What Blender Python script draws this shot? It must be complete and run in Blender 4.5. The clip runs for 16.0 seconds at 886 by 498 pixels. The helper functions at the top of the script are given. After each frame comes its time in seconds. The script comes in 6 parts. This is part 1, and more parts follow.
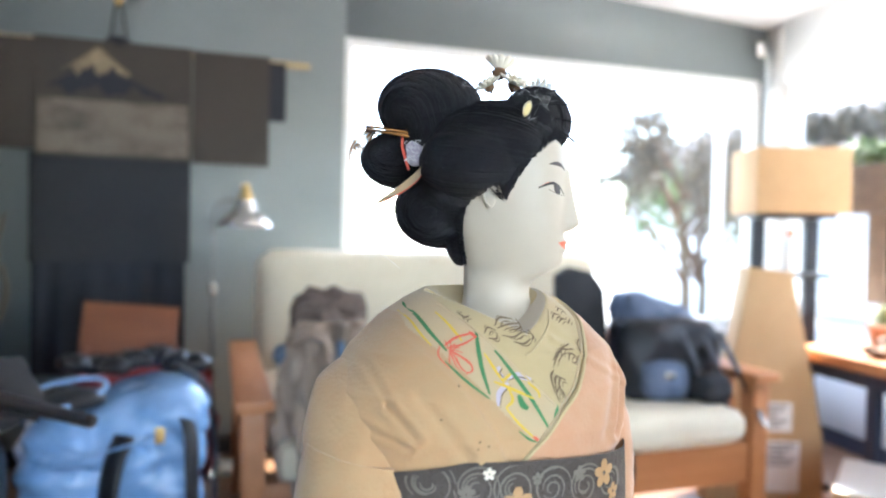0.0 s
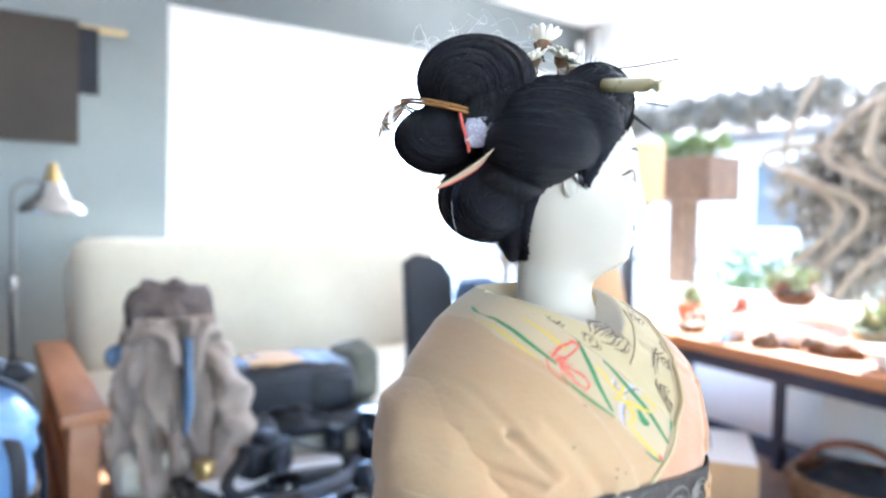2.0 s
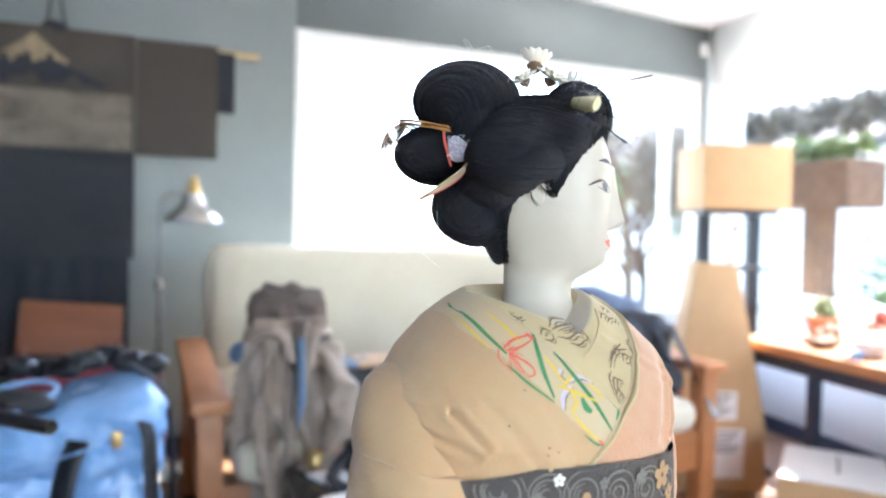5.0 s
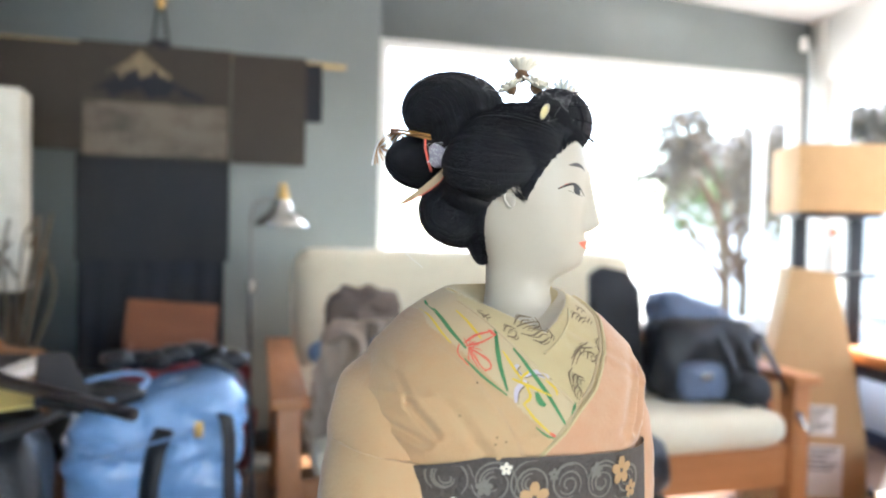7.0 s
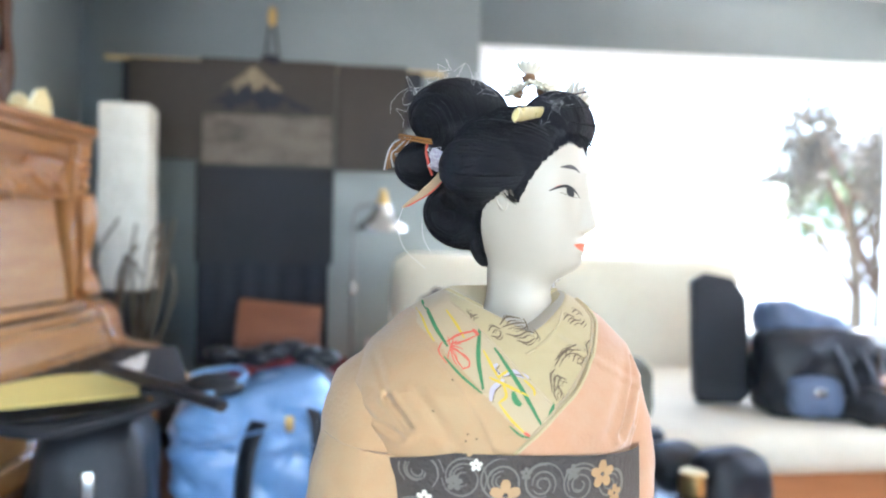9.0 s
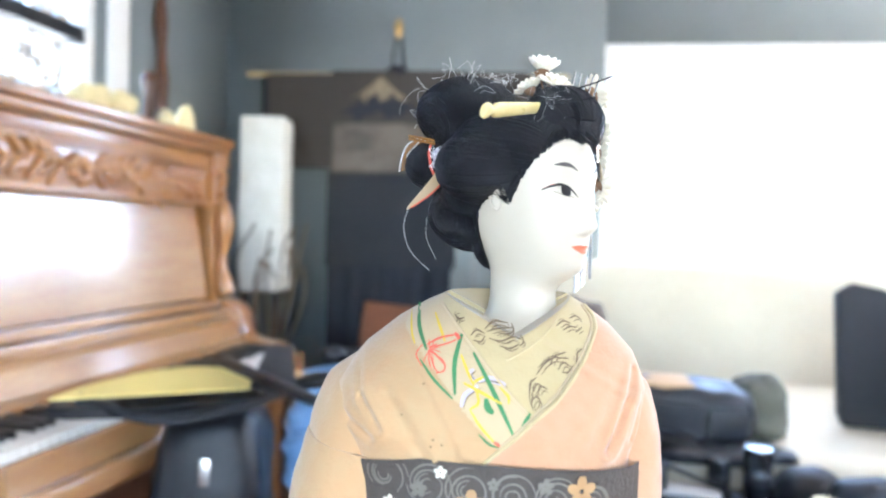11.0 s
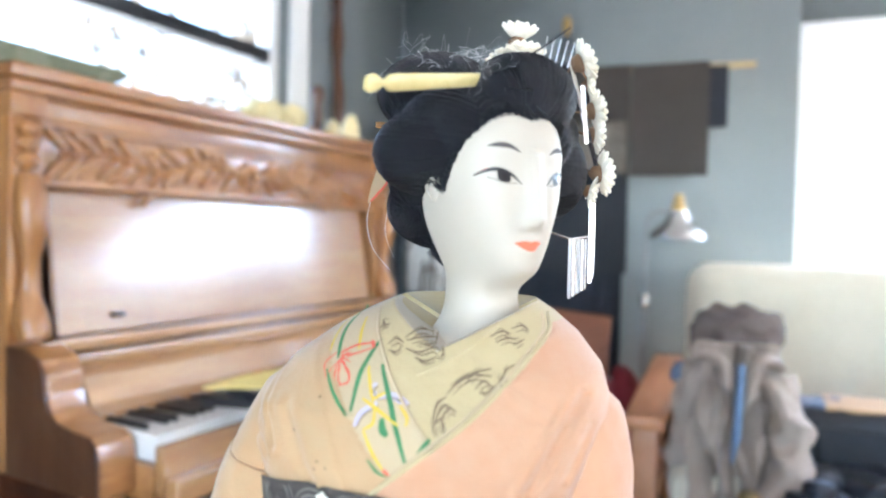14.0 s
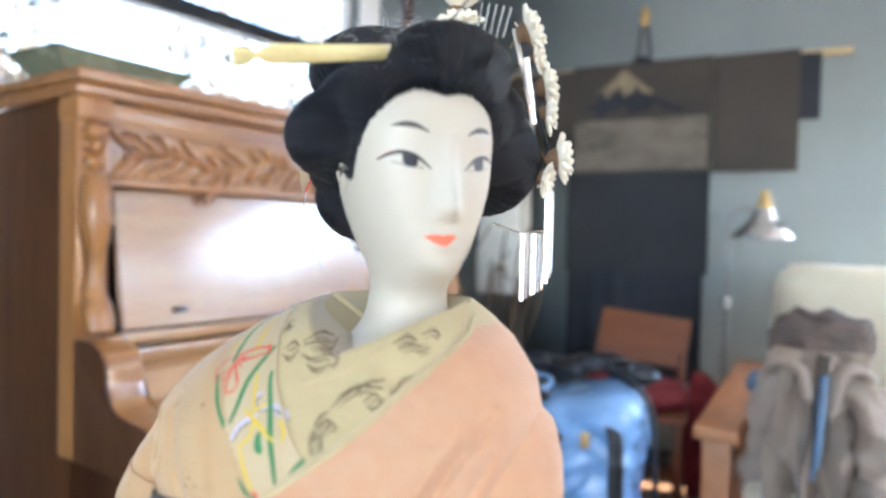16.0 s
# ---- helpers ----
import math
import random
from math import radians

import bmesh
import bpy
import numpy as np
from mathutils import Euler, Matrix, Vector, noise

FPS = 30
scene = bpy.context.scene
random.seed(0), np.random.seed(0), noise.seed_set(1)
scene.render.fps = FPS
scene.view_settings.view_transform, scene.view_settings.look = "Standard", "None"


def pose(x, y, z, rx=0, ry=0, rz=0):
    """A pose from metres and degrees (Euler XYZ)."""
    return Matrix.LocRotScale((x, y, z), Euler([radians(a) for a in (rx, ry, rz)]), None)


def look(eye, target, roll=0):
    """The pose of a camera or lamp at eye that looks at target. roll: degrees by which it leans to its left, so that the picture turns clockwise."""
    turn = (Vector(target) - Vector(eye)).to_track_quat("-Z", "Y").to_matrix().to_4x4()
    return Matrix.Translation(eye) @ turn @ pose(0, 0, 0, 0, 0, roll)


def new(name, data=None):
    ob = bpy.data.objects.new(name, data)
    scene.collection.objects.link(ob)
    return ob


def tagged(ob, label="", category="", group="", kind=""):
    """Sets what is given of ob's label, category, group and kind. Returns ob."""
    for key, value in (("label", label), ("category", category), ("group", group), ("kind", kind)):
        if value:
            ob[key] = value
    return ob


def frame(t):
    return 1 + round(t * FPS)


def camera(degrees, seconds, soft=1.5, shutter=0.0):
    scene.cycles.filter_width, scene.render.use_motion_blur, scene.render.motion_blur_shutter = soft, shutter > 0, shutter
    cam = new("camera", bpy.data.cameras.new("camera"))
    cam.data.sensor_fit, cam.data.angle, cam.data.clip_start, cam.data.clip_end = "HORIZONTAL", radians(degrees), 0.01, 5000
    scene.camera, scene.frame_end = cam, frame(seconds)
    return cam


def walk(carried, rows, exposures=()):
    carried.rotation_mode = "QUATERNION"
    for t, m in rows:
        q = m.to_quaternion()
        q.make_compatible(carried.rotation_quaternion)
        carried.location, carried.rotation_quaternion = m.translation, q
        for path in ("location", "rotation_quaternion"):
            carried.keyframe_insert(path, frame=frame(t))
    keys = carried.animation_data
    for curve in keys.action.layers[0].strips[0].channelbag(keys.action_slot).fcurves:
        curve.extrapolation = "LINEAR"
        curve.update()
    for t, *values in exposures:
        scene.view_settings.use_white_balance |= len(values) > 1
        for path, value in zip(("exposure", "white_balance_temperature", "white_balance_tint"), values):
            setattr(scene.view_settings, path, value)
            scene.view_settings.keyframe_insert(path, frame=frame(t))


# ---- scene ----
cam = camera(65.3, 16.0, soft=2.0)
cam.data.dof.use_dof = True
cam.data.dof.focus_distance = 0.385
cam.data.dof.aperture_fstop = 5.2
METRES, EYE, TURN = 0.66, 1.10, -18.0
ROWS = [
    (0.0, 0.0, 0.0, 0.0, 0.03, -1.41, -1.17),
    (0.5, -0.1022, 0.0285, 0.001, -5.3, -1.79, -1.26),
    (1.0, -0.1631, 0.0649, 0.001, -9.93, -1.94, -1.31),
    (1.5, -0.178, 0.1008, 0.0007, -14.4, -2.07, -1.26),
    (2.0, -0.1779, 0.1063, 0.001, -15.13, -2.26, -1.18),
    (2.5, -0.1726, 0.1004, 0.0012, -14.61, -2.22, -1.18),
    (3.0, -0.1632, 0.0844, 0.0013, -13.05, -2.18, -1.24),
    (3.5, -0.1472, 0.0638, 0.0015, -10.47, -2.02, -1.16),
    (4.0, -0.127, 0.0489, 0.0013, -8.6, -1.91, -1.14),
    (6.5, -0.0113, -0.0069, 0.0013, 1.22, -1.62, -1.19),
    (7.0, 0.0121, -0.0126, 0.0013, 3.0, -1.56, -1.17),
    (7.5, 0.0391, -0.0177, 0.0011, 5.55, -1.49, -1.21),
    (8.0, 0.0656, -0.0186, 0.001, 7.59, -1.44, -1.15),
    (8.5, 0.0921, -0.0173, 0.0007, 9.62, -1.37, -1.15),
    (9.0, 0.11, -0.0163, 0.0007, 12.14, -1.34, -1.23),
    (11.5, 0.2456, 0.0496, -0.0008, 26.49, -1.02, -1.29),
    (12.0, 0.2655, 0.072, -0.0008, 29.58, -1.02, -1.14),
    (12.5, 0.2859, 0.0981, -0.0011, 32.63, -1.01, -1.26),
    (13.0, 0.3088, 0.1258, -0.0014, 35.0, -1.06, -1.28),
    (13.5, 0.3302, 0.1568, -0.0018, 37.21, -1.12, -1.14),
    (14.0, 0.3488, 0.1885, -0.0027, 39.31, -1.16, -1.22),
    (14.5, 0.3666, 0.2245, -0.0034, 41.58, -1.28, -1.34),
    (15.0, 0.3785, 0.2559, -0.0038, 43.57, -1.31, -1.28),
    (15.5, 0.3868, 0.2835, -0.0043, 45.23, -1.3, -1.26),
    (16.0, 0.3931, 0.3044, -0.0047, 46.39, -1.34, -1.31),
]
EXPOSURES = [(0.0, 3.68, 6200, 10), (0.5, 3.88, 5700, 10), (1.0, 4.13, 5700, 10), (2.0, 4.18, 5700, 10), (3.5, 4.13, 5700, 10), (4.0, 4.03, 5800, 10), (6.5, 3.68, 6400, 10), (7.0, 3.63, 6500, 10), (8.0, 3.73, 6300, 10), (9.0, 3.93, 6000, 10), (11.5, 4.23, 5900, 10), (12.5, 4.18, 5900, 10), (14.0, 4.03, 5900, 10), (16.0, 3.83, 6000, 10)]
walk(cam, [(t, pose(0, 0, EYE, 0, 0, TURN) @ pose(METRES * x, METRES * y, METRES * z, 90 + pitch, roll, yaw)) for t, x, y, z, yaw, pitch, roll in ROWS], EXPOSURES)

# ---- world and lights ----
world = bpy.data.worlds.new("world")
scene.world = world
world.use_nodes = True
wn = world.node_tree
sky = wn.nodes.new("ShaderNodeTexSky")
sky.sky_type = "NISHITA"
sky.sun_disc = False
sky.sun_elevation, sky.sun_rotation = radians(47), radians(75)
wn.links.new(sky.outputs[0], wn.nodes["Background"].inputs[0])
wn.nodes["Background"].inputs[1].default_value = 0.15


def lamp_area(name, m, sx, sy, watts, colour):
    d = bpy.data.lights.new(name, "AREA")
    d.shape, d.size, d.size_y, d.energy, d.color = "RECTANGLE", sx, sy, watts, colour
    ob = new(name, d)
    ob.matrix_world = m
    return tagged(ob, "fill light at the added opening behind the view", "light", kind="structure")


sun = bpy.data.lights.new("sun", "SUN")
sun.energy, sun.angle, sun.color = 3.5, radians(0.6), (1.0, 0.95, 0.88)
sun_ob = new("sun", sun)
# from the side of the work bench, high, so that the light falls on the bench and the floor before it
sun_ob.matrix_world = look((9, 2.5, 10), (0, 0, 0))
tagged(sun_ob, "high late morning sun", "light", kind="structure")


# ---- materials ----
def rgb(c):
    return (*c, 1.0)


def mat(name, colour, rough=0.6, second=None, scale=8.0, amount=0.5, bump=0.0, bump_scale=60.0, metal=0.0, stretch=(1, 1, 1), coat=0.0, sheen=0.0, spec=0.5, grain=0.0):
    """A principled material: two noise scales between colour and second, a fine relief, and roughness that varies a little."""
    m = bpy.data.materials.new(name)
    m.use_nodes = True
    nt = m.node_tree
    n, l = nt.nodes, nt.links
    b = n["Principled BSDF"]
    b.inputs["Roughness"].default_value = rough
    b.inputs["Metallic"].default_value = metal
    b.inputs["Coat Weight"].default_value = coat
    b.inputs["Coat IOR"].default_value = 1.75
    b.inputs["Coat Roughness"].default_value = 0.16
    b.inputs["Sheen Weight"].default_value = sheen
    b.inputs["Specular IOR Level"].default_value = spec
    tc = n.new("ShaderNodeTexCoord")
    mp = n.new("ShaderNodeMapping")
    mp.inputs["Scale"].default_value = stretch
    l.new(tc.outputs["Object"], mp.inputs[0])
    second = second or tuple(c * 0.78 for c in colour)
    na = n.new("ShaderNodeTexNoise")
    na.inputs["Scale"].default_value, na.inputs["Detail"].default_value = scale, 5
    nb = n.new("ShaderNodeTexNoise")
    nb.inputs["Scale"].default_value, nb.inputs["Detail"].default_value = scale * 9, 3
    l.new(mp.outputs[0], na.inputs[0])
    l.new(mp.outputs[0], nb.inputs[0])
    mx = n.new("ShaderNodeMix")
    mx.data_type = "FLOAT"
    mx.inputs[0].default_value = 0.35
    l.new(na.outputs[0], mx.inputs[2])
    l.new(nb.outputs[0], mx.inputs[3])
    rmp = n.new("ShaderNodeMapRange")
    rmp.inputs[1].default_value, rmp.inputs[2].default_value = 0.35, 0.68
    rmp.inputs[4].default_value = amount * 2
    l.new(mx.outputs[0], rmp.inputs[0])
    cm = n.new("ShaderNodeMix")
    cm.data_type = "RGBA"
    cm.inputs[6].default_value, cm.inputs[7].default_value = rgb(colour), rgb(second)
    l.new(rmp.outputs[0], cm.inputs[0])
    l.new(cm.outputs[2], b.inputs["Base Color"])
    rr = n.new("ShaderNodeMapRange")
    rr.inputs[3].default_value, rr.inputs[4].default_value = max(rough - 0.08, 0.02), min(rough + 0.1, 1)
    l.new(na.outputs[0], rr.inputs[0])
    l.new(rr.outputs[0], b.inputs["Roughness"])
    if bump:
        nc = n.new("ShaderNodeTexNoise")
        nc.inputs["Scale"].default_value, nc.inputs["Detail"].default_value = bump_scale, 4
        l.new(mp.outputs[0], nc.inputs[0])
        bp = n.new("ShaderNodeBump")
        bp.inputs["Strength"].default_value, bp.inputs["Distance"].default_value = bump, 0.01
        l.new(nc.outputs[0], bp.inputs["Height"])
        l.new(bp.outputs[0], b.inputs["Normal"])
    return m


def glass_mat(name, tint=(1, 1, 1)):
    m = bpy.data.materials.new(name)
    m.use_nodes = True
    n, l = m.node_tree.nodes, m.node_tree.links
    b = n["Principled BSDF"]
    b.inputs["Base Color"].default_value = rgb(tint)
    b.inputs["Roughness"].default_value = 0.0
    b.inputs["Transmission Weight"].default_value = 1.0
    b.inputs["IOR"].default_value = 1.02
    return m


M_wall = mat("blue_grey_paint", (0.20, 0.228, 0.232), 0.55, (0.182, 0.208, 0.212), 3, 0.5, 0.08, 120)
M_white = mat("white_paint", (0.78, 0.78, 0.76), 0.5, (0.72, 0.72, 0.70), 3, 0.4, 0.06, 120)
M_trim = mat("white_trim_paint", (0.8, 0.8, 0.78), 0.35, (0.74, 0.74, 0.72), 5, 0.3)
M_ceil = mat("ceiling_paint", (0.78, 0.78, 0.77), 0.8, (0.72, 0.72, 0.72), 4, 0.4, 0.15, 200)
M_floor = mat("brown_floor_boards", (0.20, 0.105, 0.055), 0.4, (0.12, 0.06, 0.03), 2.5, 0.6, 0.05, 40, stretch=(1, 9, 1))
M_oak = mat("golden_oak", (0.40, 0.19, 0.06), 0.32, (0.25, 0.095, 0.028), 4, 0.6, 0.05, 60, stretch=(7, 1, 7), coat=0.9)
M_oak_up = mat("golden_oak_upright", (0.40, 0.19, 0.06), 0.32, (0.26, 0.10, 0.03), 4, 0.5, 0.05, 60, stretch=(7, 7, 1), coat=0.25)
# dark wood; on the piano's ends its darkness stands in for shade
M_oak_dark = mat("dark_oak_and_shaded_oak", (0.095, 0.036, 0.014), 0.35, (0.055, 0.02, 0.008), 4, 0.6, 0.06, 50, stretch=(7, 7, 1), coat=0.05)
M_pine = mat("orange_pine", (0.4264, 0.1804, 0.0697), 0.42, (0.3444, 0.1312, 0.0451), 4, 0.5, 0.04, 60, stretch=(6, 1, 6))
M_pine_x = mat("orange_pine_long", (0.4264, 0.1804, 0.0697), 0.42, (0.3444, 0.1312, 0.0451), 4, 0.5, 0.04, 60, stretch=(1, 6, 6))
M_redwood = mat("red_brown_wood", (0.1980, 0.0660, 0.0248), 0.4, (0.1485, 0.0440, 0.0165), 4, 0.5, 0.05, 60, stretch=(1, 6, 6))
M_futon = mat("cream_canvas", (0.60, 0.545, 0.42), 0.9, (0.54, 0.48, 0.36), 4, 0.5, 0.2, 90, sheen=0.1)
M_black = mat("black_nylon", (0.007, 0.008, 0.011), 0.34, (0.020, 0.021, 0.026), 12, 0.5, 0.25, 150, spec=0.35)
M_charcoal = mat("charcoal_cloth", (0.0132, 0.0144, 0.0180), 0.85, (0.0216, 0.0234, 0.0282), 5, 0.5, 0.15, 120)
M_indigo = mat("indigo_cloth", (0.0120, 0.0142, 0.0203), 0.9, (0.0203, 0.0225, 0.0315), 4, 0.5, 0.1, 120)
M_haori = mat("brown_silk", (0.0280, 0.0210, 0.0154), 0.7, (0.0385, 0.0301, 0.0224), 5, 0.5, 0.08, 90)
M_card = mat("kraft_cardboard", (0.50, 0.32, 0.16), 0.8, (0.44, 0.27, 0.13), 5, 0.5, 0.06, 80)
M_paper = mat("white_paper", (0.78, 0.77, 0.75), 0.8, (0.70, 0.69, 0.68), 6, 0.4, 0.05, 60)
M_steel = mat("dark_blue_steel", (0.022, 0.026, 0.045), 0.4, (0.03, 0.035, 0.055), 8, 0.4, 0.0, metal=0.2)
M_chrome = mat("brushed_nickel", (0.62, 0.61, 0.59), 0.22, (0.5, 0.49, 0.47), 20, 0.4, metal=1.0)
M_brass = mat("aged_brass", (0.55, 0.38, 0.16), 0.35, (0.4, 0.26, 0.1), 20, 0.5, metal=1.0)
M_blue = mat("blue_nylon", (0.221, 0.403, 0.702), 0.26, (0.169, 0.325, 0.598), 6, 0.5, 0.12, 40, coat=0.4)
M_glass = glass_mat("window_glass")


# ---- building helpers ----
def part(name, bm, material, parent=None, label="", smooth=True, at=None):
    me = bpy.data.meshes.new(name)
    bm.normal_update()
    bm.to_mesh(me)
    bm.free()
    for m in material if isinstance(material, (list, tuple)) else [material]:
        me.materials.append(m)
    if smooth:
        for p in me.polygons:
            p.use_smooth = True
        me.set_sharp_from_angle(angle=radians(38))
    ob = new(name, me)
    if at is not None:
        ob.matrix_basis = at
    if parent is not None:
        ob.parent = parent
    return tagged(ob, label)


def thing(name, x, y, z, rz=0, label="", category="", group="", rx=0, ry=0):
    ob = new(name)
    ob.empty_display_size = 0.05
    ob.matrix_basis = pose(x, y, z, rx, ry, rz)
    return tagged(ob, label, category, group)


def box(x0, x1, y0, y1, z0, z1, bevel=0.0, seg=2, bm=None):
    b = bmesh.new()
    bmesh.ops.create_cube(b, size=1)
    for v in b.verts:
        v.co = ((x0 + x1) / 2 + v.co.x * (x1 - x0), (y0 + y1) / 2 + v.co.y * (y1 - y0), (z0 + z1) / 2 + v.co.z * (z1 - z0))
    if bevel:
        bmesh.ops.bevel(b, geom=b.edges[:], offset=bevel, segments=seg, profile=0.6, affect="EDGES")
    return b if bm is None else join(bm, b)


def join(bm, other, m=None, mat_index=None):
    """Adds other to bm and frees it."""
    vs = [bm.verts.new(m @ v.co if m else v.co) for v in other.verts]
    other.verts.index_update()
    for f in other.faces:
        try:
            g = bm.faces.new([vs[v.index] for v in f.verts])
        except ValueError:
            continue
        g.material_index = f.material_index if mat_index is None else mat_index
        g.smooth = True
    other.free()
    return bm


def lathe(profile, n=24, m=None):
    """A turned form from (radius, z) pairs, closed at both ends."""
    b = bmesh.new()
    rings = []
    for r, z in profile:
        rings.append([b.verts.new((r * math.cos(2 * math.pi * i / n), r * math.sin(2 * math.pi * i / n), z)) for i in range(n)])
    for a, c in zip(rings, rings[1:]):
        for i in range(n):
            b.faces.new((a[i], a[(i + 1) % n], c[(i + 1) % n], c[i]))
    b.faces.new(rings[0][::-1])
    b.faces.new(rings[-1])
    if m is not None:
        b.transform(m)
    return b


def tube(points, radius, n=10, flat=1.0):
    """A round (or flattened) rod along points; radius is a number or one for each point."""
    b = bmesh.new()
    pts = [Vector(p) for p in points]
    rad = radius if isinstance(radius, (list, tuple)) else [radius] * len(pts)
    rings, side = [], None
    for i, p in enumerate(pts):
        d = (pts[min(i + 1, len(pts) - 1)] - pts[max(i - 1, 0)]).normalized()
        ref = Vector((0, 0, 1)) if abs(d.z) < 0.9 else Vector((1, 0, 0))
        side = d.cross(ref).normalized() if side is None else (side - d * side.dot(d)).normalized()
        up = side.cross(d)
        rings.append([b.verts.new(p + rad[i] * (math.cos(a) * side + flat * math.sin(a) * up)) for a in (2 * math.pi * k / n for k in range(n))])
    for a, c in zip(rings, rings[1:]):
        for i in range(n):
            b.faces.new((a[i], a[(i + 1) % n], c[(i + 1) % n], c[i]))
    b.faces.new(rings[0][::-1])
    b.faces.new(rings[-1])
    bmesh.ops.recalc_face_normals(b, faces=b.faces[:])
    return b


def curve_pts(points, n=8):
    """Catmull-Rom through points, n steps to a stretch."""
    p = [Vector(q) for q in points]
    p = [2 * p[0] - p[1], *p, 2 * p[-1] - p[-2]]
    out = []
    for i in range(1, len(p) - 2):
        for k in range(n):
            t = k / n
            out.append(0.5 * (2 * p[i] + (p[i + 1] - p[i - 1]) * t + (2 * p[i - 1] - 5 * p[i] + 4 * p[i + 1] - p[i + 2]) * t * t + (3 * p[i] - p[i - 1] - 3 * p[i + 1] + p[i + 2]) * t ** 3))
    return out + [p[-2]]


def blob(cx, cy, cz, rx, ry, rz, power=2.0, rough=0.0, freq=3.0, seed=0.0, div=4, flat_base=None):
    """A rounded, slightly lumpy solid: a superellipsoid with noise; flat_base cuts it level."""
    b = bmesh.new()
    bmesh.ops.create_icosphere(b, subdivisions=div, radius=1)
    for v in b.verts:
        c = v.co
        k = (abs(c.x) ** power + abs(c.y) ** power + abs(c.z) ** power) ** (-1 / power)
        c = c * k
        p = Vector((c.x * rx, c.y * ry, c.z * rz))
        if rough:
            w = noise.fractal(Vector((p.x * freq + seed, p.y * freq, p.z * freq)), 1.0, 2.0, 3)
            p += v.co.normalized() * rough * w
        p += Vector((cx, cy, cz))
        if flat_base is not None and p.z < flat_base:
            p.z = flat_base
        v.co = p
    return b


def slab(outline, z0, z1, bevel=0.0):
    """A flat plate with the outline (x, y), from z0 to z1."""
    b = bmesh.new()
    f = b.faces.new([b.verts.new((x, y, z0)) for x, y in outline])
    g = bmesh.ops.extrude_face_region(b, geom=[f])
    for v in g["geom"]:
        if isinstance(v, bmesh.types.BMVert):
            v.co.z = z1
    bmesh.ops.recalc_face_normals(b, faces=b.faces[:])
    if bevel:
        bmesh.ops.bevel(b, geom=b.edges[:], offset=bevel, segments=2, profile=0.6, affect="EDGES")
    return b


def drape(fn, nu, nv, thick):
    """A cloth or shell: fn(u, v) gives the place, for u and v from 0 to 1; thickened along its normal."""
    b = bmesh.new()
    g = [[b.verts.new(fn(i / nu, j / nv)) for j in range(nv + 1)] for i in range(nu + 1)]
    for i in range(nu):
        for j in range(nv):
            b.faces.new((g[i][j], g[i + 1][j], g[i + 1][j + 1], g[i][j + 1]))
    b.normal_update()
    if thick:
        bmesh.ops.solidify(b, geom=b.faces[:], thickness=thick)
    return b


# ---- the room ----
H = 2.41            # height under the ceiling at the east wall, from where it rises westward
RISE = 0.055
TOP = 2.71
WEST, EAST = 0.105, 0.124           # how far the side walls lean off the square
SOUTH = -2.2


def west_x(y):
    return -1.36 - (3.52 - y) * WEST


def east_x(y):
    return 3.25 - (3.52 - y) * EAST


def wall(name, p0, p1, thick, openings, material, label):
    """A wall of the room's height from p0 to p1, thickened to its left-hand side; openings are (from, to, low, high) along it."""
    p0, p1 = Vector((*p0, 0)), Vector((*p1, 0))
    d = p1 - p0
    length = d.length
    b = bmesh.new()
    cuts = sorted(openings)
    at = 0.0
    for a, c, lo, hi in cuts:
        if a > at:
            box(at, a, 0, thick, 0, TOP, bm=b)
        box(a, c, 0, thick, 0, lo, bm=b)
        box(a, c, 0, thick, hi, TOP, bm=b)
        at = c
    box(at, length, 0, thick, 0, TOP, bm=b)
    m = Matrix.Translation(p0) @ Matrix.Rotation(math.atan2(d.y, d.x), 4, "Z")
    ob = part(name, b, material, None, label, smooth=False, at=m)
    tagged(ob, label, "wall", kind="structure")
    return ob, m


def ground_slab(name, corners, z0, z1, material, label, category):
    ob = part(name, slab(corners, z0, z1), material, None, label, smooth=False)
    return tagged(ob, label, category, kind="structure")


rooms = [(west_x(SOUTH) - 0.15, SOUTH - 0.15), (east_x(SOUTH) + 0.15, SOUTH - 0.15), (east_x(3.52) + 0.2, 3.68), (west_x(3.52) - 0.2, 3.68)]
ground_slab("floor", rooms, -0.12, 0.0, M_floor, "brown wooden floor boards of the living room", "floor")
ceiling = ground_slab("ceiling", rooms, H, H + 0.12, M_ceil, "white painted gently sloping ceiling", "ceiling")
for v in ceiling.data.vertices:
    v.co.z += RISE * (3.1 - v.co.x)

WIN_N = (0.60, 3.235, 0.55, 2.09)
wall_north, m_north = wall("wall_north", (-1.36, 3.52), (3.25, 3.52), 0.15, [(WIN_N[0] + 1.36, WIN_N[1] + 1.36, WIN_N[2], WIN_N[3])], M_wall, "blue-grey painted wall with a wide window")
lw = math.hypot(1, WEST)
le = math.hypot(1, EAST)
# along the west wall distances run from its south end, along the east wall from its north end
WIN_W = ((1.05 - SOUTH) * lw, (2.55 - SOUTH) * lw, 1.05, 2.20)
wall_west, m_west = wall("wall_west", (west_x(SOUTH), SOUTH), (west_x(3.52), 3.52), 0.15, [WIN_W], M_wall, "blue-grey painted wall behind the piano")
WIN_E = ((3.52 - 3.36) * le, (3.52 - 0.45) * le, 0.72, 2.04)
wall_east, m_east = wall("wall_east", (east_x(3.52), 3.52), (east_x(SOUTH), SOUTH), 0.15, [WIN_E], M_white, "white painted wall with a wide window")
# opening added out of view in the south wall, to let in fill light
OPEN_S = (0.8, 3.4, 0.1, 2.1)
wall_south, m_south = wall("wall_south", (east_x(SOUTH), SOUTH), (west_x(SOUTH), SOUTH), 0.15, [OPEN_S], M_white, "plain white wall with an added unseen glazed opening")


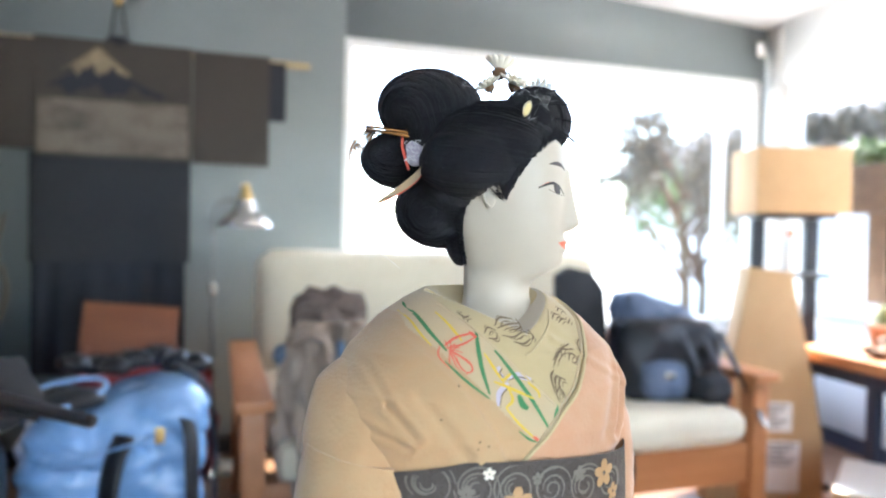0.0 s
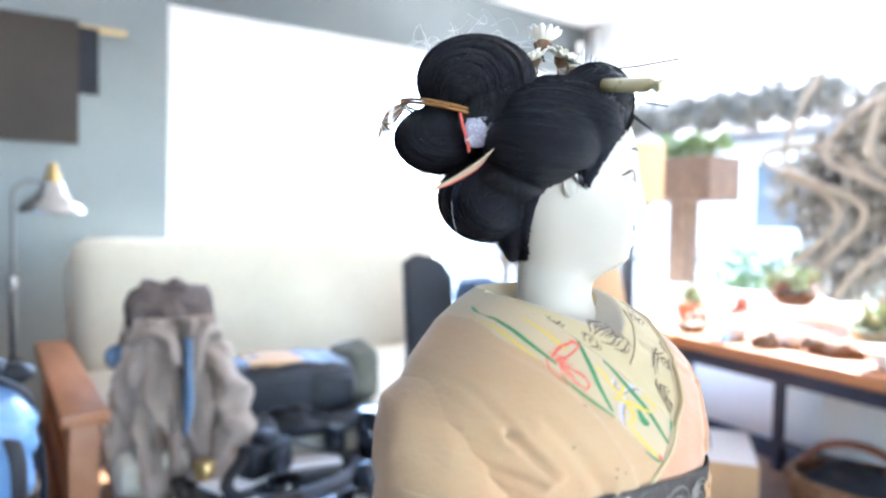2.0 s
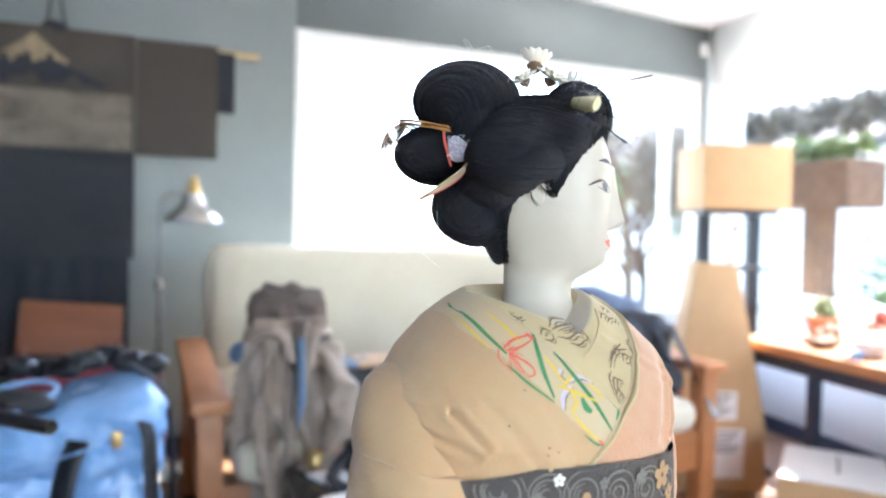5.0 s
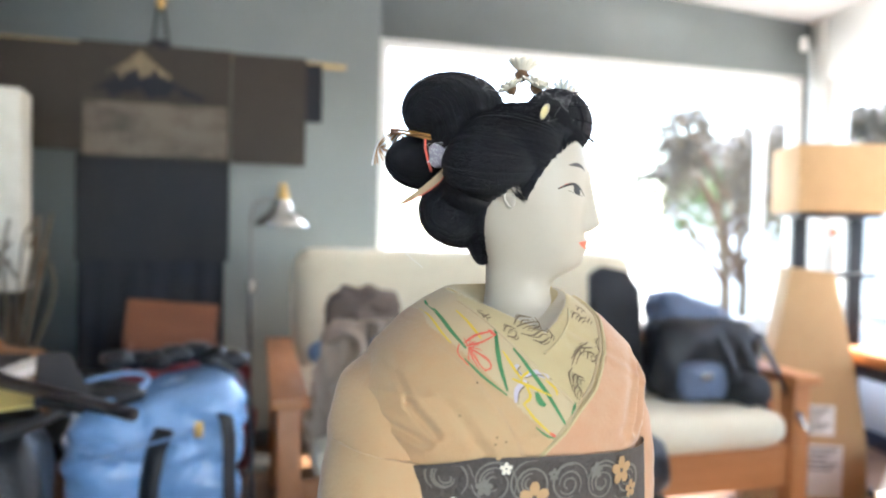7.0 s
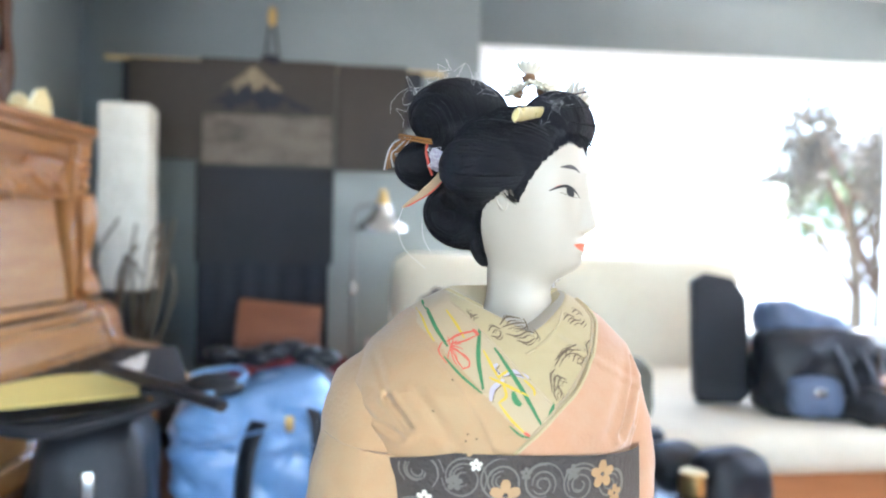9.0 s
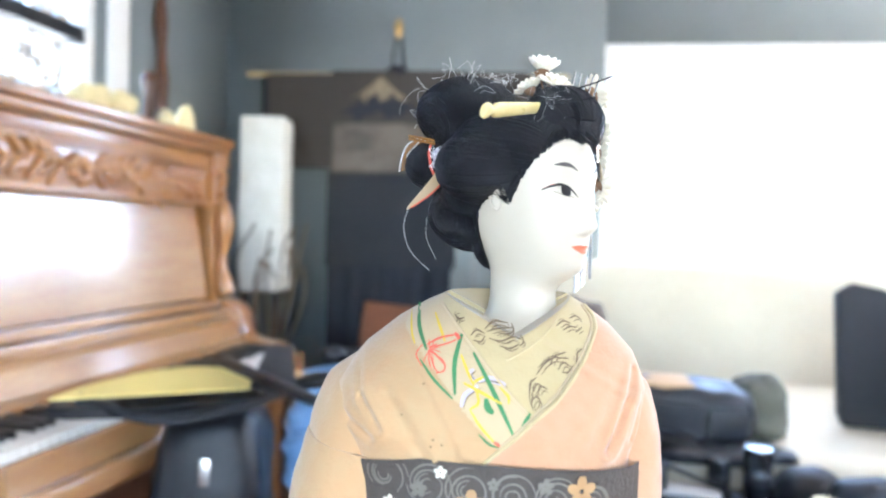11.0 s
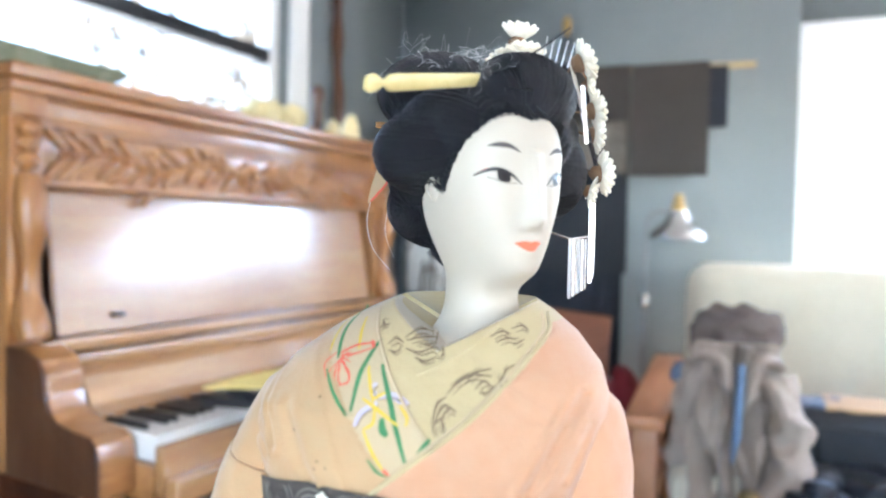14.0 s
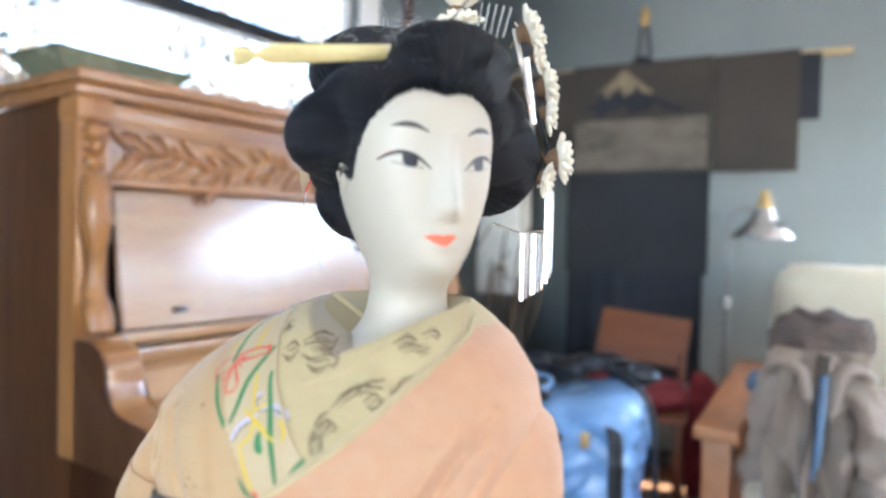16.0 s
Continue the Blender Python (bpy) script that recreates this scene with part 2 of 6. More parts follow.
def window(name, m, o, bars, rails, label, frame_mat=None, fw=0.05):
    """A window in the opening o of the wall with the matrix m: frame, upright bars and rails, panes and a sill."""
    a, c, lo, hi = o
    w = thing(name, 0, 0, 0, 0, label, "window")
    w.matrix_basis = m
    w["kind"] = "structure"
    fm = frame_mat or M_trim
    b = box(a, a + fw, 0.03, 0.11, lo, hi, 0.004)
    box(c - fw, c, 0.03, 0.11, lo, hi, 0.004, bm=b)
    box(a + fw, c - fw, 0.032, 0.108, hi - fw, hi, 0.004, bm=b)
    box(a + fw, c - fw, 0.032, 0.108, lo, lo + fw, 0.004, bm=b)
    part("window_frame", b, fm, w)
    for s in bars:
        part("mullion", box(s - 0.022, s + 0.022, 0.04, 0.10, lo + fw, hi - fw, 0.004), fm, w)
    for z, dark in rails:
        part("rail", box(a + fw, c - fw, 0.035, 0.105, z - 0.03, z + 0.03, 0.004), M_black if dark else fm, w)
    edges = [a + fw, *bars, c - fw]
    for s0, s1 in zip(edges, edges[1:]):
        p = part("pane", box(s0 + 0.01, s1 - 0.01, 0.068, 0.074, lo + fw, hi - fw), M_glass, w, "clear glass pane", smooth=False)
        p.visible_shadow = False
    part("window_sill", box(a - 0.03, c + 0.03, -0.04, 0.03, lo - 0.03, lo, 0.006), fm, w)
    return w


window("window_1", m_north, (WIN_N[0] + 1.36, WIN_N[1] + 1.36, WIN_N[2], WIN_N[3]), [2.97 + 1.36], [], "wide white-framed window full of daylight")
window("window_2", m_east, WIN_E, [], [], "wide white-framed window above the work bench")
window("window_3", m_west, WIN_W, [], [(1.835, True)], "bright window above the piano with a dark rail")
# frame and panes for the added south opening, never in view
window("south_opening", m_south, OPEN_S, [1.7, 2.5], [], "added unseen glazed opening that lets in fill light")


def in_wall(m, o, off=-0.02):
    a, c, lo, hi = o
    return m @ pose((a + c) / 2, off, (lo + hi) / 2, 90, 0, 180)


DAY = (0.93, 0.97, 1.0)
# area lamp added behind the view as frontal fill on the doll
for nm, m, o, watts in (("south_fill_1", m_south, OPEN_S, 0.55),):
    lamp_area(nm, in_wall(m, o, 0.145), o[1] - o[0], o[3] - o[2], watts, DAY)

# ---- outside ----
M_grass = mat("pale_concrete", (0.48, 0.46, 0.42), 0.9, (0.40, 0.38, 0.34), 1.5, 0.6, 0.3, 30)
M_house = mat("white_house_boards", (0.75, 0.76, 0.76), 0.6, (0.68, 0.69, 0.69), 1.0, 0.5, 0.1, 20)
M_roof = mat("grey_shingles", (0.16, 0.15, 0.15), 0.9, (0.11, 0.10, 0.10), 4, 0.6, 0.4, 20)
M_bark = mat("brown_bark", (0.16, 0.095, 0.055), 0.9, (0.09, 0.055, 0.035), 14, 0.6, 0.6, 60)
M_vine = mat("pale_vine_wood", (0.17, 0.125, 0.08), 0.85, (0.11, 0.08, 0.05), 20, 0.6, 0.4, 60)
M_leaf = mat("green_leaves", (0.075, 0.13, 0.03), 0.5, (0.12, 0.15, 0.04), 5, 0.6)
M_dry = mat("brown_dry_leaves", (0.10, 0.085, 0.065), 0.7, (0.15, 0.12, 0.08), 5, 0.6)
M_window_grey = mat("dark_far_pane", (0.10, 0.12, 0.14), 0.15, (0.13, 0.15, 0.17), 2, 0.4)
g = bmesh.new()
box(-400, 400, -400, 400, -0.6, -0.45, bm=g)
tagged(part("ground", g, M_grass, None, smooth=False), "pale sunlit concrete yard around the house", "ground", kind="structure")
GROUND = -0.45


def leaf_cloud(centres, count, size, seed, squash=0.8):
    """Many small bent leaves scattered in soft clumps."""
    rnd = random.Random(seed)
    b = bmesh.new()
    for _ in range(count):
        c, r = centres[rnd.randrange(len(centres))]
        d = Vector((rnd.gauss(0, 1), rnd.gauss(0, 1), rnd.gauss(0, squash)))
        p = Vector(c) + d.normalized() * r * rnd.random() ** 0.45
        q = Euler((rnd.uniform(0, 6.3), rnd.uniform(0, 6.3), rnd.uniform(0, 6.3))).to_matrix()
        s = size * rnd.uniform(0.6, 1.4)
        vs = [b.verts.new(p + q @ Vector(v)) for v in ((-s, 0, 0), (0, -0.4 * s, 0.12 * s), (s, 0, 0), (0, 0.4 * s, 0.12 * s))]
        b.faces.new(vs)
    return b


def shrub(x, y, height, width, leaf_m, label, seed, leaves=2600, size=0.04, low=0.45):
    rnd = random.Random(seed)
    t = thing("shrub", x, y, GROUND, 0, label, "shrub")
    top = height
    pts = curve_pts([(0, 0, 0), (0.06, 0.03, 0.35 * top), (-0.05, 0, 0.6 * top), (0.08, 0.05, 0.85 * top)], 5)
    part("trunk", tube(pts, [0.07 - 0.055 * i / (len(pts) - 1) for i in range(len(pts))], 9), M_vine, t)
    cents = []
    for k in range(9):
        a = 2 * math.pi * k / 9 + rnd.uniform(-0.3, 0.3)
        z0 = top * rnd.uniform(0.35, 0.7)
        e = Vector((0.5 * width * math.cos(a) * rnd.uniform(0.5, 1), 0.5 * width * math.sin(a) * rnd.uniform(0.5, 1), top * rnd.uniform(low + 0.1, 0.98)))
        q = curve_pts([(0, 0, z0), Vector((0, 0, z0)).lerp(e, 0.5) + Vector((0, 0, 0.08)), e], 5)
        part("limb", tube(q, [0.03 - 0.024 * i / (len(q) - 1) for i in range(len(q))], 6), M_bark, t)
        cents.append((e, 0.24 * width))
        cents.append((e * 0.7 + Vector((0, 0, 0.25 * top)), 0.2 * width))
    part("crown", leaf_cloud(cents, leaves, size, seed), leaf_m, t, smooth=False)
    return t


shrub(4.55, 6.0, 2.95, 1.7, M_dry, "leggy brown-green shrub outside the far window", 3, 7500, 0.036)
shrub(6.2, 7.8, 2.6, 2.2, M_leaf, "rounded green garden bush against the fence", 5, 2600, 0.05)
shrub(5.1, 2.3, 3.0, 1.35, M_dry, "tangled brown shrub close to the side window", 7, 12000, 0.045, 0.25)
shrub(5.9, 3.6, 1.3, 1.6, M_leaf, "low green shrub in front of the white house", 8, 2600, 0.04)
shrub(5.0, 1.0, 2.9, 1.6, M_leaf, "green shrub outside the side window", 11, 2400, 0.04)
shrub(-3.5, 2.0, 3.3, 1.5, M_dry, "pale dry shrub outside the window over the piano", 13, 4200, 0.04)
shrub(-3.4, 4.3, 3.4, 1.9, M_dry, "tangled dry shrub at the corner of the house", 14, 5200, 0.04)
for k, (yy, zz) in enumerate(((2.3, 2.3), (2.05, 1.9), (1.8, 2.4), (2.45, 1.6), (1.6, 2.0))):
    v = part("vine", tube(curve_pts([(4.2, yy, GROUND), (4.15, yy + 0.25, 0.6), (4.2, yy - 0.15, 1.2), (4.1, yy + 0.3, 1.55), (4.25, yy - 0.05, zz), (4.2, yy - 0.5, zz - 0.35)], 8), 0.019, 7), M_vine)
    tagged(v, "thick bare brown vine stem outside the window", "vine", "vines outside")
part_house = thing("neighbour_house", 7.4, 3.0, GROUND, 0, "white boarded neighbouring house with a grey roof", "house")
b = box(0, 4, 0.85, 8.5, 0, 2.65)
part("wall", b, M_house, part_house, smooth=False)
for k in range(16):
    part("board", box(-0.025, 0.0, 0.85, 8.5, 0.02 + k * 0.165, 0.165 + k * 0.165), M_house, part_house, smooth=False)
rf = bmesh.new()
vs = [rf.verts.new(p) for p in ((-0.45, 0.6, 2.5), (-0.45, 8.8, 2.5), (2.0, 8.8, 3.6), (2.0, 0.6, 3.6), (-0.45, 0.6, 2.62), (-0.45, 8.8, 2.62), (2.0, 8.8, 3.72), (2.0, 0.6, 3.72))]
for f in ((0, 1, 2, 3), (7, 6, 5, 4), (0, 4, 5, 1), (1, 5, 6, 2), (3, 2, 6, 7), (0, 3, 7, 4)):
    rf.faces.new([vs[i] for i in f])
part("roof", rf, M_roof, part_house, smooth=False)
for y0 in (1.25, 4.6):
    w = part("window", box(-0.05, -0.025, y0, y0 + 0.62, 1.55, 2.3), M_window_grey, part_house, "dark window pane with white frame", smooth=False)
    fb = box(-0.08, -0.026, y0 - 0.08, y0, 1.47, 2.38)
    box(-0.08, -0.026, y0 + 0.62, y0 + 0.7, 1.47, 2.38, bm=fb)
    box(-0.08, -0.026, y0, y0 + 0.62, 2.3, 2.38, bm=fb)
    box(-0.08, -0.026, y0, y0 + 0.62, 1.47, 1.55, bm=fb)
    part("frame", fb, M_trim, w, smooth=False)
part("corner_post", box(-0.06, 0.06, 0.72, 0.85, 0, 2.6, 0.01), M_trim, part_house)
part("creeper", leaf_cloud([((-0.55, 0.7 + 0.17 * k, 2.86 + 0.1 * math.sin(k * 1.9)), 0.2) for k in range(24)], 6000, 0.05, 31), M_dry, part_house, "brown-green creeper along the eave", smooth=False)
t = thing("planter_post", 3.62, 2.97, GROUND, 0, "weathered wooden planter box on a post with green plants", "planter")
part("post", box(-0.07, 0.07, -0.06, 0.06, 0, 1.71), M_bark, t)
part("box", box(-0.16, 0.16, -0.29, 0.29, 1.71, 1.98, 0.01), M_bark, t)
part("plants", leaf_cloud([((0, y0, 2.05), 0.1) for y0 in (-0.22, -0.1, 0.02, 0.14, 0.24)], 420, 0.035, 21), M_leaf, t, smooth=False)

# ---- wall fittings ----
b = box(-0.03, 0.03, 0, 0.035, -0.04, 0.04, 0.008)
t = part("wall_sensor", b, M_trim, None, at=pose(3.17, 3.46, 2.26, 0, 0, 30))
tagged(t, "small white plastic sensor high in the corner", "sensor")
b = box(-0.035, 0.035, -0.012, 0, -0.055, 0.055, 0.003)
t = part("wall_outlet", b, M_trim, None, at=pose(east_x(1.75), 1.75, 0.36, 0, 0, -97))
tagged(t, "white wall outlet under the bench", "outlet")
for nm, p0, p1, mm in (("baseboard", (-1.345, 3.508), (3.235, 3.508), M_black), ("baseboard", (east_x(3.5) - 0.012, 3.49), (east_x(-2.1) - 0.012, -2.1), M_steel)):
    d = Vector((p1[0] - p0[0], p1[1] - p0[1], 0))
    o = part(nm, box(0, d.length, -0.012, 0.008, 0, 0.085, 0.003), mm, None, at=Matrix.Translation((*p0, 0)) @ Matrix.Rotation(math.atan2(d.y, d.x), 4, "Z"))
    tagged(o, "low dark painted baseboard", "baseboard", kind="structure")
# white trim beside the window over the piano, and the dark staff that leans there
o = part("trim", box(2.57 - SOUTH + 0.03, 2.57 - SOUTH + 0.15, -0.02, -0.002, 1.0, 2.25, 0.004), M_trim, None, at=m_west)
tagged(o, "white window casing", "trim", kind="structure")
o = part("carved_staff", tube(curve_pts([(0, 0, 0), (0.012, 0.01, 0.3), (-0.01, 0.0, 0.6), (0.012, 0.01, 0.95), (0, 0, 1.3), (0.01, 0, 1.7), (-0.006, 0.01, 2.05), (0, 0, 2.3)], 6), [0.026 + 0.006 * math.sin(k * 1.3) for k in range(43)], 10), M_oak_dark, None, at=pose(west_x(2.86) + 0.045, 2.86, 0))
tagged(o, "dark carved wooden staff standing against the wall", "staff")

# ---- sofa ----
t = thing("futon_sofa", 0.05, 1.96, 0, 0, "pine-framed futon sofa with a cream canvas mattress", "sofa")


def cushion(x0, x1, y0, y1, z0, z1, r, seed):
    b = bmesh.new()
    bmesh.ops.create_cube(b, size=1)
    bmesh.ops.subdivide_edges(b, edges=b.edges[:], cuts=22, use_grid_fill=True)
    c, s = Vector(((x0 + x1) / 2, (y0 + y1) / 2, (z0 + z1) / 2)), Vector(((x1 - x0) / 2, (y1 - y0) / 2, (z1 - z0) / 2))
    for v in b.verts:
        p = Vector((v.co.x * 2 * s.x, v.co.y * 2 * s.y, v.co.z * 2 * s.z))
        q = Vector([max(-(s[i] - r), min(s[i] - r, p[i])) for i in range(3)])
        d = p - q
        if d.length > 1e-6:
            p = q + d.normalized() * r
        w = noise.fractal(Vector((p.x * 3.5 + seed, p.y * 3.5, p.z * 3.5)), 1, 2, 3)
        v.co = c + p + p.normalized() * 0.012 * w
    return b


part("seat_cushion", cushion(0.11, 1.73, -0.02, 1.12, 0.37, 0.505, 0.06, 1), M_futon, t, "cream canvas futon seat")
bk = part("back_cushion", cushion(0.11, 1.80, 1.13, 1.36, 0.40, 1.005, 0.09, 2), M_futon, t, "cream canvas futon back")
for x0 in (0.0, 1.76):
    part("armrest", box(x0 - 0.005, x0 + 0.105, 0, 1.12, 0.585, 0.62, 0.008), M_pine, t)
    part("leg", box(x0 + 0.015, x0 + 0.085, 0.03, 0.10, 0, 0.585, 0.006), M_pine, t)
    part("leg", box(x0 + 0.015, x0 + 0.085, 1.0, 1.07, 0, 0.585, 0.006), M_pine, t)
    part("side_rail", box(x0 + 0.03, x0 + 0.07, 0.10, 1.0, 0.26, 0.36, 0.005), M_pine, t)
    for k in range(7):
        part("slat", box(x0 + 0.04, x0 + 0.06, 0.18 + 0.12 * k, 0.23 + 0.12 * k, 0.36, 0.585, 0.003), M_pine_x, t)
part("front_rail", box(0.086, 1.774, 0.045, 0.075, 0.22, 0.37, 0.006), M_pine_x, t)
part("back_rail", box(0.086, 1.774, 1.04, 1.065, 0.22, 0.37, 0.006), M_pine_x, t)
for k in range(9):
    part("slat", box(0.15 + 0.18 * k, 0.21 + 0.18 * k, 0.075, 1.04, 0.34, 0.365), M_pine, t)

# ---- piano ----
PW = 1.40
piano = thing("upright_piano", 0, 0, 0, 0, "old golden oak upright piano with carved frieze and open keyboard", "piano")
piano.matrix_basis = pose(-1.014, 0.994, 0, 0, 0, -6.9)
# end panels: the shade on this side is put into the wood colour
part("side_panel", box(-0.50, -0.065, 0.02, 0.055, 0.0, 1.36, 0.003), M_oak_dark, piano, "oak side with its shade put into the colour")
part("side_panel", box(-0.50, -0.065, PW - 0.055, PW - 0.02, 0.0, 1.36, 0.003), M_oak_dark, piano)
for y0 in (0.012, PW - 0.082):
    part("corner_post", box(-0.10, -0.03, y0, y0 + 0.07, 0.60, 1.325, 0.006), M_oak_up, piano)
    part("capital", box(-0.10, -0.018, y0 - 0.004, y0 + 0.074, 1.318, 1.365, 0.005), M_oak_up, piano)
    sc = bmesh.new()
    for k, (zz, r) in enumerate(((1.295, 0.026), (1.262, 0.021), (1.228, 0.025))):
        join(sc, blob(-0.024, y0 + 0.035, zz, 0.018, r, 0.018, rough=0.006, freq=70, seed=k, div=3))
    part("scroll", sc, M_oak_up, piano, "carved leaf scroll")
    part("bracket", tube(curve_pts([(-0.02, y0 + 0.035, 1.20), (-0.008, y0 + 0.035, 1.08), (-0.018, y0 + 0.035, 0.96), (0.006, y0 + 0.035, 0.87)], 6), [0.024 + 0.008 * math.sin(k * 0.5) for k in range(19)], 12), M_oak_up, piano, "curved carved bracket")
part("back_board", box(-0.50, -0.49, 0.055, PW - 0.055, 0.0, 1.36), M_oak_dark, piano)
part("lid", box(-0.515, 0.0, 0.0, PW, 1.393, 1.42, 0.006, 3), M_oak, piano, "flat oak lid")
part("cornice", box(-0.515, -0.012, 0.006, PW - 0.006, 1.365, 1.392, 0.008, 3), M_oak, piano, "moulded cornice under the lid")
part("upper_rail", box(-0.09, -0.045, 0.085, PW - 0.085, 1.318, 1.364, 0.003), M_oak, piano)
fz = part("frieze", box(-0.09, -0.058, 0.085, PW - 0.085, 1.195, 1.317, 0.002), M_oak, piano, "frieze panel carved with leaves")
part("moulding", box(-0.07, -0.040, 0.085, PW - 0.085, 1.182, 1.197, 0.004), M_oak, piano)
part("moulding", box(-0.07, -0.042, 0.085, PW - 0.085, 1.305, 1.317, 0.003), M_oak, piano)
rnd = random.Random(12)
for side in (-1, 1):
    yc = PW / 2
    st = curve_pts([(-0.054, yc + side * 0.02, 1.25), (-0.052, yc + side * 0.15, 1.275), (-0.054, yc + side * 0.30, 1.235), (-0.054, yc + side * 0.45, 1.265), (-0.054, yc + side * 0.57, 1.25)], 8)
    part("carved_stem", tube(st, 0.008, 8), M_oak, fz)
    for k in range(2, len(st) - 1, 2):
        for up in (-1, 1):
            ln = rnd.uniform(0.035, 0.055)
            b = blob(ln, 0, 0, ln, 0.012, 0.009, rough=0.003, freq=60, seed=k, div=2)
            b.transform(Matrix.Translation(st[k]) @ Matrix.Rotation(radians(90 * side + 0), 4, "Z") @ Matrix.Rotation(radians(-up * rnd.uniform(28, 55)), 4, "Y") @ Matrix.Rotation(radians(90), 4, "X"))
            part("carved_leaf", b, M_oak, fz)
for k in range(7):
    part("carved_flower", blob(-0.054, PW / 2 + 0.03 * math.cos(k), 1.25 + 0.028 * math.sin(k * 0.9), 0.014, 0.02, 0.02, div=2), M_oak, fz)
dk = bmesh.new()
vs = [dk.verts.new(p) for p in ((-0.078, 0.115, 1.185), (-0.078, PW - 0.115, 1.185), (-0.03, PW - 0.115, 0.866), (-0.03, 0.115, 0.866), (-0.096, 0.115, 1.183), (-0.096, PW - 0.115, 1.183), (-0.048, PW - 0.115, 0.864), (-0.048, 0.115, 0.864))]
for f in ((3, 2, 1, 0), (4, 5, 6, 7), (0, 1, 5, 4), (1, 2, 6, 5), (2, 3, 7, 6), (3, 0, 4, 7)):
    dk.faces.new([vs[i] for i in f])
bmesh.ops.bevel(dk, geom=dk.edges[:], offset=0.004, segments=2, affect="EDGES")
M_gloss = mat("polished_oak_veneer", (0.42, 0.225, 0.088), 0.22, (0.31, 0.145, 0.055), 3, 0.5, 0.03, 40, stretch=(7, 1, 7), coat=1.0, spec=0.9)
M_gloss.node_tree.nodes["Principled BSDF"].inputs["Coat IOR"].default_value = 2.0
panel = part("music_panel", dk, M_gloss, piano, "large polished front panel")
part("lock", box(-0.036, -0.022, 0.243, 0.275, 0.895, 0.907, 0.003), M_black, panel, "small dark lock plate")
part("shelf", box(-0.06, 0.015, 0.06, PW - 0.06, 0.838, 0.862, 0.005), M_gloss, piano, "moulded ledge")
part("shelf", box(-0.06, 0.045, 0.075, PW - 0.075, 0.806, 0.832, 0.006), M_gloss, piano, "moulded ledge")


def prof_y(profile, y0, y1):
    """A board with an outline in x and z, from y0 to y1."""
    b = slab([(x, -z) for x, z in profile], 0, y1 - y0, 0.004)
    b.transform(Matrix.Translation((0, y1, 0)) @ Matrix.Rotation(radians(90), 4, "X") @ Matrix.Scale(-1, 4, (0, 1, 0)))
    bmesh.ops.recalc_face_normals(b, faces=b.faces[:])
    return b


part("fallboard", prof_y([(-0.02, 0.806), (0.045, 0.806), (0.07, 0.79), (0.098, 0.735), (0.125, 0.722), (0.125, 0.71), (-0.02, 0.71)], 0.105, PW - 0.105), M_gloss, piano, "folded back fallboard")
CHEEK = [(-0.07, 0.60), (-0.07, 0.86), (0.02, 0.858), (0.07, 0.84), (0.088, 0.81), (0.092, 0.775), (0.102, 0.745), (0.125, 0.727), (0.17, 0.719), (0.22, 0.714), (0.24, 0.70), (0.248, 0.67), (0.248, 0.60)]
for y0 in (0.02, PW - 0.095):
    part("cheek", prof_y(CHEEK, y0, y0 + 0.075), M_oak, piano, "shaped arm at the end of the keys")
    # thin board added over the arm, coloured dark as its shaded side
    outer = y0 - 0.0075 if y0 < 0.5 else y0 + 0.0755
    part("arm_shade_board", prof_y(CHEEK, outer, outer + 0.007), M_oak_dark, piano, "outer face of the arm, darkened to show shade")
    part("leg", tube(curve_pts([(0.205, y0 + 0.037, 0.0), (0.205, y0 + 0.037, 0.12), (0.18, y0 + 0.037, 0.35), (0.205, y0 + 0.037, 0.60)], 6), [0.035, 0.035, 0.034, 0.033, 0.03, 0.028, 0.026, 0.026, 0.027, 0.028, 0.03, 0.032, 0.035, 0.037, 0.038, 0.04, 0.04, 0.04, 0.04], 12), M_oak_up, piano)
    part("toe", box(-0.08, 0.25, y0, y0 + 0.075, 0, 0.06, 0.008), M_oak, piano)
part("key_bed", box(-0.07, 0.298, 0.095, PW - 0.095, 0.58, 0.652, 0.004), M_oak, piano)
part("key_slip", box(0.299, 0.322, 0.096, PW - 0.096, 0.60, 0.692, 0.004), M_gloss, piano, "polished key slip")
part("front_edge", box(0.323, 0.36, 0.098, PW - 0.098, 0.585, 0.635, 0.008, 3), M_gloss, piano, "polished front moulding of the key bed")
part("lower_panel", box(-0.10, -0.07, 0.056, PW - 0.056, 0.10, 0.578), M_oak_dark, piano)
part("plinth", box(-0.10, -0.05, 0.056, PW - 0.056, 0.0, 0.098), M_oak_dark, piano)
M_ivory = mat("ivory_keys", (0.78, 0.77, 0.74), 0.25, (0.70, 0.68, 0.62), 30, 0.4)
M_ebony = mat("ebony_keys", (0.012, 0.012, 0.013), 0.3, (0.02, 0.02, 0.022), 30, 0.4)
KW = (PW - 0.21) / 50
me_w = me_b = None
for k in range(50):
    ob = part("white_key", box(0.118, 0.292, 0.0006, KW - 0.0006, 0.655, 0.706, 0.0015, 1), M_ivory, piano) if me_w is None else new("white_key", me_w)
    me_w = ob.data
    ob.parent = piano
    ob.matrix_basis = pose(0, 0.105 + k * KW, 0)
    if k % 7 in (0, 2, 3, 5, 6) and k < 49:
        ob = part("black_key", box(0.118, 0.238, -0.006, 0.006, 0.69, 0.719, 0.003, 1), M_ebony, piano) if me_b is None else new("black_key", me_b)
        me_b = ob.data
        ob.parent = piano
        ob.matrix_basis = pose(0, 0.105 + (k + 1) * KW, 0)


def on_piano(x, y, z=1.42, rz=0):
    return piano.matrix_basis @ pose(x, y, z, 0, 0, rz)


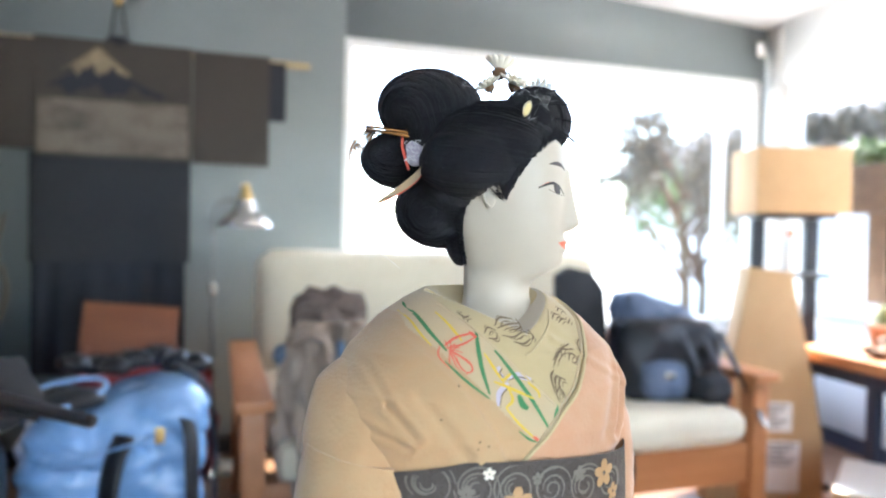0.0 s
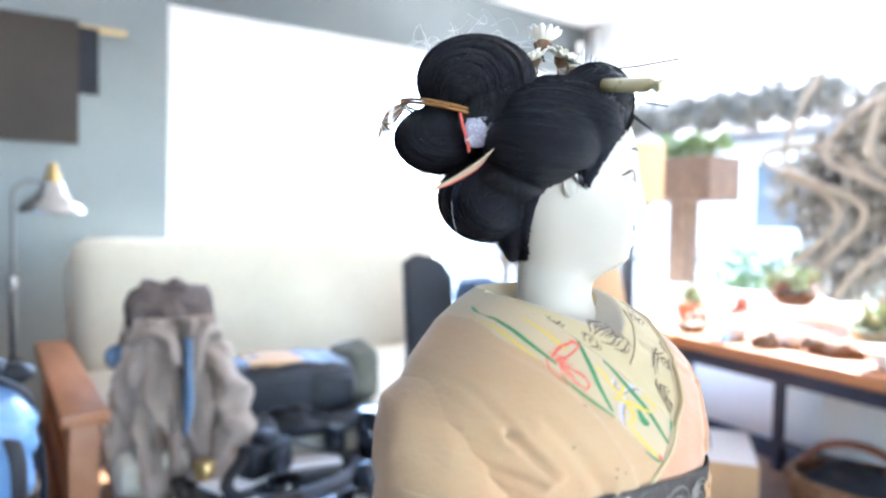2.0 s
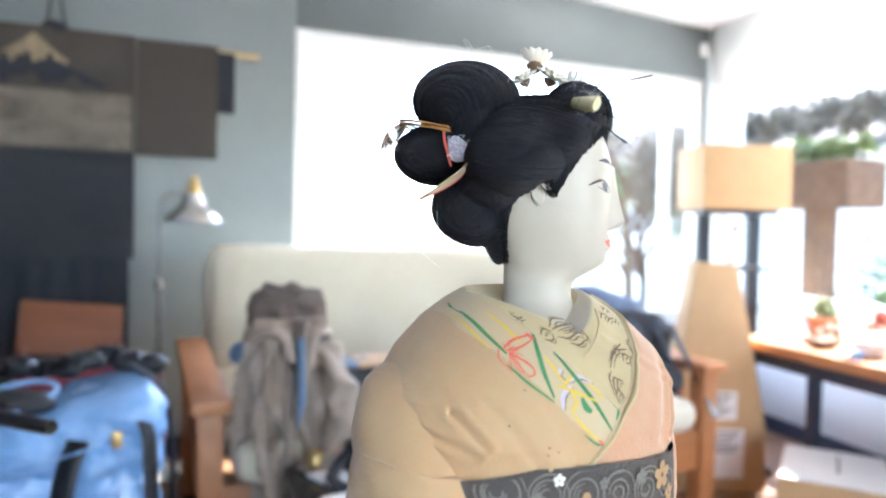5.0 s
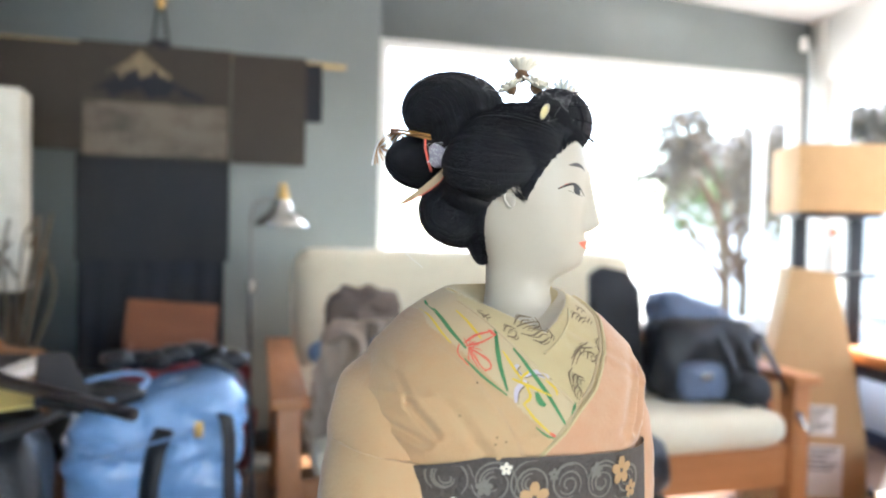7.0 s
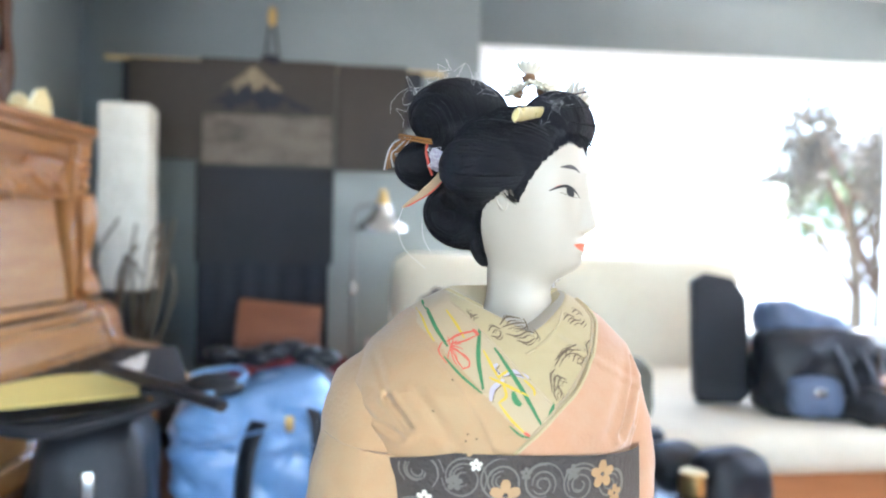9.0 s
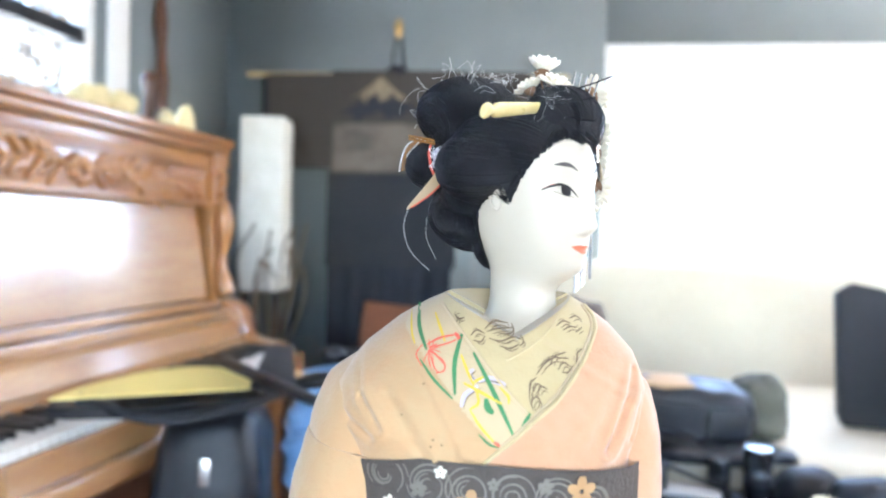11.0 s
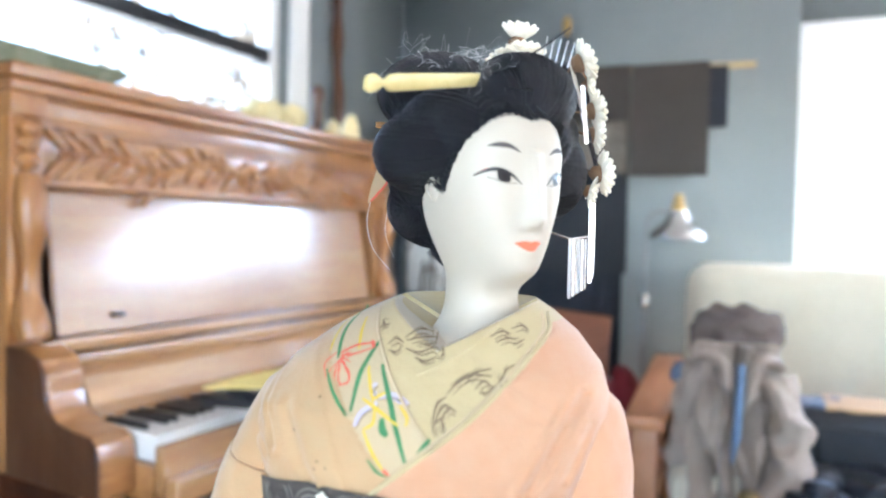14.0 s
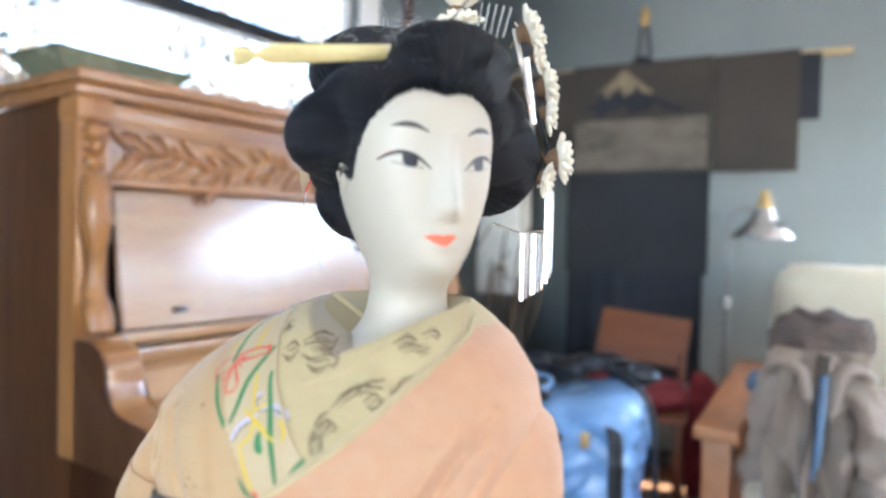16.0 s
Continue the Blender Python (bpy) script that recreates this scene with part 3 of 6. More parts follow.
M_jade = mat("grey_green_glass", (0.17, 0.19, 0.13), 0.25, (0.22, 0.24, 0.17), 8, 0.5, 0.1, 30)
tr = bmesh.new()
vs = []
for z, s in ((0.0, 0.75), (0.045, 1.0), (0.05, 0.98), (0.012, 0.72)):
    vs.append([tr.verts.new((0.10 * s * a, 0.17 * s * c, z)) for a, c in ((-1, -1), (1, -1), (1, 1), (-1, 1))])
for a, c in zip(vs, vs[1:]):
    for i in range(4):
        tr.faces.new((a[i], a[(i + 1) % 4], c[(i + 1) % 4], c[i]))
tr.faces.new(vs[0][::-1])
tr.faces.new(vs[-1])
tagged(part("tray", tr, M_jade, None, at=on_piano(-0.16, 0.14, rz=4)), "shallow grey-green tray on the piano lid", "tray")
M_ivory2 = mat("cream_carving", (0.72, 0.62, 0.34), 0.45, (0.60, 0.50, 0.25), 20, 0.5, 0.2, 60)
for k, (x, y, s) in enumerate(((-0.17, 0.86, 1.0), (-0.18, 1.02, 1.1), (-0.12, 1.16, 0.7))):
    b = blob(0, 0, 0.05 * s, 0.04 * s, 0.06 * s, 0.045 * s, 2.2, 0.012, 22, k, 4, flat_base=0.0)
    join(b, blob(0, 0.055 * s, 0.07 * s, 0.025 * s, 0.03 * s, 0.03 * s, 2.2, 0.006, 30, k + 5, 3))
    join(b, blob(0, 0, 0.006, 0.05 * s, 0.075 * s, 0.007, 3, div=3, flat_base=0.0))
    tagged(part("carving", b, M_ivory2, None, at=on_piano(x, y, rz=20 * k)), "small rounded cream stone carving on the piano", "ornament", "carvings on the piano")
b = lathe([(0.025, 0), (0.028, 0.02), (0.016, 0.05), (0.02, 0.09), (0.017, 0.12), (0.026, 0.15), (0.024, 0.175), (0.01, 0.19)], 16)
tagged(part("figurine", b, M_oak_dark, None, at=on_piano(-0.16, 1.13)), "dark turned wooden figurine on the piano", "ornament")
b = slab([(-0.035, 0), (-0.03, 0.06), (-0.012, 0.10), (0.012, 0.11), (0.03, 0.07), (0.035, 0)], -0.012, 0.012, 0.003)
b.transform(Matrix.Rotation(radians(90), 4, "X"))
tagged(part("fan_ornament", b, M_ivory2, None, at=on_piano(-0.12, 1.27, rz=60)), "cream fan-shaped ornament standing on the piano", "ornament")
for k, (x, y, r) in enumerate(((-0.20, 0.42, 0.022), (-0.19, 0.56, 0.016), (-0.2, 0.36, 0.013))):
    tagged(part("pebble", blob(0, 0, r * 0.9, r, r * 1.2, r, 2.2, 0.004, 40, k, 3, flat_base=0.0), M_jade, None, at=on_piano(x, y)), "small grey-green stone on the piano lid", "stone", "stones on the piano")
b = slab([(-0.05, -0.22), (0.05, -0.22), (0.05, 0.22), (-0.05, 0.22)], 0, 0.012, 0.003)
tagged(part("display_stand", b, M_ivory2, None, at=on_piano(-0.30, 1.0)), "pale flat wooden stand on the piano lid", "stand")

# ---- wall hangings ----
M_print = mat("pale_dyed_silk", (0.0425, 0.0340, 0.0255), 0.7, (0.1275, 0.1062, 0.0808), 6, 0.75, 0.08, 90, stretch=(1, 1, 2.0))
M_peak = mat("cream_dyed_silk", (0.248, 0.192, 0.112), 0.7, (0.124, 0.093, 0.056), 14, 0.5)
rob = thing("hanging_robe", 0, 3.49, 0, 0, "brown silk short robe with dyed mountain spread on a pole", "robe")


def cloth(x0, x1, z0, z1, y, amp, k, flare=0.0, nu=30, nv=16, thick=0.006):
    def f(u, v):
        z = z1 + (z0 - z1) * v
        x = x0 + (x1 - x0) * u + flare * v * (1 if u > 0.5 else -1) * abs(2 * u - 1)
        return Vector((x, y - amp * (0.3 + 0.7 * v) * math.sin(k * u * 6.28 + 1.3 * v), z))
    return drape(f, nu, nv, thick)


part("body", cloth(-0.78, -0.125, 1.405, 1.93, -0.030, 0.004, 2.0), M_haori, rob)
part("sleeve", cloth(-1.115, -0.782, 1.43, 1.915, -0.024, 0.004, 1.5), M_haori, rob)
part("sleeve", cloth(-0.123, 0.225, 1.40, 1.925, -0.024, 0.004, 1.5), M_haori, rob)
part("cuff", cloth(0.20, 0.305, 1.62, 1.905, -0.012, 0.003, 1.0, nu=6), M_indigo, rob, "dark blue sleeve lining")
part("cuff", cloth(-1.15, -1.117, 1.62, 1.905, -0.012, 0.003, 1.0, nu=6), M_indigo, rob, "dark blue sleeve lining")
part("print", cloth(-0.765, -0.14, 1.415, 1.66, -0.040, 0.004, 2.0, thick=0.002), M_print, rob, "pale dyed landscape")


def hill(x0, x1, xp, z0, zp, y):
    """A thin dyed patch like a hill, with a ragged foot."""
    def f(u, v):
        x = x0 + (x1 - x0) * u
        top = z0 + (zp - z0) * max(0.02, 1 - abs(x - xp) / ((xp - x0) if x < xp else (x1 - xp))) ** 1.25
        low = z0 + 0.02 * math.sin(u * 19) + 0.012 * math.sin(u * 43 + 1)
        return Vector((x, y, min(low, top - 0.002) + (top - min(low, top - 0.002)) * v))
    return drape(f, 30, 8, 0.0015)


part("slope", hill(-0.76, -0.24, -0.53, 1.70, 1.85, -0.046), M_indigo, rob, "dark dyed mountain slope")
part("peak", hill(-0.67, -0.39, -0.52, 1.79, 1.90, -0.051), M_peak, rob, "cream dyed mountain peak")
o = part("bamboo_pole", tube([(-1.24, 3.497, 1.92), (0.42, 3.497, 1.905)], 0.014, 12), mat("bamboo", (0.55, 0.42, 0.22), 0.5, (0.45, 0.33, 0.16), 12, 0.5), None)
tagged(o, "pale bamboo pole carrying the hanging robe", "pole")
t = thing("pole_hanger", -0.445, 3.5, 2.08, 0, "brass hook with two dark cords holding the pole", "hanger")
part("hook", blob(0, -0.018, 0.07, 0.022, 0.018, 0.05, 2.2, div=3), M_brass, t)
part("cord", tube([(-0.012, -0.015, 0.03), (-0.035, -0.02, -0.16)], 0.006, 6), M_black, t)
part("cord", tube([(0.012, -0.015, 0.03), (0.04, -0.02, -0.16)], 0.006, 6), M_black, t)
part("knot", blob(0.0, -0.035, -0.145, 0.05, 0.018, 0.025, 2.2, 0.01, 20, div=3), M_indigo, t)
hak = thing("hanging_trousers", 0, 3.49, 0, 0, "black pleated cloth hanging below the brown robe", "robe")
part("upper_layer", cloth(-0.80, -0.13, 0.93, 1.42, -0.012, 0.004, 2.5), M_charcoal, hak)
part("pleats", cloth(-0.79, -0.15, 0.42, 0.95, -0.004, 0.010, 6.0, nu=80), M_indigo, hak, "pleated dark lower half")

# ---- floor lamp ----
t = thing("floor_lamp", -0.02, 3.26, 0, 0, "brushed nickel pharmacy floor lamp with dome shade", "floor lamp")
part("base", lathe([(0.13, 0), (0.13, 0.012), (0.11, 0.02), (0.02, 0.03)], 32), M_chrome, t)
M_nickel = mat("dull_nickel", (0.24, 0.24, 0.24), 0.4, (0.18, 0.18, 0.18), 20, 0.4, metal=1.0)
part("pole", tube([(0, 0, 0.03), (0, 0, 0.82)], 0.011, 12), M_nickel, t)
part("collar", lathe([(0.012, 0.80), (0.02, 0.81), (0.02, 0.85), (0.012, 0.86)], 16), M_chrome, t)
part("upper_pole", tube([(0, 0, 0.86), (0, 0, 1.12)], 0.008, 12), M_nickel, t)
part("arm", tube(curve_pts([(0, 0, 1.12), (0.005, 0, 1.19), (0.05, 0, 1.225), (0.10, 0, 1.22), (0.125, 0, 1.21)], 6), 0.008, 10), M_nickel, t)
part("shade", lathe([(0.125, 1.105), (0.122, 1.118), (0.10, 1.145), (0.065, 1.172), (0.045, 1.20), (0.04, 1.225), (0.038, 1.225), (0.043, 1.198), (0.062, 1.168), (0.097, 1.141), (0.119, 1.115), (0.121, 1.105)], 32, Matrix.Translation((0.135, 0, 0))), M_chrome, t, "polished metal dome shade")
part("cap", lathe([(0.03, 1.225), (0.03, 1.25), (0.02, 1.265), (0.02, 1.29), (0.012, 1.30)], 18, Matrix.Translation((0.135, 0, 0))), M_brass, t, "brass socket cap")

# ---- paper lantern with dry stalks ----
t = thing("paper_lantern", -1.03, 3.22, 0, 4, "tall white paper column lamp, unlit", "floor lamp")
M_rice = mat("wrinkled_rice_paper", (0.74, 0.71, 0.64), 0.9, (0.64, 0.61, 0.53), 10, 0.6, 0.6, 30)
b = box(-0.105, 0.105, -0.1, 0.1, 0.815, 1.64, 0.012)
bmesh.ops.subdivide_edges(b, edges=[e for e in b.edges if e.calc_length() > 0.3], cuts=14)
for v in b.verts:
    v.co += Vector((0.006 * noise.noise(v.co * 6), 0.006 * noise.noise(v.co * 6 + Vector((9, 0, 0))), 0))
part("shade", b, M_rice, t, "wrinkled white paper shade")
for x in (-0.07, 0.07):
    for y in (-0.07, 0.07):
        part("leg", tube([(x, y, 0), (x, y, 0.83)], 0.008, 8), M_black, t)
part("base", box(-0.1, 0.1, -0.1, 0.1, 0.0, 0.02, 0.004), M_black, t)
rnd = random.Random(5)
st = thing("dry_stalks", -0.92, 3.0, 0, 0, "dry brown curled stalks in a dark vase", "dried plant")
part("vase", lathe([(0.06, 0), (0.075, 0.1), (0.06, 0.25), (0.035, 0.32), (0.045, 0.35)], 24), M_oak_dark, st)
for k in range(13):
    a = rnd.uniform(0, 6.28)
    r = rnd.uniform(0.05, 0.2)
    part("stalk", tube(curve_pts([(0, 0, 0.3), (0.3 * r * math.cos(a), 0.3 * r * math.sin(a), 0.5), (r * math.cos(a), r * math.sin(a), rnd.uniform(0.7, 1.0)), (r * math.cos(a) * 0.6 + 0.05, r * math.sin(a) * 1.4, rnd.uniform(0.85, 1.15))], 5), 0.006, 5), M_vine, st)

# ---- wooden chair with a red seat ----
t = thing("wooden_chair", -0.33, 3.05, 0, 8, "red-brown wooden chair with a red cushion", "chair")
b = box(-0.19, 0.19, -0.012, 0.012, -0.115, 0.115, 0.008)
b.transform(Matrix.Translation((0, 0.165, 0.655)) @ Matrix.Rotation(radians(6), 4, "Y") @ Matrix.Rotation(radians(-30), 4, "X"))
bb = part("backrest", b, M_redwood, t)
for x in (-0.17, 0.17):
    part("leg", box(x - 0.018, x + 0.018, 0.0, 0.036, 0, 0.42, 0.004), M_redwood, t)
    part("leg", box(x - 0.018, x + 0.018, -0.38, -0.344, 0, 0.42, 0.004), M_redwood, t)
    part("back_post", tube([(x, 0.02, 0.42), (x, 0.10, 0.60)], 0.014, 8), M_redwood, t)
part("seat", box(-0.2, 0.2, -0.39, 0.04, 0.42, 0.445, 0.006), M_redwood, t)
M_redcloth = mat("dark_red_cloth", (0.20, 0.018, 0.022), 0.85, (0.14, 0.012, 0.016), 10, 0.5, 0.2, 60)
part("cushion", blob(0.0, -0.17, 0.49, 0.2, 0.21, 0.05, 3, 0.02, 8, 2, 4), M_redcloth, t, "dark red cushion")
o = part("red_cloth", blob(0.0, 0.0, 0.2, 0.07, 0.08, 0.26, 2.6, 0.04, 9, 6, 4, flat_base=-0.1), M_redcloth, None, at=pose(-0.07, 3.02, 0.10))
tagged(o, "crumpled dark red cloth bag on the floor", "bag")

# ---- blue bag, black bags and the yellow-lined case by the piano ----
bag = thing("blue_duffel", -0.215, 1.735, 0, 4, "glossy blue nylon duffel bag standing open, with black straps", "bag")
b = blob(0, 0, 0.385, 0.195, 0.18, 0.385, 5.0, div=6, flat_base=0.0)
for v in b.verts:
    x, y, z = v.co
    k = max(0.0, (z - 0.45) / 0.32)
    v.co.z -= 0.05 * k * (1 - min(1, abs(x + 0.03) / 0.19)) + 0.05 * k * max(0.0, -x / 0.19)
    crease = abs(noise.noise(Vector((x * 5 + 3, y * 5, z * 9)))) + 0.5 * abs(noise.noise(Vector((x * 11, y * 11 + 2, z * 19))))
    v.co += Vector((x, y, 0)).normalized() * (0.045 * crease - 0.022 + 0.016 * math.sin(z * 9 + 1.0))
    v.co.z += 0.012 * noise.noise(Vector((x * 9, y * 9, 1)))
body = part("bag_body", b, M_blue, bag)
lip = [(-0.105 + 0.085 * math.cos(a), -0.095 + 0.06 * math.sin(a) + 0.25 * 0.085 * math.cos(a), 0.738 + 0.016 * math.sin(a) + 0.012 * math.cos(a)) for a in (2 * math.pi * k / 36 for k in range(37))]
part("opening", blob(-0.105, -0.095, 0.728, 0.084, 0.058, 0.026, 2.2, 0.004, 20, 2, 4), M_black, bag, "dark open mouth of the bag")
part("rim", tube(lip, 0.006, 8), M_blue, bag, "rolled nylon rim")
part("lining", blob(-0.165, -0.10, 0.748, 0.022, 0.02, 0.014, 2.2, 0.004, 20, 2, 3), M_card, bag, "yellow-brown lining at the mouth")
for k in range(7):
    part("clip", blob(-0.10 + 0.045 * k, 0.075 + 0.03 * math.sin(k * 2), 0.775 + 0.010 * math.sin(k * 5), 0.036, 0.03, 0.022, 2.4, 0.010, 30, k, 3), M_black, bag, "black strap and buckle")
for pts, w in (([(0.02, -0.17, 0.66), (0.0, -0.195, 0.60), (-0.01, -0.20, 0.5), (0.0, -0.20, 0.3), (0.0, -0.195, 0.1)], 0.026), ([(0.125, -0.14, 0.72), (0.15, -0.175, 0.66), (0.155, -0.185, 0.55), (0.16, -0.18, 0.35)], 0.018), ([(0.12, 0.0, 0.775), (0.19, 0.0, 0.72), (0.212, 0.0, 0.6), (0.212, -0.02, 0.4)], 0.016), ([(-0.17, -0.17, 0.60), (-0.05, -0.20, 0.63), (0.06, -0.195, 0.655), (0.11, -0.18, 0.67)], 0.006)):
    q = curve_pts(pts, 6)
    part("strap", tube(q, [w] * len(q), 10, 0.4), M_black if w > 0.01 else M_blue, bag, "black webbing strap" if w > 0.01 else "raised seam")
part("buckle", box(0.08, 0.10, -0.205, -0.19, 0.645, 0.68, 0.006), M_brass, bag, "brass buckle")

case = thing("camera_case", -0.53, 1.365, 0, 12, "open black padded case with a yellow lining", "case")
part("body", blob(0.06, 0.06, 0.36, 0.12, 0.13, 0.37, 4, 0.012, 8, 1, 5, flat_base=0.0), M_black, case)
M_yellow = mat("yellow_lining", (0.80, 0.66, 0.24), 0.5, (0.74, 0.60, 0.20), 8, 0.4, 0.1, 60)


def crescent(u, v):
    a = (u - 0.5) * 2
    return Vector((0.185 * a - 0.02 * a * a, -0.10 + 0.16 * v * (1 - a * a) ** 0.6 + 0.05 * a, 0.775 + 0.02 * (1 - a * a) * v))


part("lid", drape(lambda u, v: crescent(u, v * 1.25 - 0.2) + Vector((0, 0, -0.012)), 24, 8, 0.02), M_black, case, "black padded lid")
part("lining", drape(lambda u, v: crescent(u, v) + Vector((0, 0, 0.004)), 24, 8, 0.004), M_yellow, case, "bright yellow lining")
part("strap", tube(curve_pts([(-0.16, -0.12, 0.77), (0.0, -0.17, 0.745), (0.14, -0.13, 0.76), (0.2, -0.05, 0.765)], 8), 0.012, 8), M_charcoal, case)
part("buckle", box(0.05, 0.075, -0.079, -0.062, 0.58, 0.64, 0.006), M_chrome, case)
o = part("black_folder", slab([(-0.03, 0.46), (0.03, 0.48), (0.15, 0.12), (0.16, 0.02), (0.07, 0.08)], 0, 0.014, 0.004), M_charcoal, None, at=pose(-0.43, 1.22, 0.782, 2, 0, 0))
tagged(o, "stiff black folder leaning across the cases", "folder")
o = part("tripod", tube([(-0.47, 1.43, 0.812), (-0.18, 1.16, 0.80)], [0.014, 0.011], 10), M_black, None)
tagged(o, "folded black tripod lying across the cases", "tripod")
cr = thing("pale_crate", -0.08, 1.42, 0, 14, "low pale wooden crate with a white tube on top", "crate")
part("body", box(-0.12, 0.12, -0.12, 0.12, 0.0, 0.40, 0.006), M_card, cr)
part("tube", tube([(-0.13, -0.10, 0.425), (0.14, -0.02, 0.425)], 0.016, 10), M_paper, cr, "white plastic tube")

# ---- things on and before the sofa ----
M_coat = mat("taupe_cotton", (0.34, 0.27, 0.215), 0.7, (0.27, 0.21, 0.165), 7, 0.5, 0.08, 60)
M_coat2 = mat("dark_taupe_cotton", (0.12, 0.09, 0.075), 0.85, (0.09, 0.068, 0.055), 7, 0.6, 0.25, 60)
M_denim = mat("light_blue_cloth", (0.26, 0.42, 0.64), 0.8, (0.2, 0.33, 0.52), 12, 0.5, 0.2, 80)
coat = thing("draped_coat", 0.315, 1.985, 0.20, 0, "crumpled taupe coat with faded blue lining heaped on the sofa end", "coat")


def coat_body(u, v):
    a = 2 * math.pi * u
    z = 0.03 + 0.60 * v
    r = 0.135 - 0.045 * v ** 2 + 0.02 * math.sin(math.pi * v)
    c, q = math.cos(a), math.sin(a)
    n1 = noise.noise(Vector((c * 2.3 + 1, q * 2.3 + 0.9 * v, v * 1.5)))
    n2 = noise.noise(Vector((c * 4.6, q * 4.6 - 1.6 * v, v * 3.4 + 5)))
    n3 = noise.noise(Vector((c * 9, q * 9 + v, v * 8)))
    fold = 0.055 * (0.45 - 2.0 * abs(n1)) + 0.034 * (0.45 - 2.2 * abs(n2)) + 0.012 * (0.4 - 2 * abs(n3))
    fold -= 0.05 * max(0.0, 1 - abs(a - 4.75 - 0.25 * (v - 0.8)) / 0.16) * min(1, 2 * v)
    return Vector(((r + fold) * c + 0.02 * (1 - v), (0.13 + fold) * q + 0.12 * v, z + 0.02 * math.sin(3 * a) * (1 - v)))


b = drape(coat_body, 190, 80, 0)
bmesh.ops.remove_doubles(b, verts=b.verts[:], dist=0.0005)
bmesh.ops.holes_fill(b, edges=[e for e in b.edges if e.is_boundary])
part("body", b, M_coat, coat)
part("hood", blob(0.01, 0.14, 0.65, 0.11, 0.10, 0.07, 2.5, 0.03, 12, 4, 5), M_coat2, coat, "dark taupe hood")
part("collar", tube(curve_pts([(-0.10, 0.04, 0.57), (-0.06, -0.01, 0.60), (-0.02, -0.03, 0.58), (-0.01, -0.05, 0.52)], 6), 0.024, 10, 0.6), M_coat, coat)
part("collar", tube(curve_pts([(0.11, 0.05, 0.57), (0.08, -0.01, 0.60), (0.05, -0.03, 0.58), (0.03, -0.05, 0.50)], 6), 0.024, 10, 0.6), M_coat, coat)
M_lining = mat("faded_blue_lining", (0.13, 0.20, 0.30), 0.8, (0.10, 0.15, 0.23), 12, 0.5, 0.2, 80)
part("lining", tube(curve_pts([(0.02, -0.03, 0.58), (0.015, -0.06, 0.51), (0.01, -0.09, 0.42), (0.0, -0.10, 0.35)], 6), [0.022] * 12 + [0.024, 0.02, 0.018, 0.015, 0.012, 0.01, 0.006], 10, 0.5), M_lining, coat, "faded blue lining")
part("lining", blob(-0.125, 0.10, 0.53, 0.03, 0.04, 0.035, 2.2, 0.01, 20, 1, 3), M_lining, coat, "faded blue cuff")
sl = tube(curve_pts([(0.10, 0.04, 0.54), (0.135, -0.02, 0.44), (0.13, -0.07, 0.33), (0.09, -0.115, 0.25), (0.04, -0.12, 0.21)], 10), 0.05, 28)
for v in sl.verts:
    v.co += v.normal * (0.030 * (0.4 - 2 * abs(noise.noise(v.co * 8))) + 0.014 * (0.4 - 2 * abs(noise.noise(v.co * 19))))
part("sleeve", sl, M_coat, coat, "sleeve folded across the front")

db = thing("camera_bag", 0.65, 2.17, 0.50, -4, "black padded camera bag with a tan top edge on the sofa", "bag")
part("body", blob(0, 0, 0.075, 0.235, 0.13, 0.095, 4.5, 0.012, 14, 2, 5, flat_base=0.0), M_black, db)
part("flap", box(-0.10, 0.06, -0.10, 0.08, 0.158, 0.176, 0.008), M_card, db, "tan suede flap edge")
part("pocket", box(-0.12, 0.07, -0.148, -0.12, 0.01, 0.13, 0.012), M_charcoal, db)
part("pocket", box(0.09, 0.20, -0.145, -0.11, 0.01, 0.12, 0.012), M_black, db)
part("strap", tube(curve_pts([(-0.22, -0.05, 0.12), (-0.26, -0.12, 0.05), (-0.2, -0.2, 0.03), (-0.05, -0.22, 0.02)], 6), 0.012, 8), M_black, db)
M_camo = mat("dark_camouflage", (0.05, 0.055, 0.04), 0.8, (0.11, 0.105, 0.075), 14, 0.8, 0.2, 90)
o = part("camouflage_bag", blob(0, 0, 0.09, 0.075, 0.09, 0.10, 3, 0.015, 14, 7, 4, flat_base=0.0), M_camo, None, at=pose(0.93, 2.2, 0.50))
tagged(o, "small dark camouflage bag on the sofa", "bag")
o = part("black_pouch", blob(0, 0, 0.08, 0.05, 0.06, 0.085, 3, 0.012, 20, 9, 4, flat_base=0.0), M_black, None, at=pose(0.83, 2.12, 0.50))
tagged(o, "small black nylon pouch on the sofa", "pouch")

eq = thing("equipment_case", 0.58, 1.68, 0, -3, "low black hard equipment case before the sofa", "case")
part("body", box(-0.30, 0.32, -0.23, 0.22, 0.0, 0.41, 0.02, 3), M_black, eq)
M_glossblack = mat("glossy_black_plastic", (0.012, 0.013, 0.016), 0.18, (0.02, 0.022, 0.026), 10, 0.4)
part("lid", box(-0.305, 0.325, -0.235, 0.225, 0.412, 0.44, 0.012, 3), M_glossblack, eq)
for x in (-0.2, 0.2):
    part("latch", box(x - 0.03, x + 0.03, -0.25, -0.236, 0.38, 0.435, 0.004), M_chrome, eq)


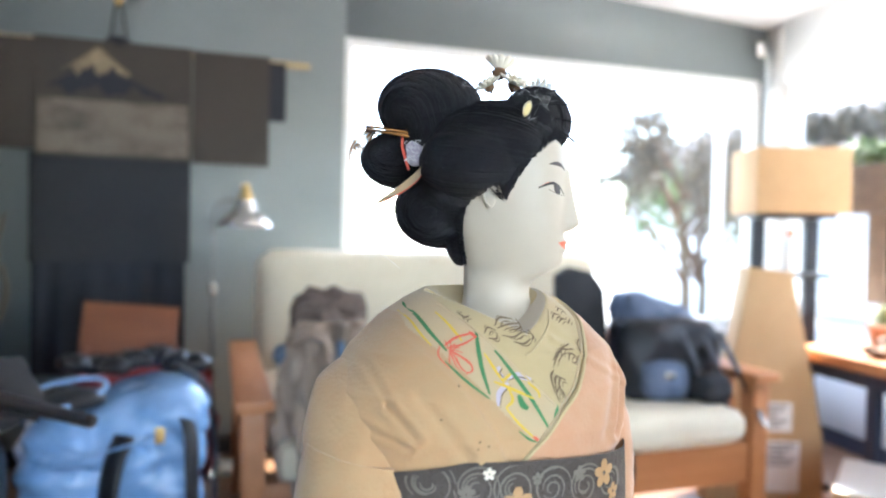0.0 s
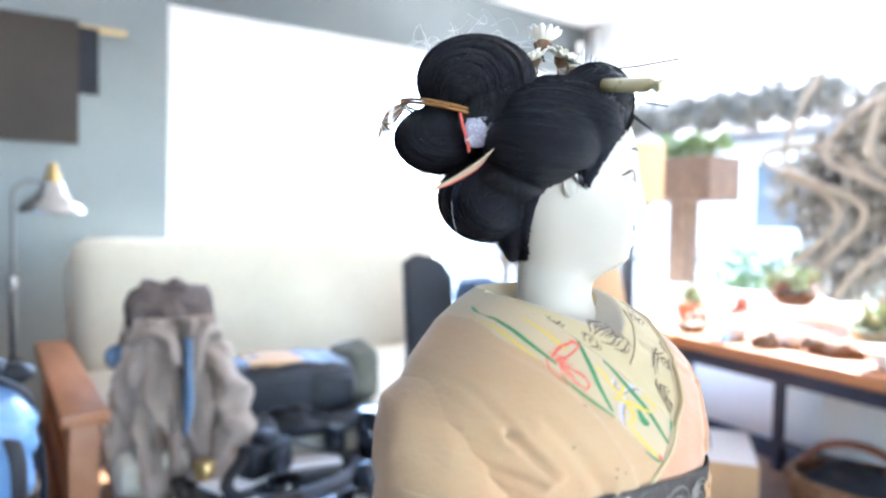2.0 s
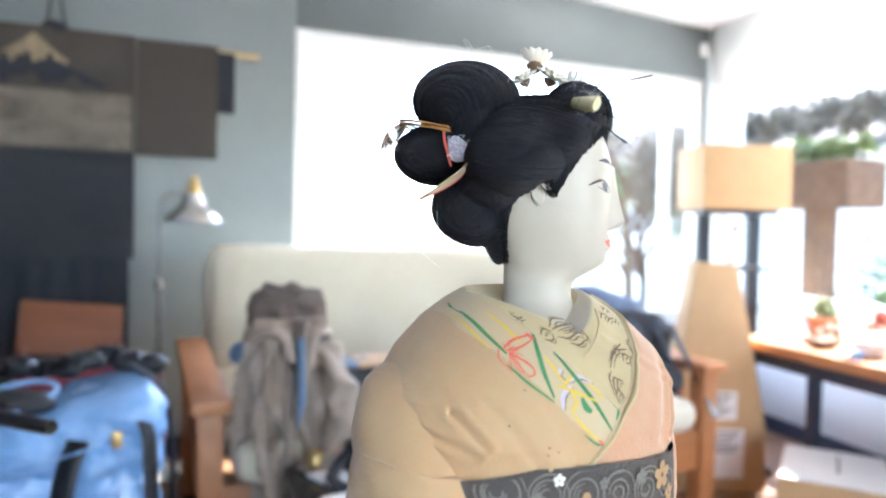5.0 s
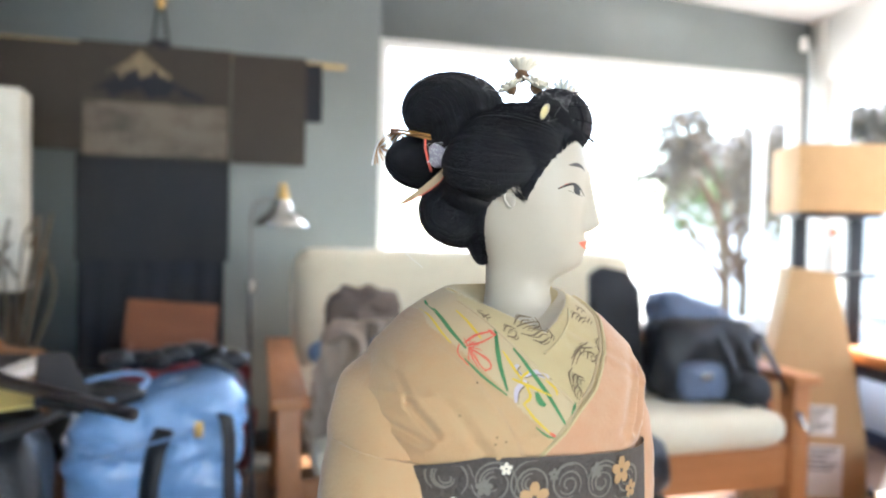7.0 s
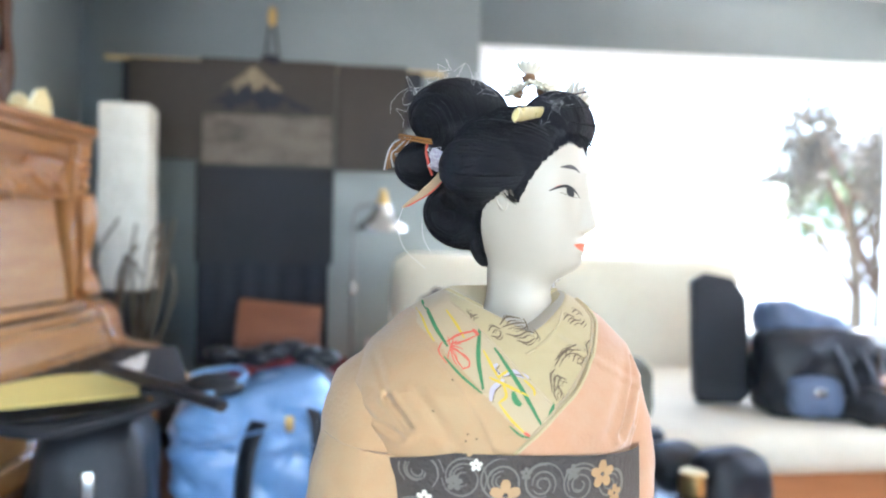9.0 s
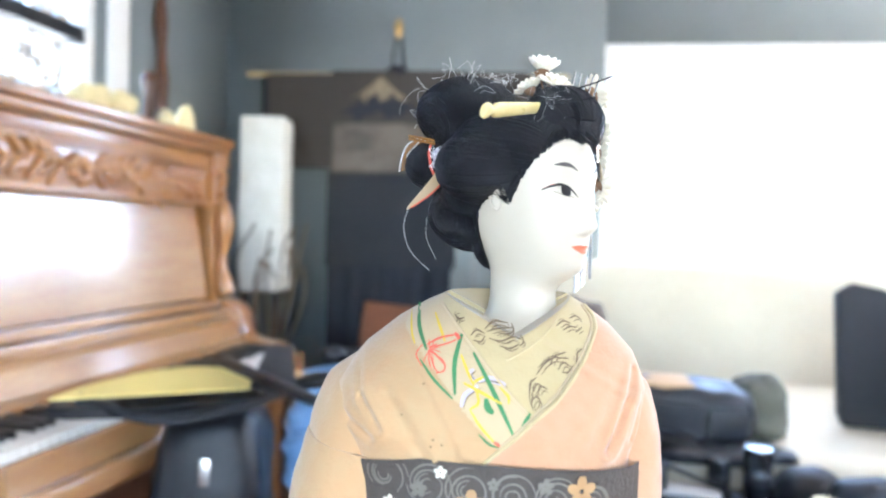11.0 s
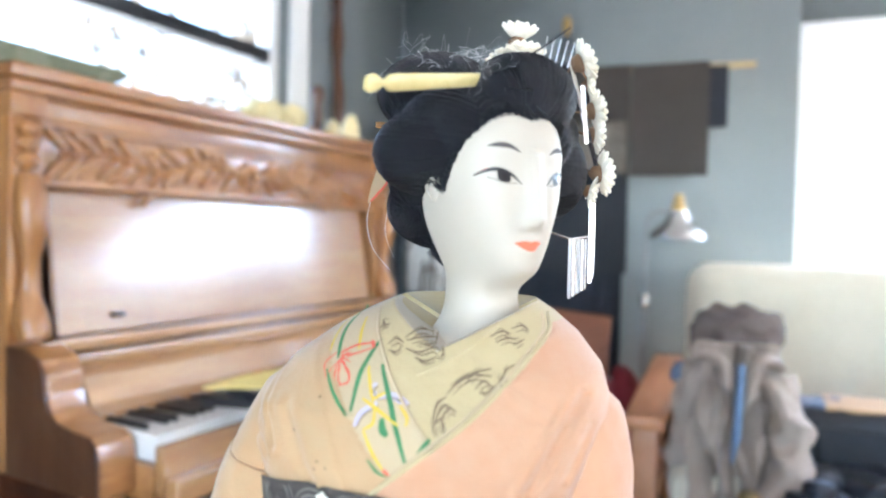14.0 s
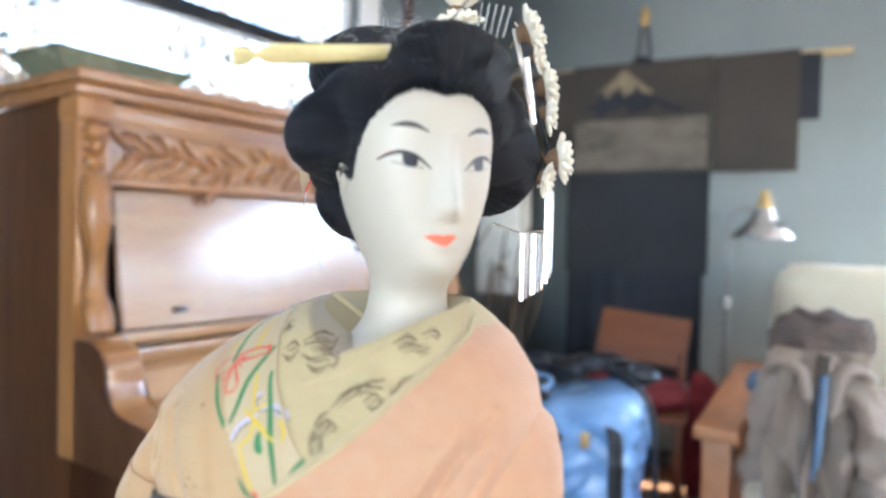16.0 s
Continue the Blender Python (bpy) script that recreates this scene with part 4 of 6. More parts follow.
def lens(x, y, r, h, rz, lying, label):
    t = thing("camera_lens", x, y, 0.44 + (r if lying else 0), rz, label, "lens", "lenses on the case")
    b = lathe([(r * 0.8, 0), (r * 0.85, h * 0.1), (r, h * 0.2), (r, h * 0.55), (r * 0.93, h * 0.58), (r * 0.93, h * 0.7), (r * 1.05, h * 0.75), (r * 1.05, h), (r * 0.9, h)], 28)
    c = lathe([(r * 0.9, h - 0.004), (r * 0.9, h + 0.003), (0.001, h + 0.004)], 28)
    g_ = lathe([(r * 1.003, h * 0.3), (r * 1.02, h * 0.31), (r * 1.02, h * 0.5), (r * 1.003, h * 0.51)], 28)
    for bb_, nm, mm in ((b, "barrel", M_glossblack), (c, "cap", M_chrome if not lying else M_glossblack), (g_, "grip_ring", M_black)):
        if lying:
            bb_.transform(Matrix.Rotation(radians(90), 4, "X"))
        part(nm, bb_, mm, t)
    return t


lens(0.80, 1.82, 0.036, 0.13, 0, False, "black camera lens standing upright with a pale cap")
lens(0.72, 1.88, 0.03, 0.08, 40, False, "short black lens standing on the case")
lens(0.66, 1.60, 0.04, 0.10, 30, True, "black lens lying on the case")
for k, (x, y, r) in enumerate(((0.50, 1.68, 0.045), (0.60, 1.50, 0.05))):
    b = lathe([(r * 0.85, 0), (r, 0.0), (r, 0.03), (r * 0.97, 0.033), (r * 0.85, 0.03)], 28)
    b.faces.ensure_lookup_table()
    bmesh.ops.delete(b, geom=[f for f in b.faces if len(f.verts) > 4], context="FACES")
    tagged(part("lens_hood", b, M_glossblack, None, at=pose(x, y, 0.442)), "round black lens hood lying open", "lens hood", "lens hoods")
for k, (x, y, sx, sy, rz) in enumerate(((0.42, 1.80, 0.08, 0.05, 20), (0.62, 1.84, 0.09, 0.04, -10), (0.70, 1.54, 0.07, 0.05, 35), (0.38, 1.56, 0.05, 0.07, 10))):
    tagged(part("notepad", box(-sx, sx, -sy, sy, 0, 0.008 + 0.004 * k, 0.002), M_paper, None, at=pose(x, y, 0.441, 0, 0, rz)), "white paper sheets lying on the case", "paper", "papers on the case")
cb = thing("camera", 0.50, 1.82, 0.441, 25, "black camera body with a thick neck strap", "camera")
part("body", box(-0.07, 0.07, -0.03, 0.03, 0, 0.085, 0.012, 3), M_black, cb)
part("prism", blob(0, 0, 0.09, 0.035, 0.03, 0.025, 3, div=3), M_black, cb)
part("mount", lathe([(0.034, 0), (0.034, 0.03), (0.03, 0.035)], 24, Matrix.Translation((0, -0.03, 0.042)) @ Matrix.Rotation(radians(90), 4, "X")), M_glossblack, cb)
part("strap", tube(curve_pts([(0.07, 0, 0.07), (0.16, -0.05, 0.03), (0.20, -0.14, 0.012), (0.05, -0.2, 0.012), (-0.12, -0.16, 0.012), (-0.16, -0.04, 0.02), (-0.07, 0, 0.07)], 8), 0.016, 8, 0.35), M_black, cb)
o = part("black_helmet", blob(0, 0, 0.07, 0.10, 0.085, 0.085, 2.3, 0.006, 12, 4, 4, flat_base=0.0), M_black, None, at=pose(0.95, 1.86, 0.36))
tagged(o, "rounded black padded case resting on the gear", "case")
o = part("gear_bag", blob(0, 0, 0.18, 0.14, 0.14, 0.185, 4, 0.01, 9, 2, 4, flat_base=0.0), M_black, None, at=pose(1.04, 1.78, 0))
tagged(o, "black gear bag standing on the floor", "bag")

# backpack and dark case on the sofa
bp = thing("backpack", 1.60, 2.22, 0.495, -8, "dark blue-grey backpack with loose straps on the sofa", "backpack")
M_slate = mat("slate_blue_nylon", (0.096, 0.128, 0.200), 0.5, (0.072, 0.096, 0.152), 8, 0.5, 0.25, 60)
b = blob(0, 0, 0.14, 0.20, 0.12, 0.17, 4, 0.015, 10, 5, 5, flat_base=0.0)
part("body", b, M_black, bp)
b = blob(0.0, 0.06, 0.27, 0.17, 0.10, 0.10, 3.2, 0.015, 10, 8, 5)
for v in b.verts:
    v.co.z -= 0.35 * v.co.x
part("top", b, M_slate, bp, "slate blue top lid")
part("pocket", blob(-0.05, -0.115, 0.09, 0.09, 0.035, 0.07, 3.5, 0.008, 16, 3, 4), M_slate, bp, "slate front pocket")
for x0, x1 in ((0.10, 0.16), (0.17, 0.27), (0.02, 0.10)):
    part("strap", tube(curve_pts([(x0, -0.10, 0.26), (x0 + 0.03, -0.15, 0.16), (x1, -0.16, 0.03), (x1 + 0.01, -0.24, -0.06)], 6), 0.018, 8, 0.35), M_black, bp)
part("buckle", box(-0.07, -0.03, -0.165, -0.15, 0.10, 0.125, 0.004), M_chrome, bp)
dcb = slab([(-0.10, 0), (-0.085, -0.04), (0.06, -0.04), (0.10, 0.0), (0.10, 0.34), (0.05, 0.41), (-0.05, 0.43), (-0.095, 0.40)], 0, 0.06, 0.012)
dcb.transform(Matrix.Rotation(radians(80), 4, "X"))
o = part("instrument_case", dcb, M_charcoal, None, at=pose(1.33, 2.36, 0.545, 0, 0, -6))
tagged(o, "black rounded instrument case standing on the sofa seat", "case")
o = part("striped_pillow", blob(0, 0, 0.06, 0.07, 0.11, 0.06, 2.6, 0.008, 14, 2, 4, flat_base=0.0), M_charcoal, None, at=pose(1.70, 2.10, 0.50))
tagged(o, "small dark striped cloth roll by the armrest", "cloth")
o = part("black_cushion", blob(0, 0, 0.08, 0.10, 0.06, 0.09, 3, 0.01, 12, 3, 4, flat_base=0.0), M_black, None, at=pose(1.04, 1.72, 0.37))
tagged(o, "black padded pouch on the gear bag", "pouch")

# ---- cardboard boxes and bench at the side window ----
gb = thing("guitar_box", 2.15, 2.27, 0, -22, "tall tapering kraft cardboard instrument box with white labels", "box")
b = slab([(-0.235, 0.02), (0.235, 0.02), (0.225, 0.3), (0.19, 0.5), (0.085, 0.985), (-0.085, 1.0), (-0.16, 0.5), (-0.22, 0.3)], 0, 0.13, 0.004)
b.transform(Matrix.Translation((0, 0.13, -0.02)) @ Matrix.Rotation(radians(90), 4, "X"))
part("carton", b, M_card, gb)
for x0, x1, z0, z1 in ((-0.075, 0.10, 0.31, 0.43), (-0.03, 0.135, 0.06, 0.27), (-0.15, -0.11, 0.28, 0.33)):
    lb = part("label", box(x0, x1, -0.003, -0.0005, z0, z1), M_paper, gb, "white paper label", smooth=False)
    if x1 - x0 > 0.1:
        for k in range(5):
            part("print_bar", box(x0 + 0.02, x1 - 0.02 - 0.02 * (k % 3), -0.0045, -0.0032, z1 - 0.02 - k * 0.02, z1 - 0.012 - k * 0.02), M_charcoal, lb, "grey printed bar", smooth=False)
sb = thing("speaker_stand", 2.45, 2.52, 0, -20, "black upright stand behind the cardboard box", "stand")
for x in (-0.12, 0.12):
    part("post", box(x - 0.03, x + 0.03, -0.02, 0.02, 0.03, 1.19, 0.004), M_black, sb)
part("top_plate", box(-0.17, 0.17, -0.13, 0.13, 1.192, 1.212, 0.004), M_black, sb)
part("base_plate", box(-0.17, 0.17, -0.15, 0.15, 0.0, 0.028, 0.004), M_black, sb)
part("shelf", box(-0.17, 0.17, -0.10, 0.10, 0.93, 0.95, 0.003), M_black, sb)
bx = thing("cardboard_carton", 2.45, 2.50, 1.213, -20, "plain square kraft carton on the black stand", "box")
part("carton", box(-0.20, 0.20, -0.15, 0.15, 0.0, 0.285, 0.004), M_card, bx)
part("tape", box(-0.201, 0.201, -0.03, 0.03, 0.2855, 0.2865), M_paper, bx, "strip of parcel tape", smooth=False)
bo = thing("spray_bottle", 2.44, 2.47, 0.951, 0, "white plastic bottle with an orange top on the stand", "bottle")
part("body", lathe([(0.03, 0), (0.033, 0.01), (0.033, 0.11), (0.015, 0.14), (0.012, 0.16)], 20), M_trim, bo)
part("cap", lathe([(0.016, 0.16), (0.016, 0.185), (0.01, 0.19)], 16), mat("orange_plastic", (0.7, 0.16, 0.05), 0.4), bo)

bn = thing("work_bench", 2.335, 2.22, 0, -6.5, "long wood-topped bench on a dark blue steel frame", "bench")
part("top", box(0, 0.66, -2.5, 0.15, 0.60, 0.648, 0.006), M_pine, bn, "pale wooden top")
part("apron", box(0.012, 0.045, -2.48, 0.13, 0.545, 0.598, 0.004), M_steel, bn)
part("rear_apron", box(0.60, 0.63, -2.48, 0.13, 0.545, 0.598, 0.004), M_steel, bn)
for y in (-0.28, -2.3):
    part("leg", box(0.012, 0.052, y - 0.02, y + 0.02, 0, 0.545, 0.003), M_steel, bn)
    part("leg", box(0.60, 0.64, y - 0.02, y + 0.02, 0, 0.545, 0.003), M_steel, bn)
part("stretcher", box(0.605, 0.635, -2.28, -0.3, 0.10, 0.14, 0.003), M_steel, bn)


def on_bench(x, y, rz=0):
    return bn.matrix_basis @ pose(x, y, 0.649, 0, 0, rz)


M_clay = mat("terracotta", (0.42, 0.17, 0.08), 0.8, (0.33, 0.13, 0.06), 12, 0.5, 0.15, 50)
M_white_pot = mat("white_ceramic", (0.80, 0.79, 0.76), 0.5, (0.74, 0.73, 0.70), 10, 0.3)
M_succ = mat("grey_green_succulent", (0.16, 0.22, 0.10), 0.5, (0.24, 0.24, 0.12), 12, 0.6)
M_redleaf = mat("reddish_leaves", (0.35, 0.07, 0.05), 0.5, (0.22, 0.10, 0.05), 12, 0.6)


def pot_plant(x, y, r, h, m, leaf_m, seed, label):
    t = thing("potted_plant", 0, 0, 0, 0, label, "plant", "plants on the bench")
    t.matrix_basis = on_bench(x, y, seed * 40)
    part("pot", lathe([(r * 0.7, 0), (r * 0.95, h * 0.85), (r * 1.05, h * 0.86), (r * 1.05, h), (r * 0.9, h), (r * 0.85, h * 0.9)], 24), m, t)
    rnd = random.Random(seed)
    b = bmesh.new()
    for k in range(44):
        a, el = rnd.uniform(0, 6.28), rnd.uniform(0.1, 1.35)
        ln = r * rnd.uniform(0.7, 1.5)
        lf = blob(ln * 0.5, 0, 0, ln * 0.5, ln * 0.14, ln * 0.07, div=2)
        lf.transform(Matrix.Translation((0, 0, h)) @ Matrix.Rotation(a, 4, "Z") @ Matrix.Rotation(-el, 4, "Y"))
        join(b, lf)
    part("leaves", b, leaf_m, t)


pot_plant(0.36, 0.02, 0.07, 0.09, M_clay, M_succ, 1, "grey-green succulent in a terracotta pot on the bench")
pot_plant(0.44, -0.20, 0.06, 0.07, M_clay, M_redleaf, 2, "reddish succulent in a small terracotta pot")
pot_plant(0.50, -0.78, 0.10, 0.07, M_jade, M_succ, 3, "low bowl of green succulents by the window")
pot_plant(0.46, -0.98, 0.08, 0.08, M_clay, M_redleaf, 4, "red and green succulent in a clay pot")
gbw = thing("glass_bowl", 0, 0, 0, 0, "footed clear glass bowl of dried red and green plants", "bowl")
gbw.matrix_basis = on_bench(0.47, -0.44)
part("glass", lathe([(0.06, 0), (0.06, 0.008), (0.015, 0.02), (0.015, 0.09), (0.07, 0.12), (0.125, 0.19), (0.135, 0.26), (0.130, 0.26), (0.12, 0.192), (0.065, 0.126), (0.005, 0.10)], 32), M_glass, gbw, "clear glass")
part("soil", lathe([(0.055, 0.128), (0.105, 0.18), (0.10, 0.188), (0.03, 0.195)], 24), M_bark, gbw, "dark soil and bark")
part("leaves", leaf_cloud([((0.06 * math.cos(k), 0.06 * math.sin(k), 0.22 + 0.03 * (k % 2)), 0.045) for k in range(6)], 260, 0.02, 41), M_succ, gbw, "green leaves", smooth=False)
part("flowers", leaf_cloud([((0.03, -0.05, 0.225), 0.035), ((-0.05, 0.02, 0.21), 0.03)], 120, 0.016, 42), M_redleaf, gbw, "dried red flowers", smooth=False)
pot_plant(0.52, -1.25, 0.09, 0.09, M_jade, M_leaf, 6, "leafy plant in a grey-green pot")
for k, (x, y, r) in enumerate(((0.14, -0.42, 0.075), (0.22, -0.62, 0.06), (0.15, -1.05, 0.10), (0.30, -0.30, 0.05))):
    b = lathe([(r * 0.45, 0), (r * 0.8, 0.03), (r, 0.065), (r * 0.95, 0.068), (r * 0.74, 0.034), (r * 0.3, 0.012)], 28)
    tagged(part("bowl", b, M_white_pot, None, at=on_bench(x, y)), "round white ceramic bowl on the bench", "bowl", "bowls on the bench")
for k, (x, y, sx, sy, sz, rz) in enumerate(((0.20, -0.80, 0.06, 0.12, 0.035, 12), (0.12, -0.22, 0.04, 0.07, 0.03, 60), (0.24, -0.14, 0.05, 0.05, 0.04, 10), (0.30, -0.55, 0.05, 0.09, 0.03, 80), (0.10, -0.60, 0.035, 0.06, 0.028, 30), (0.34, -1.15, 0.06, 0.10, 0.04, 20))):
    o = part("driftwood", blob(0, 0, sz * 0.8, sx, sy, sz, 2.2, 0.03, 14, 5 + 3 * k, 4, flat_base=0.0), M_bark, None, at=on_bench(x, y, rz))
    tagged(o, "rough brown piece of driftwood on the bench", "driftwood", "driftwood on the bench")
o = part("paper_stack", box(-0.10, 0.10, -0.14, 0.14, 0, 0.02, 0.002), M_paper, None, at=on_bench(0.14, -1.45, 8))
tagged(o, "stack of white papers on the bench", "papers")
o = part("blue_jar", lathe([(0.02, 0), (0.02, 0.03), (0.012, 0.032)], 16), M_denim, None, at=on_bench(0.05, -0.45))
tagged(o, "small light blue jar on the bench edge", "jar")

pb = thing("open_parcel", 2.15, 1.70, 0, 38, "brown cardboard parcel with a white printed top", "box")
part("carton", box(-0.16, 0.26, -0.17, 0.17, 0, 0.275, 0.004), M_card, pb)
tp = part("sheet", box(-0.155, 0.255, -0.165, 0.165, 0.2765, 0.28), M_paper, pb, "white printed sheet", smooth=False)
for k in range(7):
    part("print_bar", box(-0.05 + 0.02 * (k % 2), 0.18, -0.10 + 0.028 * k, -0.093 + 0.028 * k, 0.2805, 0.2812), M_charcoal if k == 3 else M_ceil, tp, "faint printed line", smooth=False)
wb = thing("wicker_basket", 2.45, 1.28, 0, 0, "brown wicker basket with a bent wooden handle and dark cloth", "basket")
M_wick = mat("brown_wicker", (0.28, 0.15, 0.07), 0.8, (0.18, 0.09, 0.04), 30, 0.7, 0.5, 80)
for k in range(9):
    r = 0.15 + 0.05 * math.sin(k / 8 * 1.4)
    part("weave", tube([((r + 0.004 * math.sin(12 * a + 3 * k)) * math.cos(a), (r * 1.2 + 0.004 * math.sin(12 * a + 3 * k)) * math.sin(a), 0.015 + 0.026 * k) for a in (2 * math.pi * q / 48 for q in range(49))], 0.014, 6), M_wick, wb)
part("handle", tube(curve_pts([(-0.02, -0.24, 0.22), (-0.03, -0.15, 0.31), (0, 0.0, 0.345), (0.02, 0.15, 0.31), (0.02, 0.24, 0.22)], 8), 0.016, 10), M_redwood, wb, "bent wooden handle")
part("cloth", blob(0, 0, 0.17, 0.15, 0.18, 0.09, 2.4, 0.04, 12, 3, 4), M_charcoal, wb, "dark cloth inside")
o = part("striped_bag", blob(0, 0, 0.10, 0.15, 0.12, 0.10, 2.8, 0.03, 10, 4, 4, flat_base=0.0), M_coat, None, at=pose(1.98, 1.22, 0.0, 0, 0, 20))
tagged(o, "soft grey-brown cloth bag on the floor", "bag")

bj = thing("black_jacket", 0.70, 2.02, 0.50, -4, "black jacket lying crumpled on the sofa edge", "jacket")
part("body", blob(0, 0, 0.0, 0.26, 0.11, 0.045, 2.6, 0.03, 9, 6, 5, flat_base=-0.008), M_black, bj)
part("sleeve", tube(curve_pts([(-0.15, -0.06, 0.02), (-0.2, -0.11, 0.0), (-0.16, -0.13, -0.08), (-0.13, -0.12, -0.16)], 6), [0.04, 0.045, 0.04, 0.045, 0.04, 0.045, 0.04, 0.045, 0.04, 0.045, 0.04, 0.045, 0.04, 0.04, 0.04, 0.036, 0.034, 0.03, 0.026], 12), M_black, bj)
for k, (x, y, r, h) in enumerate(((0.36, 1.92, 0.03, 0.05), (0.44, 1.90, 0.026, 0.04), (0.90, 1.66, 0.034, 0.06), (0.78, 1.70, 0.022, 0.03))):
    b = lathe([(r * 0.95, 0), (r, 0.004), (r, h - 0.004), (r * 0.9, h)], 24)
    tagged(part("film_canister", b, M_glossblack if k % 2 else M_brass, None, at=pose(x, y if y < 1.9 else 1.86, 0.441)), "small round canister standing among the camera gear", "canister", "canisters on the case")

# ---- the doll ----
DOLL = pose(0.15, 0.37, 1.0, 0, 0, -36)
D_skin = mat("doll_white_gofun", (0.510, 0.453, 0.361), 0.42, (0.484, 0.427, 0.334), 12, 0.4, 0.02, 200, spec=0.4)
D_hair = mat("doll_black_hair", (0.006, 0.006, 0.008), 0.42, (0.014, 0.014, 0.018), 30, 0.6, 0.5, 60, stretch=(6, 40, 40), spec=0.32)
D_peach = mat("doll_peach_crepe", (0.487, 0.292, 0.139), 0.8, (0.459, 0.314, 0.160), 14, 0.6, 0.12, 500, sheen=0.3)
D_pink = mat("doll_pink_peach_crepe", (0.515, 0.258, 0.132), 0.8, (0.515, 0.299, 0.174), 14, 0.6, 0.12, 500, sheen=0.3)
D_cream = mat("doll_cream_silk", (0.496, 0.400, 0.216), 0.75, (0.464, 0.360, 0.184), 14, 0.5, 0.08, 500, sheen=0.2)
D_band = mat("doll_pale_collar", (0.512, 0.376, 0.216), 0.75, (0.496, 0.392, 0.232), 20, 0.5, 0.08, 500, sheen=0.2)
D_obi = mat("doll_dark_obi", (0.060, 0.047, 0.038), 0.7, (0.085, 0.068, 0.055), 30, 0.5, 0.3, 500)
D_green = mat("doll_green_dye", (0.07, 0.24, 0.09), 0.8, (0.05, 0.18, 0.07), 80, 0.5)
D_red = mat("doll_red_dye", (0.70, 0.13, 0.08), 0.7, (0.62, 0.09, 0.06), 80, 0.5)
D_yellow = mat("doll_yellow_dye", (0.66, 0.47, 0.05), 0.7, (0.60, 0.40, 0.04), 80, 0.5)
D_ink = mat("doll_brown_ink", (0.19, 0.135, 0.08), 0.8, (0.13, 0.09, 0.05), 80, 0.5)
D_pin = mat("doll_ivory_pin", (0.70, 0.60, 0.28), 0.3, (0.64, 0.52, 0.21), 60, 0.5, coat=0.3)
D_petal = mat("doll_white_petals", (0.84, 0.78, 0.66), 0.8, (0.74, 0.66, 0.50), 60, 0.5)
D_silver = mat("doll_silver_strips", (0.82, 0.82, 0.82), 0.2, (0.7, 0.7, 0.7), 60, 0.4, metal=1.0)
D_amber = mat("doll_orange_cord", (0.42, 0.20, 0.05), 0.7, (0.30, 0.13, 0.03), 120, 0.6, 0.3, 300)
D_lilac = mat("doll_lilac_dye", (0.52, 0.47, 0.55), 0.8, (0.46, 0.42, 0.50), 80, 0.4)
D_heart = mat("doll_brown_flower_heart", (0.16, 0.09, 0.045), 0.8, (0.22, 0.12, 0.06), 120, 0.5)
D_motif = mat("doll_grey_brocade", (0.20, 0.175, 0.145), 0.7, (0.17, 0.15, 0.12), 120, 0.5)
D_gold = mat("doll_gold_brocade", (0.46, 0.28, 0.13), 0.6, (0.40, 0.23, 0.10), 120, 0.5)
D_thread = mat("doll_white_threads", (0.75, 0.75, 0.75), 0.5, (0.68, 0.68, 0.68), 120, 0.4)
D_dark = mat("doll_black_paint", (0.012, 0.009, 0.009), 0.35, (0.02, 0.015, 0.014), 120, 0.4)
D_brow = mat("doll_grey_brow_paint", (0.065, 0.055, 0.050), 0.6, (0.090, 0.075, 0.070), 120, 0.4)
D_lip = mat("doll_red_lip_paint", (0.78, 0.16, 0.08), 0.4, (0.72, 0.13, 0.07), 120, 0.4)
SLOTS = [D_skin, D_hair, D_peach, D_pink, D_cream, D_band, D_obi, D_green, D_red, D_yellow, D_ink, D_pin, D_petal, D_silver, D_amber, D_lilac, D_heart, D_motif, D_gold, D_thread, D_dark, D_brow, D_lip]
SKIN, HAIR, PEACH, PINK, CREAM, BAND, OBI, GREEN, RED, YELLOW, INK, PIN, PETAL, SILVER, AMBER, LILAC, HEART, MOTIF, GOLD, THREAD, DARK, BROW, LIP = range(23)
CM = Matrix.Scale(0.01, 4)


def table(rows):
    """Smooth interpolation in a small table whose first column rises."""
    a = np.array(rows, float)

    def at(z):
        return [float(np.interp(z, a[:, 0], a[:, i])) for i in range(1, a.shape[1])]
    return at


def power_point(ang, a, fr, bk, p):
    c, s = math.cos(ang), math.sin(ang)
    k = (abs(c) ** p + abs(s) ** p) ** (-1 / p)
    return (fr if c > 0 else bk) * c * k, a * s * k


# head: z, half width, front, back (centimetres above 1 m; x forward, y to its left)
HEAD_ROWS = table([(3.6, 5.2, 4.6, 3.4), (4.4, 3.9, 3.5, 2.8), (5.1, 2.7, 2.5, 2.4), (5.7, 2.0, 1.9, 2.2), (6.5, 1.66, 1.64, 2.1), (7.2, 1.6, 1.7, 2.1), (7.6, 1.58, 2.2, 2.1), (7.85, 1.58, 2.85, 2.1), (8.2, 1.72, 3.32, 2.1), (8.7, 1.98, 3.48, 2.2), (9.4, 2.32, 3.56, 2.4), (10.4, 2.66, 3.6, 2.8), (11.5, 2.92, 3.64, 3.1), (12.5, 3.03, 3.68, 3.2), (13.6, 3.06, 3.72, 3.2), (14.6, 2.98, 3.45, 3.1), (15.6, 2.75, 3.05, 3), (16.5, 2.3, 2.2, 2.5), (17.2, 1.4, 1.2, 1.5)])
HEAD_X = 0.5


def HEAD(z):
    return list(np.mean([HEAD_ROWS(z + d) for d in (-0.28, -0.14, 0, 0.14, 0.28)], axis=0))


